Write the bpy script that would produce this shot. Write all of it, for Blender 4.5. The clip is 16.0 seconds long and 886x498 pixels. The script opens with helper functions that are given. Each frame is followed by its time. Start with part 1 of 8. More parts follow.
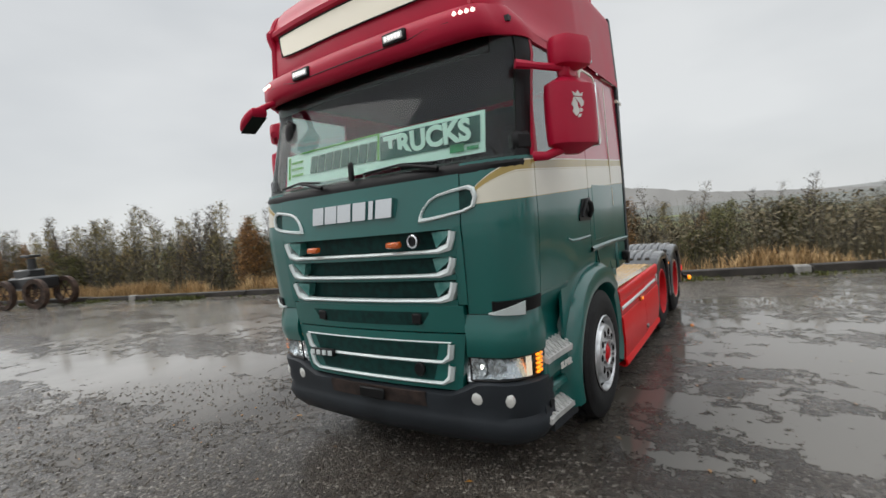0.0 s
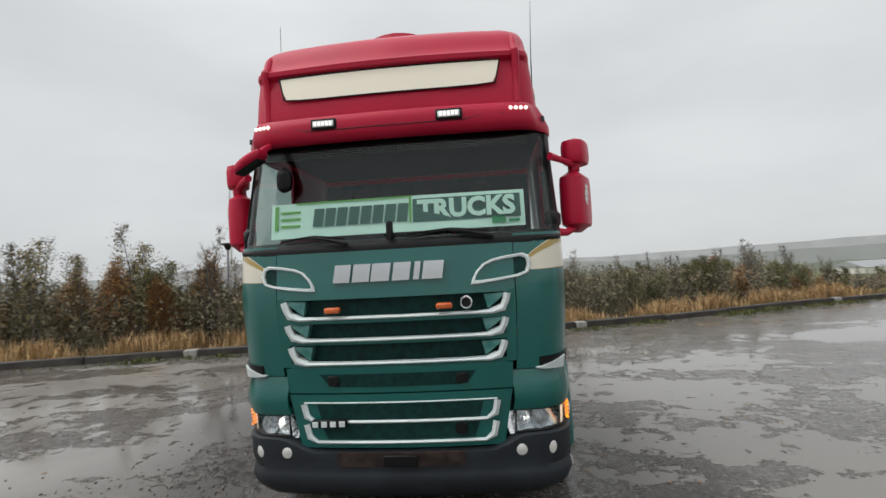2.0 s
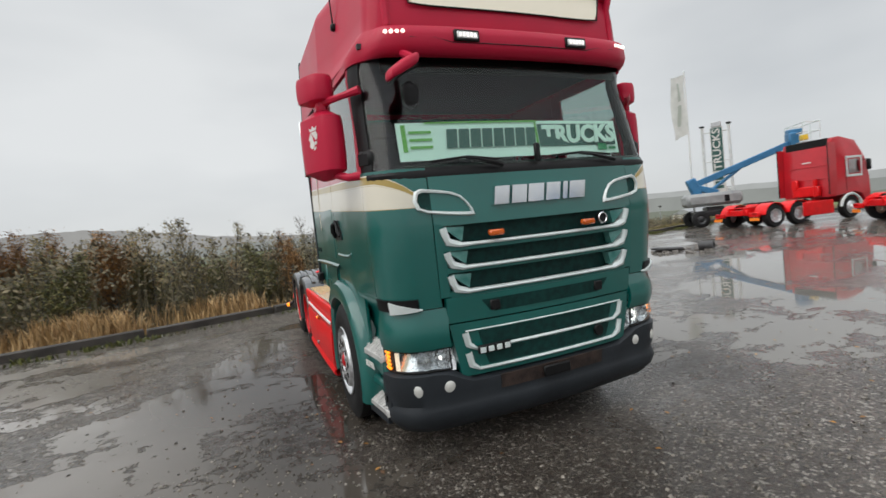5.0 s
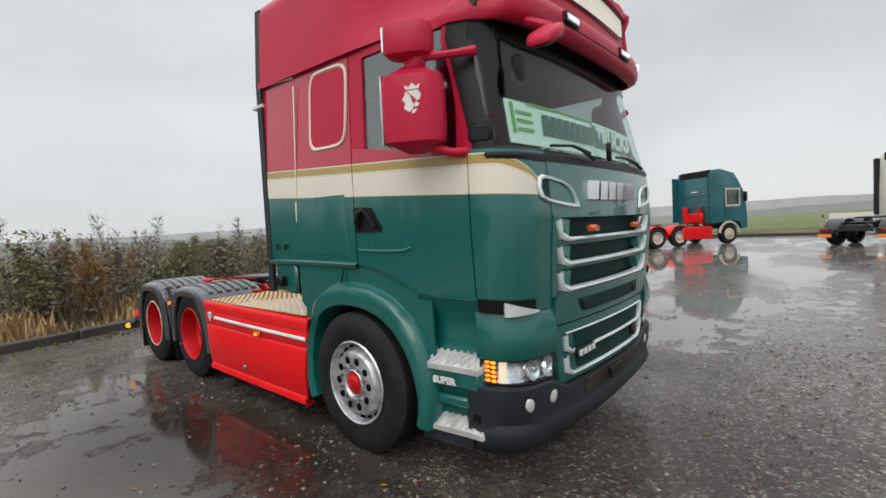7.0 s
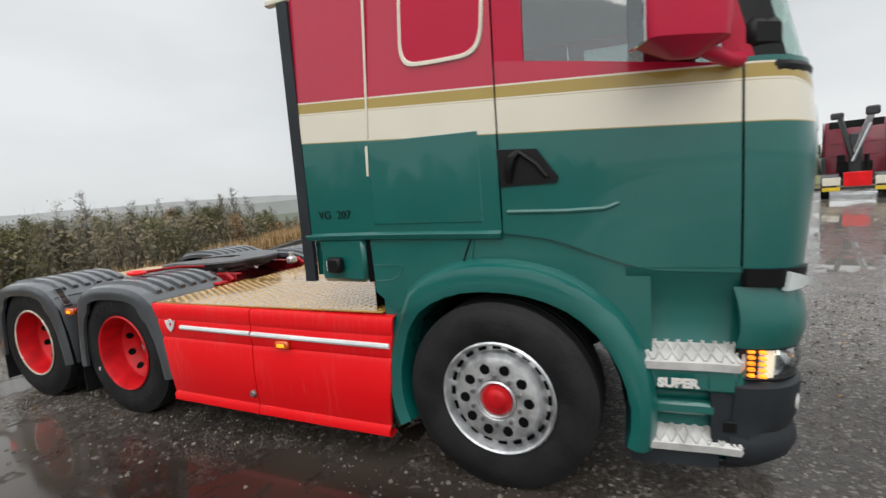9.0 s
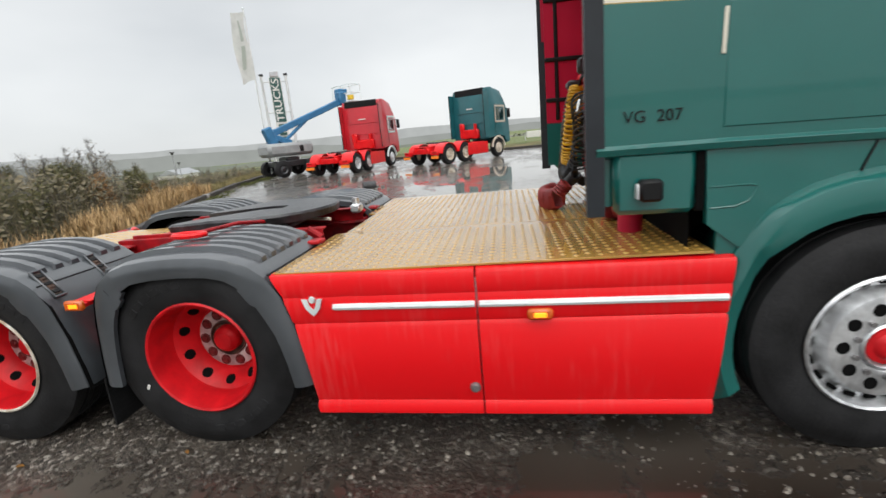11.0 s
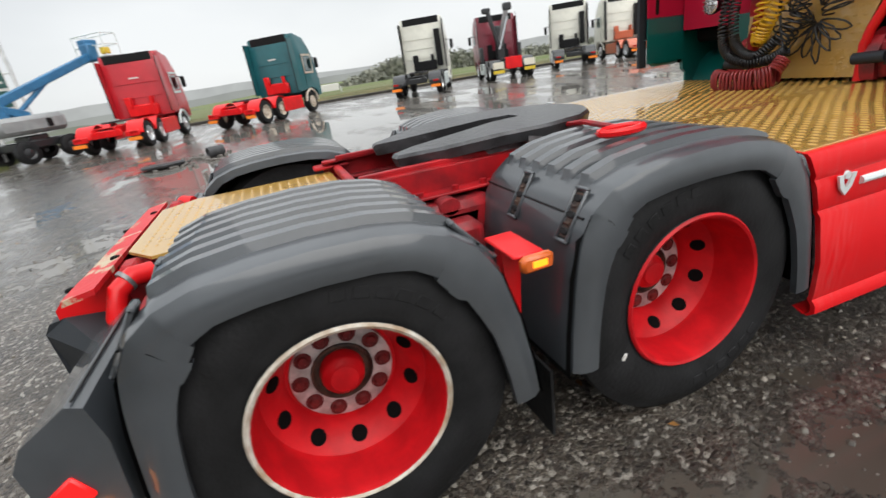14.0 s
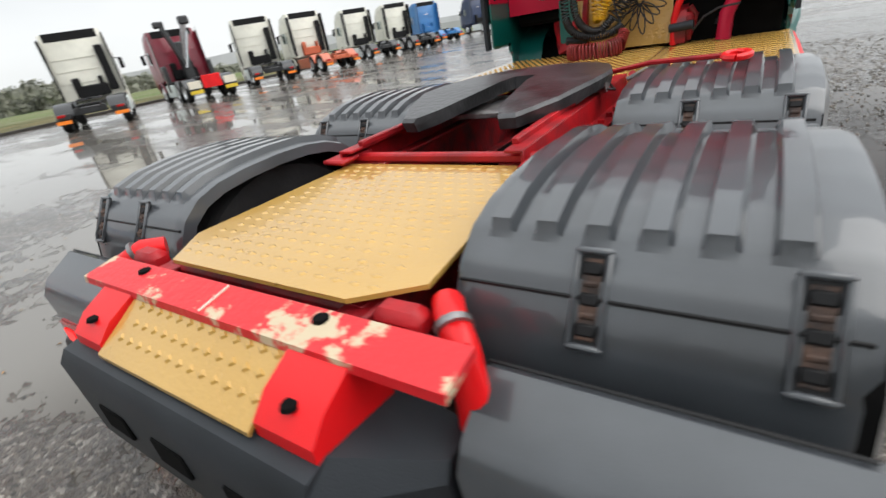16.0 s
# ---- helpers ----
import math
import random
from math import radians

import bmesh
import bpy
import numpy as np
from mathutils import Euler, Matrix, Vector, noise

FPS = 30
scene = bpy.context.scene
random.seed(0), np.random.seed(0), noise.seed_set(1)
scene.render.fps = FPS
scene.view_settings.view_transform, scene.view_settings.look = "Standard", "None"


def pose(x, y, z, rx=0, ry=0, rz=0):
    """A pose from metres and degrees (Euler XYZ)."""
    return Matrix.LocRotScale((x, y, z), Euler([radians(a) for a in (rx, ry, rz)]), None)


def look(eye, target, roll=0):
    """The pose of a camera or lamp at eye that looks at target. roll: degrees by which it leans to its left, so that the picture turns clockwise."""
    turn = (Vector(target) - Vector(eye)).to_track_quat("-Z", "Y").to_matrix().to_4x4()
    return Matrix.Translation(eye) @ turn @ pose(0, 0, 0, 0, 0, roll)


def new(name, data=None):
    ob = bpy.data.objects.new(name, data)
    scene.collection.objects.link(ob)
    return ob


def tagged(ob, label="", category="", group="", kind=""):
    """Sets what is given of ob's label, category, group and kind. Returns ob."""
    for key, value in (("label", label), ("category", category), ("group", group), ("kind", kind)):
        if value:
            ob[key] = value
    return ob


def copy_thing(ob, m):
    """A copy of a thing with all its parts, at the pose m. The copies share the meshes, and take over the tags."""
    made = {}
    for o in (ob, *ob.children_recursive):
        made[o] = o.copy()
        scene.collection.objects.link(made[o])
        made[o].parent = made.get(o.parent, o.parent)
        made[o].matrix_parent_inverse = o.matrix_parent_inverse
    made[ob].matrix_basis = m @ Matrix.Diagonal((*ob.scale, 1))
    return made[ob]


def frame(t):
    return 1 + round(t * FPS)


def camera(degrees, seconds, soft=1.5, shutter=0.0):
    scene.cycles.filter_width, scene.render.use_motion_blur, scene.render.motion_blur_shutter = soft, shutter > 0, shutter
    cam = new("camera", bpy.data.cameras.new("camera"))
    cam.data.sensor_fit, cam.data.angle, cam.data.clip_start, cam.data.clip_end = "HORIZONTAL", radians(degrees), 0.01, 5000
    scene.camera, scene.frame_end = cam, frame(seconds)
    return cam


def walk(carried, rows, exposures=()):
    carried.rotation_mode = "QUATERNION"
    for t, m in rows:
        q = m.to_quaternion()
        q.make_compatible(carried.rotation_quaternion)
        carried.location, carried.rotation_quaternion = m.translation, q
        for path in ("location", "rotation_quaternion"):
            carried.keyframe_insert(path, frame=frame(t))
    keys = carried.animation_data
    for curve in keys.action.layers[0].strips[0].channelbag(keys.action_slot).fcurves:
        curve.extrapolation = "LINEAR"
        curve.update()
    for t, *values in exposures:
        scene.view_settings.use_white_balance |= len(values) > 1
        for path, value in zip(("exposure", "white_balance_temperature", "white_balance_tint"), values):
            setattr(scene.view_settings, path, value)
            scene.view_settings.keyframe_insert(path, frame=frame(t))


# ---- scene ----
cam = camera(87.7, 16.0, shutter=0.4)
PATH = [
    (0, (2.24, -2.433, 1.602), (1.13, -0.771, 1.512), -5.0),
    (0.5, (1.834, -2.701, 1.617), (0.941, -0.915, 1.505), -4.5),
    (1, (1.428, -2.856, 1.609), (0.786, -0.963, 1.557), -3.7),
    (1.5, (0.994, -3.007, 1.662), (0.595, -1.049, 1.724), -3.0),
    (2, (0.643, -3.192, 1.746), (0.458, -1.203, 1.841), -3.0),
    (2.5, (0.251, -3.225, 1.702), (0.246, -1.226, 1.775), -3.5),
    (3, (-0.181, -3.339, 1.692), (-0.043, -1.344, 1.741), -4.6),
    (3.5, (-0.609, -3.356, 1.657), (-0.305, -1.379, 1.681), -5.6),
    (4, (-1.074, -3.19, 1.638), (-0.575, -1.253, 1.622), -6.3),
    (4.5, (-1.545, -3.089, 1.635), (-0.905, -1.196, 1.557), -6.4),
    (5, (-1.91, -2.821, 1.601), (-1.139, -0.978, 1.498), -6.0),
    (5.2, (-2.083, -2.72, 1.642), (-1.23, -0.916, 1.519), -5.5),
    (7.3, (-3.272, -1.05, 1.567), (-1.731, 0.218, 1.435), -3.5),
    (7.5, (-3.288, -0.82, 1.601), (-1.731, 0.42, 1.417), -3.8),
    (8, (-3.408, -0.334, 1.584), (-1.753, 0.758, 1.322), -4.1),
    (8.2, (-3.433, -0.181, 1.589), (-1.742, 0.855, 1.322), -4.1),
    (10.3, (-3.216, 1.989, 1.495), (-1.304, 2.456, 1.137), -5.0),
    (10.5, (-3.242, 2.204, 1.522), (-1.341, 2.645, 1.083), -5.3),
    (11, (-3.154, 2.74, 1.483), (-1.236, 3.04, 1.003), -5.4),
    (11.5, (-3.038, 3.271, 1.499), (-1.11, 3.408, 0.984), -5.7),
    (12, (-3.007, 3.737, 1.491), (-1.104, 3.773, 0.877), -6.4),
    (12.5, (-2.845, 4.268, 1.458), (-0.956, 4.248, 0.801), -7.5),
    (13, (-2.779, 4.761, 1.463), (-0.921, 4.611, 0.738), -8.1),
    (13.5, (-2.581, 5.178, 1.409), (-0.741, 4.884, 0.682), -9.1),
    (14, (-2.34, 5.611, 1.405), (-0.568, 5.058, 0.661), -8.9),
    (14.5, (-2.158, 5.971, 1.432), (-0.493, 5.198, 0.637), -9.2),
    (15, (-1.762, 6.266, 1.397), (-0.253, 5.223, 0.602), -8.8),
    (15.5, (-1.448, 6.588, 1.402), (-0.161, 5.313, 0.555), -8.9),
    (16, (-1.046, 6.77, 1.383), (0.028, 5.318, 0.524), -10.3),
]
walk(cam, [(t, look(eye, target, roll)) for t, eye, target, roll in PATH], [(0, 0.08), (1, 0.15), (2, 0.06), (4.5, 0.10), (5.2, 0.12), (8, 0.15), (10.4, 0.33), (12, 0.36), (14, 0.38), (15, 0.43), (16, 0.46)])

# ---- daylight: a low grey cloud cover ----
world = bpy.data.worlds.new("overcast")
scene.world = world
world.use_nodes = True
wn, wl = world.node_tree.nodes, world.node_tree.links
wn.clear()
w_out = wn.new("ShaderNodeOutputWorld")
w_bg = wn.new("ShaderNodeBackground")
w_sky = wn.new("ShaderNodeTexSky")
w_sky.sky_type, w_sky.sun_disc = "NISHITA", False
w_sky.sun_elevation, w_sky.sun_rotation = radians(48), radians(255)
w_co = wn.new("ShaderNodeTexCoord")
w_map = wn.new("ShaderNodeMapping")
w_map.inputs["Scale"].default_value = (1.0, 1.0, 2.6)
w_no = wn.new("ShaderNodeTexNoise")
w_no.inputs["Scale"].default_value, w_no.inputs["Detail"].default_value = 1.7, 4.0
w_no.inputs["Roughness"].default_value = 0.45
w_ramp = wn.new("ShaderNodeValToRGB")
w_ramp.color_ramp.elements[0].position, w_ramp.color_ramp.elements[0].color = 0.30, (0.50, 0.52, 0.535, 1)
w_ramp.color_ramp.elements[1].position, w_ramp.color_ramp.elements[1].color = 0.68, (0.66, 0.675, 0.68, 1)
w_dim = wn.new("ShaderNodeVectorMath")
w_dim.operation = "SCALE"
w_dim.inputs["Scale"].default_value = 0.05
w_mix = wn.new("ShaderNodeMix")
w_mix.data_type = "RGBA"
w_mix.inputs["Factor"].default_value = 0.9
wl.new(w_co.outputs["Generated"], w_map.inputs["Vector"])
wl.new(w_map.outputs["Vector"], w_no.inputs["Vector"])
wl.new(w_no.outputs["Fac"], w_ramp.inputs["Fac"])
wl.new(w_sky.outputs["Color"], w_dim.inputs[0])
wl.new(w_dim.outputs["Vector"], w_mix.inputs["A"])
wl.new(w_ramp.outputs["Color"], w_mix.inputs["B"])
w_sep = wn.new("ShaderNodeSeparateXYZ")
w_up = wn.new("ShaderNodeMapRange")
w_up.interpolation_type = "SMOOTHSTEP"
w_up.inputs["From Min"].default_value, w_up.inputs["From Max"].default_value = 0.35, 1.0
w_up.inputs["To Min"].default_value, w_up.inputs["To Max"].default_value = 1.0, 2.15
w_lift = wn.new("ShaderNodeVectorMath")
w_lift.operation = "SCALE"
wl.new(w_co.outputs["Generated"], w_sep.inputs[0])
wl.new(w_sep.outputs[2], w_up.inputs["Value"])
wl.new(w_mix.outputs["Result"], w_lift.inputs[0])
wl.new(w_up.outputs["Result"], w_lift.inputs["Scale"])
wl.new(w_lift.outputs["Vector"], w_bg.inputs["Color"])
w_bg.inputs["Strength"].default_value = 1.15
wl.new(w_bg.outputs["Background"], w_out.inputs["Surface"])

sun_data = bpy.data.lights.new("sun", "SUN")
sun_data.energy, sun_data.angle, sun_data.color = 1.25, radians(60), (1.0, 0.97, 0.93)
sun = new("sun", sun_data)
sun.matrix_world = look((-14, -1, 17), (0, 3, 0))


# ---- materials ----
def mat(name, color, rough=0.5, metal=0.0, var=0.0, scale=6.0, bump=0.0, bscale=40.0, coat=0.0, spec=0.5, second=None, emit=0.0, each=0.0):
    """A surface with a base colour, a blotchy second tone, fine relief and an optional clear coat."""
    m = bpy.data.materials.new(name)
    m.use_nodes = True
    n, l = m.node_tree.nodes, m.node_tree.links
    b = n["Principled BSDF"]
    b.inputs["Base Color"].default_value = (*color, 1)
    b.inputs["Roughness"].default_value = rough
    b.inputs["Metallic"].default_value = metal
    b.inputs["Specular IOR Level"].default_value = spec
    b.inputs["Coat Weight"].default_value = coat
    b.inputs["Coat Roughness"].default_value = 0.04
    co = n.new("ShaderNodeTexCoord")
    if var > 0 or second:
        no = n.new("ShaderNodeTexNoise")
        no.inputs["Scale"].default_value, no.inputs["Detail"].default_value = scale, 6.0
        l.new(co.outputs["Object"], no.inputs["Vector"])
        rp = n.new("ShaderNodeValToRGB")
        lo = second or [c * (1 - var) for c in color]
        hi = color if second else [min(1, c * (1 + var)) for c in color]
        rp.color_ramp.elements[0].position, rp.color_ramp.elements[0].color = 0.36, (*lo, 1)
        rp.color_ramp.elements[1].position, rp.color_ramp.elements[1].color = 0.64, (*hi, 1)
        l.new(no.outputs["Fac"], rp.inputs["Fac"])
        src = rp.outputs["Color"]
        if each > 0:
            oi = n.new("ShaderNodeObjectInfo")
            mr = n.new("ShaderNodeMapRange")
            mr.inputs["To Min"].default_value, mr.inputs["To Max"].default_value = 1 - each, 1 + each
            l.new(oi.outputs["Random"], mr.inputs["Value"])
            sc = n.new("ShaderNodeVectorMath")
            sc.operation = "SCALE"
            l.new(src, sc.inputs[0])
            l.new(mr.outputs["Result"], sc.inputs["Scale"])
            src = sc.outputs["Vector"]
        l.new(src, b.inputs["Base Color"])
        r2 = n.new("ShaderNodeMapRange")
        r2.inputs["To Min"].default_value, r2.inputs["To Max"].default_value = max(0, rough - 0.08), min(1, rough + 0.12)
        l.new(no.outputs["Fac"], r2.inputs["Value"])
        l.new(r2.outputs["Result"], b.inputs["Roughness"])
    if bump > 0:
        n2 = n.new("ShaderNodeTexNoise")
        n2.inputs["Scale"].default_value, n2.inputs["Detail"].default_value = bscale, 5.0
        l.new(co.outputs["Object"], n2.inputs["Vector"])
        bp = n.new("ShaderNodeBump")
        bp.inputs["Strength"].default_value, bp.inputs["Distance"].default_value = bump, 0.01
        l.new(n2.outputs["Fac"], bp.inputs["Height"])
        l.new(bp.outputs["Normal"], b.inputs["Normal"])
    if emit > 0:
        b.inputs["Emission Color"].default_value = (*color, 1)
        b.inputs["Emission Strength"].default_value = emit
    return m


def island_tones(m, lo, hi):
    """Lets every loose piece of a joined mesh take its own tone between two."""
    n, l = m.node_tree.nodes, m.node_tree.links
    g = n.new("ShaderNodeNewGeometry")
    rp = n.new("ShaderNodeValToRGB")
    rp.color_ramp.elements[0].color, rp.color_ramp.elements[1].color = (*lo, 1), (*hi, 1)
    l.new(g.outputs["Random Per Island"], rp.inputs["Fac"])
    l.new(rp.outputs["Color"], n["Principled BSDF"].inputs["Base Color"])
    return m


GREEN, RED, CREAM, GOLD = (0.003, 0.112, 0.097), (0.48, 0.010, 0.043), (0.74, 0.69, 0.57), (0.40, 0.28, 0.06)
green_paint = mat("green_paint", GREEN, 0.30, 0, 0.06, 2.0, coat=0.8, spec=0.45)
red_paint = mat("red_paint", RED, 0.42, 0, 0.06, 2.0, coat=0.16, spec=0.2)
signal_red = mat("signal_red", (0.76, 0.007, 0.010), 0.36, 0, 0.10, 3.0, coat=0.2, spec=0.3)
hub_red = mat("hub_red", (0.56, 0.007, 0.012), 0.42, 0, 0.18, 9.0, 0.15, 60, spec=0.3)
worn_red = mat("worn_red", (0.46, 0.007, 0.012), 0.42, 0, 0, 7.0, 0.2, 50, second=(0.22, 0.008, 0.012), spec=0.35)
rust = mat("rusty_metal", (0.10, 0.055, 0.037), 0.6, 0.2, 0, 24.0, 0.4, 80, second=(0.025, 0.019, 0.017))
chassis_red = mat("chassis_red", (0.36, 0.008, 0.014), 0.45, 0, 0, 10.0, 0.3, 60, second=(0.10, 0.012, 0.014))
cream_paint = mat("cream_paint", CREAM, 0.3, 0, 0.05, 3.0, coat=0.5)
silver = mat("silver_paint", (0.72, 0.78, 0.77), 0.42, 0.15, 0.08, 6.0)
chrome = mat("chrome", (0.72, 0.74, 0.76), 0.14, 1.0)
alloy = mat("alloy", (0.68, 0.69, 0.70), 0.34, 0.8, 0.25, 14.0, 0.2, 70)
nut_red = mat("greasy_red", (0.13, 0.012, 0.012), 0.5, 0.2, 0.4, 30.0)
ring_steel = mat("ring_steel", (0.50, 0.47, 0.46), 0.40, 0.55, 0.35, 16.0, 0.3, 60)
steel = mat("bare_steel", (0.26, 0.25, 0.25), 0.42, 0.7, 0.3, 18.0, 0.3, 60)
rim_white = mat("rim_white", (0.70, 0.66, 0.58), 0.5, 0, 0, 20.0, second=(0.42, 0.30, 0.2))
bumper_grey = mat("bumper_grey", (0.024, 0.028, 0.033), 0.46, 0, 0.15, 4.0, 0.12, 250, spec=0.28)
guard_grey = mat("guard_plastic", (0.054, 0.060, 0.067), 0.30, 0, 0.22, 3.0, 0.05, 260, coat=0.8)
black_trim = mat("black_trim", (0.005, 0.005, 0.0055), 0.45, 0, 0.2, 6.0, spec=0.28)
dark_mesh = mat("dark_mesh", (0.004, 0.034, 0.030), 0.6, 0, 0.3, 20.0, spec=0.25)
tyre_rubber = mat("tyre_rubber", (0.0144, 0.0144, 0.0152), 0.60, 0, 0.35, 7.0, 0.25, 60, spec=0.26)
# near-black for hollows and openings, their shade put into the colour
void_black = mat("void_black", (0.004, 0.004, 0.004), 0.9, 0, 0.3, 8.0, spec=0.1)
lamp_white = mat("lamp_white", (1.0, 0.95, 0.86), 0.3, emit=1.1)
lamp_amber = mat("lamp_amber", (1.0, 0.27, 0.01), 0.3, emit=1.5)
amber_plastic = mat("amber_plastic", (0.62, 0.11, 0.01), 0.2, 0, 0.1, 30.0, coat=0.5)
lamp_red = mat("lamp_red", (0.85, 0.012, 0.012), 0.3, emit=0.6)
lamp_bulb = mat("lamp_bulb", (1.0, 0.96, 0.88), 0.3, emit=3.0)
red_plastic = mat("red_plastic", (0.45, 0.01, 0.01), 0.2, 0, 0.1, 30.0, coat=0.5)
lens_grey = mat("lens_reflector", (0.84, 0.85, 0.86), 0.35, 0.0, 0.15, 30.0, coat=1.0)
reflector = mat("bright_reflector", (0.90, 0.91, 0.92), 0.24, 0.85, 0.1, 30.0)
sprayed = mat("sprayed_silver", (0.13, 0.30, 0.27), 0.42, 0, 0, 12.0, second=(0.03, 0.17, 0.15))
dash_grey = mat("dashboard", (0.02, 0.022, 0.024), 0.6, 0, 0.2, 6.0)
seat_cloth = mat("seat_cloth", (0.05, 0.055, 0.06), 0.8, 0, 0.2, 12.0)
board_green = mat("board_green", (0.03, 0.26, 0.10), 0.4, 0, 0.04, 4.0)
board_lime = mat("board_lime", (0.16, 0.42, 0.08), 0.4, 0, 0.04, 4.0)
board_dark = mat("board_dark", (0.03, 0.10, 0.085), 0.4, 0, 0.04, 4.0)
board_white = mat("board_white", (0.80, 0.95, 0.88), 0.4, 0, 0.03, 4.0)
hose_yellow = mat("hose_yellow", (0.62, 0.34, 0.01), 0.35, 0, 0.15, 9.0)
coupling_blue = mat("coupling_blue", (0.02, 0.10, 0.26), 0.4)
hose_black = mat("hose_black", (0.014, 0.014, 0.015), 0.4, 0, 0.2, 9.0)
hose_red = mat("hose_red", (0.24, 0.02, 0.02), 0.4, 0, 0.2, 9.0)
grease = mat("greased_steel", (0.055, 0.055, 0.058), 0.30, 0.35, 0.5, 6.0, 0.45, 30)
brass_edge = mat("tread_plate_edge", (0.34, 0.19, 0.05), 0.35, 0.4, 0.2, 10.0)
white_vinyl = mat("white_vinyl", (0.72, 0.70, 0.66), 0.4, 0, 0.04, 8.0)
step_alloy = mat("step_alloy", (0.58, 0.57, 0.55), 0.45, 0.35, 0.15, 12.0)


def nodes_of(m):
    return m.node_tree.nodes, m.node_tree.links, m.node_tree.nodes["Principled BSDF"]


def mnode(n, l, op, a, b=None, c=None):
    x = n.new("ShaderNodeMath")
    x.operation = op
    for i, v in enumerate((a, b, c)):
        if v is None:
            continue
        if isinstance(v, (int, float)):
            x.inputs[i].default_value = v
        else:
            l.new(v, x.inputs[i])
    return x.outputs[0]


def livery_paint():
    """Cab paint: green below, a cream and gold band with thin lines, red above. The band runs up a little to the rear and narrows to a point at the front corner."""
    m = mat("livery_paint", GREEN, 0.30, coat=0.8, spec=0.45)
    n, l, b = nodes_of(m)
    co = n.new("ShaderNodeTexCoord")
    s = n.new("ShaderNodeSeparateXYZ")
    l.new(co.outputs["Object"], s.inputs[0])
    ax = mnode(n, l, "ABSOLUTE", s.outputs[0])
    f = mnode(n, l, "DIVIDE", mnode(n, l, "SUBTRACT", ax, 0.860), 0.275)
    f = mnode(n, l, "POWER", mnode(n, l, "MINIMUM", mnode(n, l, "MAXIMUM", f, 0.0), 1.0), 0.55)
    base = mnode(n, l, "ADD", mnode(n, l, "MULTIPLY", mnode(n, l, "MAXIMUM", mnode(n, l, "SUBTRACT", s.outputs[1], 0.208), -0.3), 0.068), 1.744)
    v = mnode(n, l, "DIVIDE", mnode(n, l, "SUBTRACT", s.outputs[2], base), mnode(n, l, "ADD", f, 0.02))
    v = mnode(n, l, "MULTIPLY", mnode(n, l, "ADD", v, 0.1), 2.0)
    rp = n.new("ShaderNodeValToRGB")
    rp.color_ramp.interpolation = "CONSTANT"
    tones = ((0.0, GREEN), (0.2, GOLD), (0.208, CREAM), (0.508, GOLD), (0.514, CREAM), (0.528, GOLD), (0.632, CREAM), (0.648, RED))
    e = rp.color_ramp.elements
    e[0].position, e[0].color = 0.0, (*tones[0][1], 1)
    e[1].position, e[1].color = tones[1][0], (*tones[1][1], 1)
    for p, c in tones[2:]:
        q = e.new(p)
        q.color = (*c, 1)
    l.new(v, rp.inputs["Fac"])
    no = n.new("ShaderNodeTexNoise")
    no.inputs["Scale"].default_value, no.inputs["Detail"].default_value = 2.5, 5
    l.new(co.outputs["Object"], no.inputs["Vector"])
    mr = n.new("ShaderNodeMapRange")
    mr.inputs["To Min"].default_value, mr.inputs["To Max"].default_value = 0.90, 1.08
    l.new(no.outputs["Fac"], mr.inputs["Value"])
    sc = n.new("ShaderNodeVectorMath")
    sc.operation = "SCALE"
    l.new(rp.outputs["Color"], sc.inputs[0])
    l.new(mr.outputs["Result"], sc.inputs["Scale"])
    front = mnode(n, l, "MULTIPLY", mnode(n, l, "LESS_THAN", s.outputs[1], 0.207), mnode(n, l, "GREATER_THAN", v, 0.648))
    mx = n.new("ShaderNodeMix")
    mx.data_type = "RGBA"
    l.new(front, mx.inputs["Factor"])
    l.new(sc.outputs["Vector"], mx.inputs["A"])
    mx.inputs["B"].default_value = (*GREEN, 1)
    l.new(mx.outputs["Result"], b.inputs["Base Color"])
    return m


livery = livery_paint()


def skirt_paint():
    """Signal red with dried white road salt streaks low on the panel."""
    m = mat("skirt_paint", (0.78, 0.006, 0.010), 0.40, coat=0.12, spec=0.25)
    n, l, b = nodes_of(m)
    co = n.new("ShaderNodeTexCoord")
    mp = n.new("ShaderNodeMapping")
    mp.inputs["Scale"].default_value = (8, 38, 5)
    l.new(co.outputs["Object"], mp.inputs["Vector"])
    no = n.new("ShaderNodeTexNoise")
    no.inputs["Scale"].default_value, no.inputs["Detail"].default_value = 1.0, 7
    l.new(mp.outputs["Vector"], no.inputs["Vector"])
    n2 = n.new("ShaderNodeTexNoise")
    n2.inputs["Scale"].default_value, n2.inputs["Detail"].default_value = 2.6, 3
    l.new(co.outputs["Object"], n2.inputs["Vector"])
    a = mnode(n, l, "MULTIPLY", no.outputs["Fac"], n2.outputs["Fac"])
    mr = n.new("ShaderNodeMapRange")
    mr.inputs["From Min"].default_value, mr.inputs["From Max"].default_value = 0.27, 0.50
    mr.inputs["To Max"].default_value = 0.09
    l.new(a, mr.inputs["Value"])
    mx = n.new("ShaderNodeMix")
    mx.data_type = "RGBA"
    mx.inputs["A"].default_value, mx.inputs["B"].default_value = (0.78, 0.006, 0.010, 1), (0.66, 0.42, 0.40, 1)
    l.new(mr.outputs["Result"], mx.inputs["Factor"])
    l.new(mx.outputs["Result"], b.inputs["Base Color"])
    return m


skirt_red = skirt_paint()


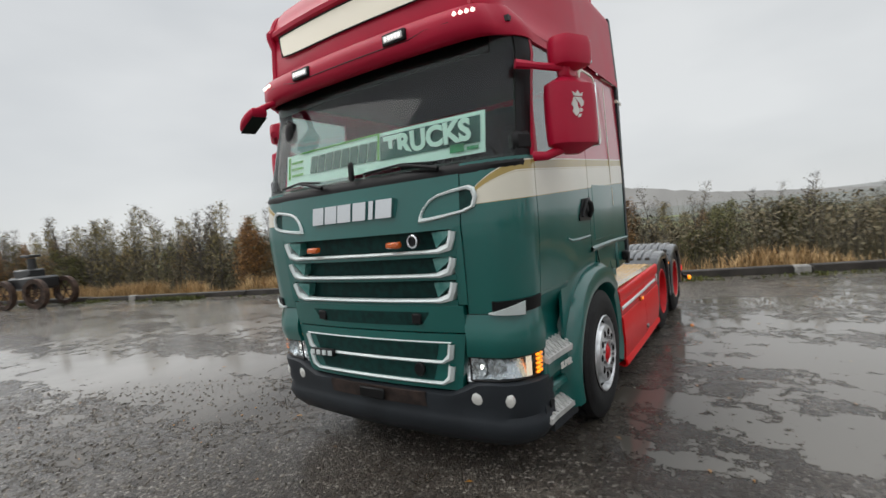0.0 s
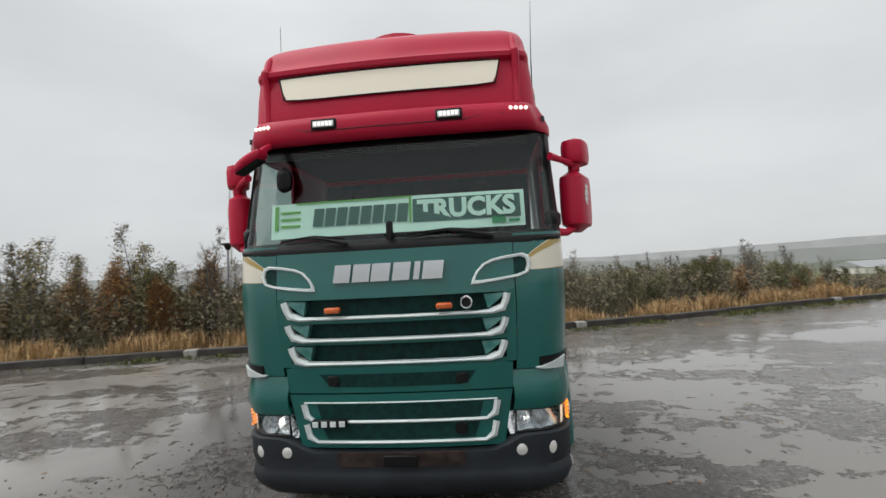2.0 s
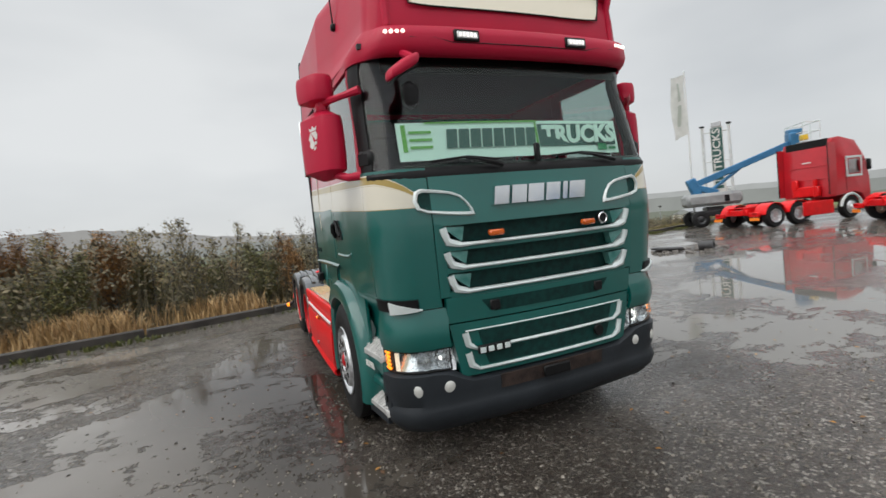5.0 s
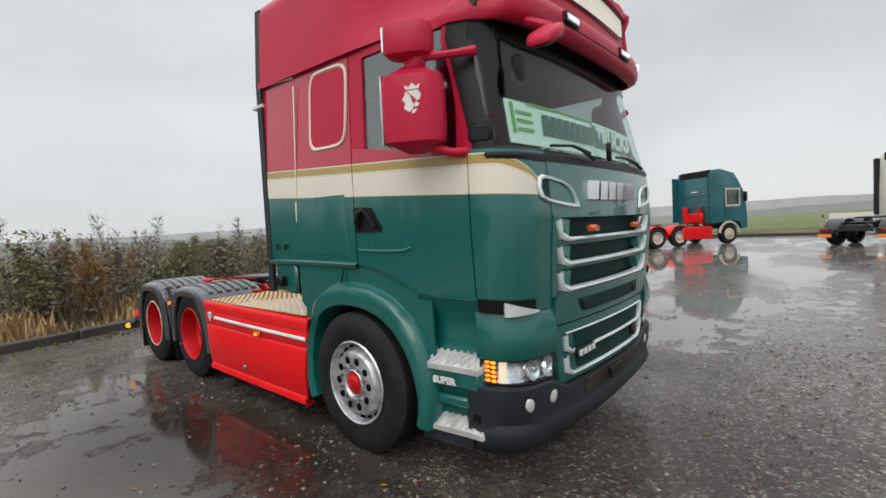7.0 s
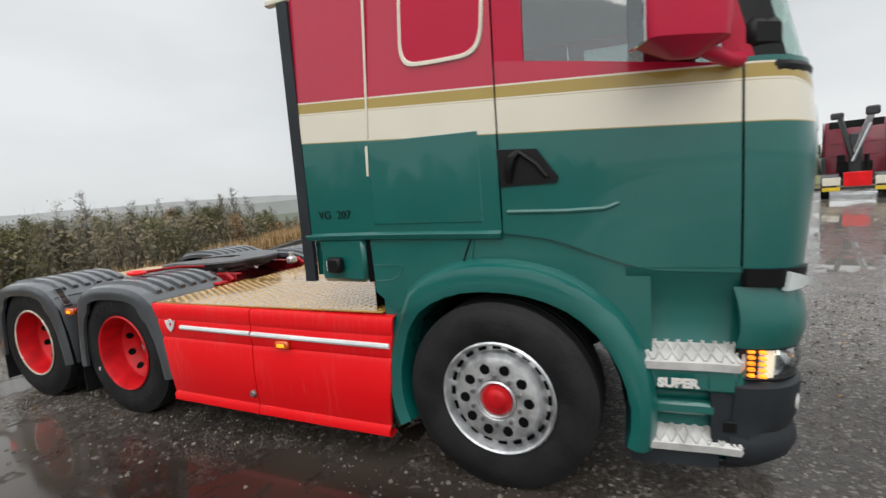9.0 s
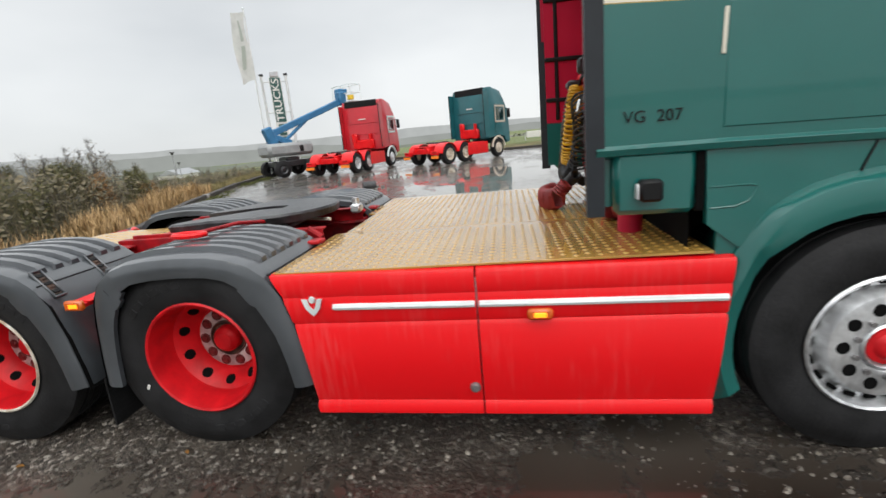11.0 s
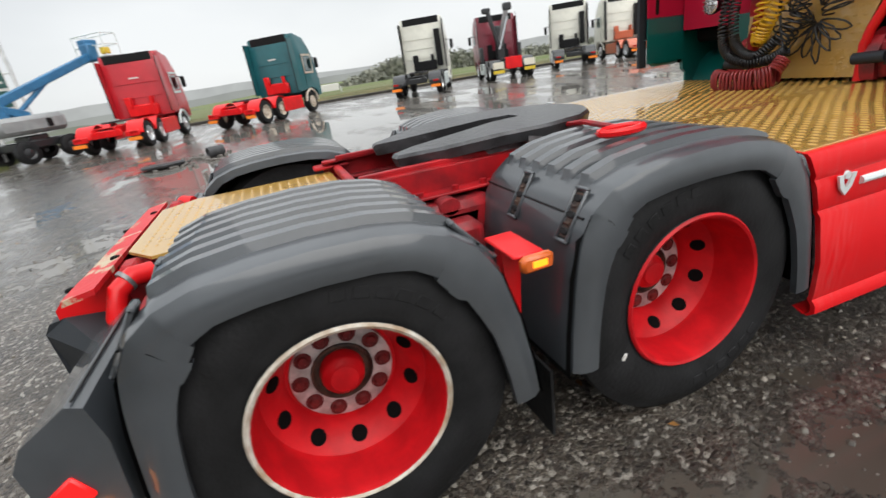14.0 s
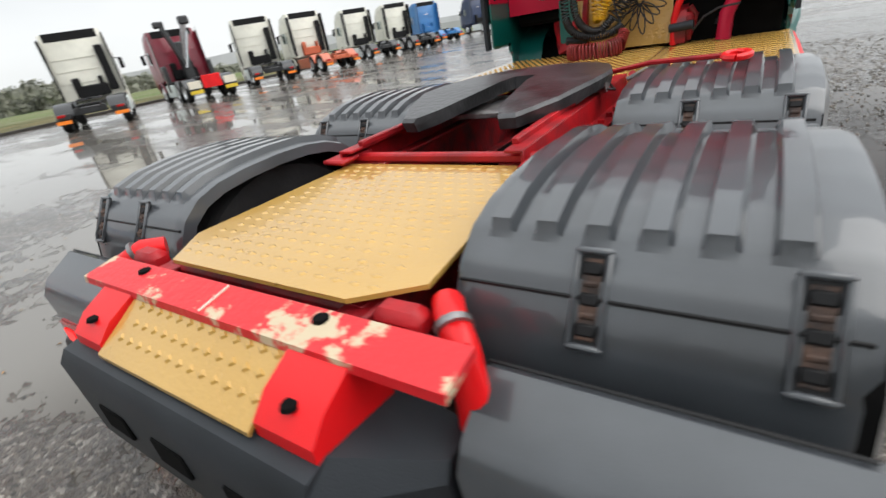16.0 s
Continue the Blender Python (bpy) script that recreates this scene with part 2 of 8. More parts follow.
def scraped_paint():
    """Red paint scraped down to pale filler towards the edges."""
    m = mat("scraped_paint", (0.66, 0.015, 0.02), 0.4, bump=0.3, bscale=40)
    n, l, b = nodes_of(m)
    co = n.new("ShaderNodeTexCoord")
    no = n.new("ShaderNodeTexNoise")
    no.inputs["Scale"].default_value, no.inputs["Detail"].default_value, no.inputs["Roughness"].default_value = 7.0, 8, 0.65
    l.new(co.outputs["Object"], no.inputs["Vector"])
    rp = n.new("ShaderNodeValToRGB")
    rp.color_ramp.elements[0].position, rp.color_ramp.elements[0].color = 0.555, (0.62, 0.014, 0.02, 1)
    rp.color_ramp.elements[1].position, rp.color_ramp.elements[1].color = 0.60, (0.55, 0.45, 0.30, 1)
    l.new(no.outputs["Fac"], rp.inputs["Fac"])
    l.new(rp.outputs["Color"], b.inputs["Base Color"])
    return m


scraped_red = scraped_paint()


def glass(name, tint, rough=0.0, face=0.05):
    m = bpy.data.materials.new(name)
    m.use_nodes = True
    n, l = m.node_tree.nodes, m.node_tree.links
    n.remove(n["Principled BSDF"])
    tr, gl, mx, fr = n.new("ShaderNodeBsdfTransparent"), n.new("ShaderNodeBsdfGlossy"), n.new("ShaderNodeMixShader"), n.new("ShaderNodeLayerWeight")
    tr.inputs["Color"].default_value = (*tint, 1)
    gl.inputs["Roughness"].default_value = rough
    fr.inputs["Blend"].default_value = 0.5
    edge = mnode(n, l, "ADD", mnode(n, l, "MULTIPLY", mnode(n, l, "POWER", fr.outputs["Facing"], 5.0), 0.9), face)
    l.new(edge, mx.inputs["Fac"])
    l.new(tr.outputs[0], mx.inputs[1])
    l.new(gl.outputs[0], mx.inputs[2])
    l.new(mx.outputs[0], n["Material Output"].inputs["Surface"])
    return m


screen_glass = glass("screen_glass", (0.80, 0.93, 0.88), 0.0, 0.045)
side_glass = glass("side_glass", (0.72, 0.78, 0.77), 0.03, 0.22)
lamp_glass = glass("lamp_glass", (0.90, 0.92, 0.93))
mirror_glass = mat("mirror_glass", (0.75, 0.77, 0.78), 0.03, 1.0)


def tread_paint():
    """Golden painted checker plate; the raised diamonds are geometry, this adds the film of wear."""
    m = mat("tread_plate", (0.58, 0.35, 0.085), 0.28, 0.1, 0, 3.0, 0.15, 90, second=(0.54, 0.32, 0.075), coat=0.8)
    return m


tread = tread_paint()
tread_low = mat("tread_plate_low", (0.36, 0.20, 0.042), 0.22, 0.1, 0, 3.0, 0.1, 90, second=(0.44, 0.26, 0.06), coat=0.8)


# ---- mesh tools ----
class Mesh:
    """Collects points and faces of one piece."""

    def __init__(self):
        self.v, self.f, self.k = [], [], []

    def add(self, verts, faces, k=0):
        o = len(self.v)
        self.v += [tuple(map(float, p)) for p in verts]
        self.f += [tuple(o + i for i in f) for f in faces]
        self.k += [k] * len(faces)
        return self

    def grid(self, rows, close_u=False, close_v=False, k=0, flip=False):
        a, b = len(rows), len(rows[0])
        faces = []
        for i in range(a if close_u else a - 1):
            for j in range(b if close_v else b - 1):
                q = (i * b + j, i * b + (j + 1) % b, (i + 1) % a * b + (j + 1) % b, (i + 1) % a * b + j)
                faces.append(q[::-1] if flip else q)
        return self.add([p for r in rows for p in r], faces, k)

    def slab(self, rows, off, k=0):
        """A bent plate: the grid of rows, its copy shifted by off, and the rim between them."""
        back = [[tuple(np.add(p, off)) for p in r] for r in rows]
        self.grid(rows, k=k)
        self.grid(back, k=k, flip=True)
        edge = [r[0] for r in rows] + list(rows[-1])[1:] + [r[-1] for r in rows[::-1]][1:] + list(rows[0])[::-1][1:-1]
        self.grid([[tuple(np.add(p, off)), p] for p in edge], close_u=True, k=k)
        return self

    def box(self, c, s, b=0.0, m=None, k=0):
        """A box with chamfered edges of width b."""
        h = [x / 2 for x in s]
        b = min(b, *(x * 0.9 for x in h))
        if b <= 0:
            vs = [(x * h[0], y * h[1], z * h[2]) for x in (-1, 1) for y in (-1, 1) for z in (-1, 1)]
            fs = [(0, 1, 3, 2), (4, 6, 7, 5), (0, 4, 5, 1), (2, 3, 7, 6), (0, 2, 6, 4), (1, 5, 7, 3)]
        else:
            vs, ix = [], {}
            for x in (-1, 1):
                for y in (-1, 1):
                    for z in (-1, 1):
                        for a in range(3):
                            p = [x * (h[0] - b), y * (h[1] - b), z * (h[2] - b)]
                            p[a] = (x, y, z)[a] * h[a]
                            ix[x, y, z, a] = len(vs)
                            vs.append(p)
            fs = []
            for a in range(3):
                u, w = [i for i in range(3) if i != a]
                for s1 in (-1, 1):
                    q = []
                    for su, sw in ((-1, -1), (1, -1), (1, 1), (-1, 1)):
                        key = [0, 0, 0]
                        key[a], key[u], key[w] = s1, su, sw
                        q.append(ix[(*key, a)])
                    fs.append(q)
                for su in (-1, 1):
                    for sw in (-1, 1):
                        q = []
                        for s1, t in ((-1, u), (1, u), (1, w), (-1, w)):
                            key = [0, 0, 0]
                            key[a], key[u], key[w] = s1, su, sw
                            q.append(ix[(*key, t)])
                        fs.append(q)
            fs += [[ix[x, y, z, a] for a in range(3)] for x in (-1, 1) for y in (-1, 1) for z in (-1, 1)]
            fixed = []
            for q in fs:
                p = [Vector(vs[i]) for i in q]
                nrm = (p[1] - p[0]).cross(p[2] - p[0])
                fixed.append(q if nrm.dot(sum(p, Vector()) / len(p)) > 0 else q[::-1])
            fs = fixed
        M = Matrix.Translation(c) @ (m if m is not None else Matrix())
        return self.add([M @ Vector(p) for p in vs], fs, k)

    def rod(self, a, b, r, n=12, r2=None, caps=True, k=0):
        a, b = Vector(a), Vector(b)
        d = (b - a).normalized()
        u = d.orthogonal().normalized()
        w = d.cross(u)
        r2 = r if r2 is None else r2
        ring = lambda p, q: [p + (u * math.cos(2 * math.pi * i / n) + w * math.sin(2 * math.pi * i / n)) * q for i in range(n)]
        self.grid([ring(a, r), ring(b, r2)], close_v=True, k=k, flip=True)
        if caps:
            self.add(ring(a, r)[::-1], [range(n)], k)
            self.add(ring(b, r2), [range(n)], k)
        return self

    def tube(self, pts, r, n=8, k=0, caps=True):
        pts = [Vector(p) for p in pts]
        rr = r if isinstance(r, (list, tuple)) else [r] * len(pts)
        rows, u = [], None
        for i, p in enumerate(pts):
            d = (pts[min(i + 1, len(pts) - 1)] - pts[max(i - 1, 0)]).normalized()
            u = d.orthogonal().normalized() if u is None else (u - d * u.dot(d)).normalized()
            w = d.cross(u)
            rows.append([p + (u * math.cos(2 * math.pi * j / n) + w * math.sin(2 * math.pi * j / n)) * rr[i] for j in range(n)])
        self.grid(rows, close_v=True, k=k, flip=True)
        if caps:
            self.add(rows[0][::-1], [range(n)], k)
            self.add(rows[-1], [range(n)], k)
        return self

    def lathe(self, prof, c, axis="x", n=32, k=0, sign=1):
        """Turns a profile of (along, radius) round an axis through c."""
        rows = []
        for a, r in prof:
            ring = []
            for i in range(n):
                t = 2 * math.pi * i / n
                p = {"x": (a * sign, r * math.cos(t), r * math.sin(t)), "y": (r * math.cos(t), a * sign, r * math.sin(t)), "z": (r * math.cos(t), r * math.sin(t), a * sign)}[axis]
                ring.append(np.add(c, p))
            rows.append(ring)
        return self.grid(rows, close_v=True, k=k)

    def prism(self, poly, a, b, axis="y", k=0):
        """A flat polygon drawn out along an axis from a to b. poly gives the other two coordinates in order."""
        put = {"x": lambda p, t: (t, p[0], p[1]), "y": lambda p, t: (p[0], t, p[1]), "z": lambda p, t: (p[0], p[1], t)}[axis]
        n = len(poly)
        self.add([put(p, a) for p in poly], [range(n)], k)
        self.add([put(p, b) for p in poly], [range(n)[::-1]], k)
        self.grid([[put(p, a) for p in poly], [put(p, b) for p in poly]], close_v=True, k=k)
        return self

    def flip_x(self):
        self.v = [(-x, y, z) for x, y, z in self.v]
        self.f = [f[::-1] for f in self.f]
        return self


def link(name, me, mats, parent=None, sharp=38, fix=True):
    data = bpy.data.meshes.new(name)
    data.from_pydata(me.v, [], me.f)
    mats = mats if isinstance(mats, (list, tuple)) else [mats]
    for m in mats:
        data.materials.append(m)
    if len(mats) > 1:
        data.polygons.foreach_set("material_index", me.k)
    if fix:
        bm = bmesh.new()
        bm.from_mesh(data)
        bmesh.ops.remove_doubles(bm, verts=bm.verts, dist=0.0002)
        bmesh.ops.recalc_face_normals(bm, faces=bm.faces)
        bm.to_mesh(data)
        bm.free()
    data.polygons.foreach_set("use_smooth", [True] * len(data.polygons))
    data.set_sharp_from_angle(angle=radians(sharp))
    data.update()
    ob = new(name, data)
    if parent:
        ob.parent = parent
    return ob


def part(name, me, material, parent, label="", sharp=38, fix=True):
    """One mesh under a thing or under a part."""
    ob = link(name, me, material, parent, sharp, fix)
    if label:
        ob["label"] = label
    return ob


def twin(ob, m, name=None):
    """The same piece once more under the same parent, moved by m."""
    o = ob.copy()
    if name:
        o.name = name
    scene.collection.objects.link(o)
    o.matrix_basis = m
    return o


def thing(name, label, category, group="", at=None):
    ob = new(name)
    ob.empty_display_size = 0.2
    if at is not None:
        ob.matrix_basis = at
    return tagged(ob, label, category, group)


def words(text, size, material, parent, m, name="lettering", depth=0.004, label="", bold=0.0):
    """Raised letters in the built-in font, turned into a mesh."""
    cu = bpy.data.curves.new("letters", "FONT")
    cu.body, cu.size, cu.extrude, cu.offset, cu.resolution_u = text, size, depth, bold, 3
    cu.align_x, cu.align_y = "CENTER", "CENTER"
    tmp = bpy.data.objects.new("letters", cu)
    scene.collection.objects.link(tmp)
    me = bpy.data.meshes.new_from_object(tmp.evaluated_get(bpy.context.evaluated_depsgraph_get()))
    bpy.data.objects.remove(tmp)
    me.materials.clear()
    me.materials.append(material)
    me.transform(m)
    ob = new(name, me)
    ob.parent = parent
    if label:
        ob["label"] = label
    return ob


def lerp(a, b, t):
    return a + (b - a) * t


def table(rows, x):
    """Reads a small table of rows (key, values...) at x, in straight lines between the rows."""
    if x <= rows[0][0]:
        return rows[0][1:]
    for p, q in zip(rows, rows[1:]):
        if x <= q[0]:
            t = (x - p[0]) / (q[0] - p[0])
            return tuple(lerp(u, v, t) for u, v in zip(p[1:], q[1:]))
    return rows[-1][1:]


# ---- ground: one sheet, wet gravel yard inside, rough grass falling away outside ----
KERB = [(-70, -8.0), (-30, 2.0), (-14.7, 5.5), (-8, 7.2), (-3.2, 8.15), (0, 8.9), (3, 9.85), (6.3, 11.0), (9.4, 12.6), (16.8, 15.4), (22, 16.7), (31, 19.6)]
EAST = 31.0
PUDDLES = [(-4.9, 0.5, 3.8, 0.75, 27), (-2.7, 2.5, 1.5, 1.0, 20), (-6.6, 4.6, 2.0, 0.45, 20), (-10.0, 2.6, 2.8, 0.30, 22), (-8.6, 3.4, 1.3, 0.25, 20), (-4.2, 4.2, 1.0, 0.35, 24),
           (3.1, 2.7, 1.5, 1.25, 15), (3.6, 0.6, 1.1, 0.75, -20), (5.6, 2.0, 1.0, 2.0, -15), (8.6, 3.6, 2.6, 2.2, 30), (5.0, 5.4, 1.9, 0.9, 28), (8.4, 7.2, 2.4, 0.9, 30), (2.6, 6.4, 1.6, 0.22, 4),
           (13.4, 3.0, 4.2, 2.2, 15), (17.0, 6.6, 2.6, 1.0, -20), (16.4, 1.6, 2.6, 1.1, 10), (10.4, -0.4, 2.4, 0.7, 5), (15.6, -1.6, 2.6, 0.7, -20), (17.6, -3.4, 2.2, 0.6, -20), (5.4, -2.1, 1.0, 0.45, -20),
           (12.0, -4.2, 2.6, 0.6, -24), (12.6, -7.9, 2.4, 0.5, -28), (19.0, -6.2, 2.2, 0.5, -25), (15.4, -10.6, 2.4, 0.5, -28), (-1.9, 5.0, 0.5, 0.8, 10), (-2.4, 3.9, 0.6, 0.5, 0), (-1.2, 6.3, 0.5, 0.25, 20), (-3.4, 6.4, 1.4, 0.28, 20), (-5.6, 6.0, 1.6, 0.25, 18)]


def kerb_y(x):
    return table(KERB, x)[0]


def outside(x, y):
    """How far a place lies beyond the edge of the yard, in metres."""
    return max(y - kerb_y(x), x - EAST)


def hollow(x, y):
    """How deep a place lies in the puddled hollows, about 0 on the rim and 1 in the middle."""
    best = -1.5
    for cx, cy, rx, ry, a in PUDDLES:
        c, s = math.cos(radians(a)), math.sin(radians(a))
        u, v = (x - cx) * c + (y - cy) * s, -(x - cx) * s + (y - cy) * c
        best = max(best, 1 - math.hypot(u / rx, v / ry))
    return best


DRIER = [(-2.0, 4.6, 1.2, 3.2), (-1.0, 7.8, 4.5, 1.6), (0.0, 3.0, 1.4, 3.4), (0.8, -1.8, 3.4, 2.2)]
# wet strips beside the truck; they also darken the ground in place of shade
DAMP_AND_SHADE = [(-2.1, 1.4, 1.5, 3.0), (2.0, 1.6, 1.3, 3.0)]


# brown mud, and shade painted under and beside the truck and its bumper
MUD_SHADE = [(-1.9, 2.9, 1.5, 2.2), (0.0, -0.7, 2.0, 1.3), (0.0, 3.0, 1.45, 3.9), (-1.7, 1.6, 0.9, 2.4), (1.9, 1.2, 0.9, 2.4)]


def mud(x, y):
    """Brown mud along the truck's side, and shade painted in under and round the truck and its bumper."""
    return min(1.0, max(w * max(0.0, 1 - math.hypot((x - cx) / rx, (y - cy) / ry)) for w, (cx, cy, rx, ry) in zip((1.2, 0.85, 1.0, 1.3, 1.3), MUD_SHADE)))


def wetness(x, y):
    """Film of water over the yard: deepest in the hollows, thin on the trodden gravel round the truck's rear."""
    dry = max(max(0.0, 1 - math.hypot((x - cx) / rx, (y - cy) / ry)) for cx, cy, rx, ry in DRIER)
    wet_ = max(max(0.0, 1 - math.hypot((x - cx) / rx, (y - cy) / ry)) for cx, cy, rx, ry in DAMP_AND_SHADE)
    left = min(1.0, max(0.0, (-x - 1.0) / 2.0)) * min(1.0, max(0.0, (11 - y) / 3))
    return max(hollow(x, y), -0.10 + 0.24 * left - 1.0 * min(1.0, dry * 2.2) + 0.30 * min(1.0, wet_ * 2.0))


def steps(*spans):
    out = []
    for a, b, d in spans:
        n = max(1, round((b - a) / d))
        out += [lerp(a, b, i / n) for i in range(n)]
    return out + [spans[-1][1]]


gx = steps((-3000, -600, 400), (-600, -90, 60), (-90, -30, 5), (-30, -14, 1.0), (-14, 22, 0.25), (22, 34, 0.8), (34, 90, 5), (90, 600, 60), (600, 3000, 400))
gy = steps((-3000, -600, 400), (-600, -90, 60), (-90, -36, 5), (-36, -12, 1.0), (-12, 13, 0.25), (13, 24, 0.8), (24, 90, 5), (90, 600, 60), (600, 3000, 400))
gv, wet, grassy, mud_shade = [], [], [], []
for x in gx:
    for y in gy:
        d = outside(x, y)
        z = 0.0
        if d > 0:
            de, dn = max(0.0, x - EAST), max(0.0, y - kerb_y(x))
            z = -0.07 * min(dn, 12) - 0.035 * min(max(dn - 12, 0), 260) - 0.012 * min(de, 300)
            z += 0.25 * noise.noise((x * 0.06, y * 0.06, 0.0)) * min(1, d / 10)
        elif min(abs(x), 60) < 50 and abs(y) < 45:
            z = 0.0
        gv.append((x, y, z))
        mud_shade.append(mud(x, y))
        wet.append(wetness(x, y) if d < -0.6 and abs(x) < 70 and abs(y) < 60 else -1.1)
        grassy.append(max(0.0, min(1.0, d / 0.5 + 0.5)) + max(0.0, min(1.0, (d - 16) / 8)))
ny = len(gy)
g_mesh = bpy.data.meshes.new("ground")
g_mesh.from_pydata(gv, [], [(i * ny + j, (i + 1) * ny + j, (i + 1) * ny + j + 1, i * ny + j + 1) for i in range(len(gx) - 1) for j in range(ny - 1)])
for nm, vals in (("hollow", wet), ("grassy", grassy), ("mud", mud_shade)):
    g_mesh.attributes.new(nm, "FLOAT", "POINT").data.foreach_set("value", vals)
g_mesh.polygons.foreach_set("use_smooth", [True] * len(g_mesh.polygons))


def ground_material():
    """Wet gravel and rolled asphalt, standing water in the hollows, rough grass outside the kerb."""
    m = bpy.data.materials.new("wet_gravel")
    m.use_nodes = True
    n, l, b = nodes_of(m)
    co = n.new("ShaderNodeTexCoord")

    def noise_at(scale, detail=5, rough=0.55, vec=None):
        t = n.new("ShaderNodeTexNoise")
        t.inputs["Scale"].default_value, t.inputs["Detail"].default_value, t.inputs["Roughness"].default_value = scale, detail, rough
        l.new(vec or co.outputs["Object"], t.inputs["Vector"])
        return t.outputs["Fac"]

    def ramp(fac, p0, c0, p1, c1):
        r = n.new("ShaderNodeValToRGB")
        r.color_ramp.elements[0].position, r.color_ramp.elements[0].color = p0, (*c0, 1)
        r.color_ramp.elements[1].position, r.color_ramp.elements[1].color = p1, (*c1, 1)
        l.new(fac, r.inputs["Fac"])
        return r.outputs["Color"]

    def mix(f, a, c):
        x = n.new("ShaderNodeMix")
        x.data_type = "RGBA"
        for key, v in (("Factor", f), ("A", a), ("B", c)):
            if isinstance(v, tuple):
                x.inputs[key].default_value = (*v, 1)
            else:
                l.new(v, x.inputs[key])
        return x.outputs["Result"]

    def rng(v, a, c, lo=0.0, hi=1.0):
        x = n.new("ShaderNodeMapRange")
        x.interpolation_type = "SMOOTHSTEP"
        for key, q in (("From Min", a), ("From Max", c), ("To Min", lo), ("To Max", hi)):
            x.inputs[key].default_value = q
        l.new(v, x.inputs["Value"])
        return x.outputs["Result"]

    place = n.new("ShaderNodeSeparateXYZ")
    l.new(co.outputs["Object"], place.inputs[0])
    att = n.new("ShaderNodeAttribute")
    att.attribute_name = "hollow"
    gat = n.new("ShaderNodeAttribute")
    gat.attribute_name = "grassy"
    stretch = n.new("ShaderNodeMapping")
    stretch.inputs["Rotation"].default_value = (0, 0, radians(-14))
    stretch.inputs["Scale"].default_value = (0.45, 1.3, 1.0)
    l.new(co.outputs["Object"], stretch.inputs["Vector"])
    big = noise_at(0.55, 6, 0.6, stretch.outputs["Vector"])
    fine = noise_at(3.2, 7, 0.66)
    h = mnode(n, l, "ADD", att.outputs["Fac"], mnode(n, l, "MULTIPLY", mnode(n, l, "SUBTRACT", big, 0.5), 3.9))
    h = mnode(n, l, "ADD", h, mnode(n, l, "MULTIPLY", mnode(n, l, "SUBTRACT", fine, 0.5), 2.5))
    def cells(scale):
        v = n.new("ShaderNodeTexVoronoi")
        v.inputs["Scale"].default_value = scale
        l.new(co.outputs["Object"], v.inputs["Vector"])
        c = n.new("ShaderNodeSeparateColor")
        l.new(v.outputs["Color"], c.inputs[0])
        return v.outputs["Distance"], c.outputs[0], c.outputs[1]

    d1, r1, s1 = cells(52)
    d3, r3, s3 = cells(26)
    d2, r2, s2 = cells(150)
    h = mnode(n, l, "ADD", h, mnode(n, l, "MULTIPLY", mnode(n, l, "SUBTRACT", r1, 0.5), 0.12))
    h = mnode(n, l, "ADD", h, mnode(n, l, "MULTIPLY", mnode(n, l, "SUBTRACT", noise_at(16, 4), 0.5), 0.45))
    water = rng(h, -0.05, 0.12)
    damp = rng(h, -0.5, 0.0)
    film = rng(h, -0.40, -0.02)
    tone = mix(rng(noise_at(1.3, 7, 0.68), 0.40, 0.60), (0.054, 0.040, 0.029), (0.185, 0.153, 0.122))
    tone = mix(mnode(n, l, "MULTIPLY", rng(r2, 0.45, 1.0), 0.75), tone, (0.25, 0.225, 0.19))
    tone = mix(mnode(n, l, "MULTIPLY", rng(s2, 0.55, 0.9), 0.7), tone, (0.030, 0.025, 0.021))
    tone = mix(mnode(n, l, "MULTIPLY", rng(r1, 0.80, 0.86), 0.85), tone, (0.50, 0.46, 0.40))
    tone = mix(mnode(n, l, "MULTIPLY", rng(s1, 0.66, 0.8), 0.85), tone, (0.030, 0.024, 0.020))
    tone = mix(mnode(n, l, "MULTIPLY", rng(r3, 0.93, 0.95), mnode(n, l, "MULTIPLY", rng(d3, 0.42, 0.30), 0.85)), tone, (0.40, 0.36, 0.30))
    tone = mix(mnode(n, l, "MULTIPLY", rng(s3, 0.80, 0.86), 0.7), tone, (0.060, 0.042, 0.030))
    tone = mix(mnode(n, l, "MULTIPLY", damp, 0.5), tone, (0.055, 0.043, 0.033))
    mud_shade_mask = n.new("ShaderNodeAttribute")
    mud_shade_mask.attribute_name = "mud"
    # the dark mud tone doubles as painted shade under and round the truck
    tone = mix(mnode(n, l, "MULTIPLY", mnode(n, l, "MULTIPLY", mud_shade_mask.outputs["Fac"], rng(noise_at(2.4, 5), 0.15, 0.5)), 0.88), tone, (0.024, 0.017, 0.012))
    # puddle silt, paled away from the truck in place of missing sky sheen
    silt_sheen = mix(mud_shade_mask.outputs["Fac"], mix(rng(noise_at(0.5, 4), 0.35, 0.65), mix(rng(place.outputs[0], -6.0, -1.4), (0.25, 0.235, 0.213), (0.075, 0.064, 0.052)), mix(rng(place.outputs[0], -6.0, -1.4), (0.33, 0.312, 0.288), (0.10, 0.088, 0.074))), (0.022, 0.016, 0.012))
    silt_sheen = mix(rng(place.outputs[0], 0.8, 2.6), silt_sheen, (0.19, 0.178, 0.16))
    soil = mix(water, tone, silt_sheen)
    grass = mix(rng(noise_at(0.35, 4), 0.40, 0.60), (0.24, 0.175, 0.07), (0.075, 0.10, 0.026))
    grass = mix(mnode(n, l, "MULTIPLY", noise_at(9, 5), 0.6), grass, (0.06, 0.06, 0.022))
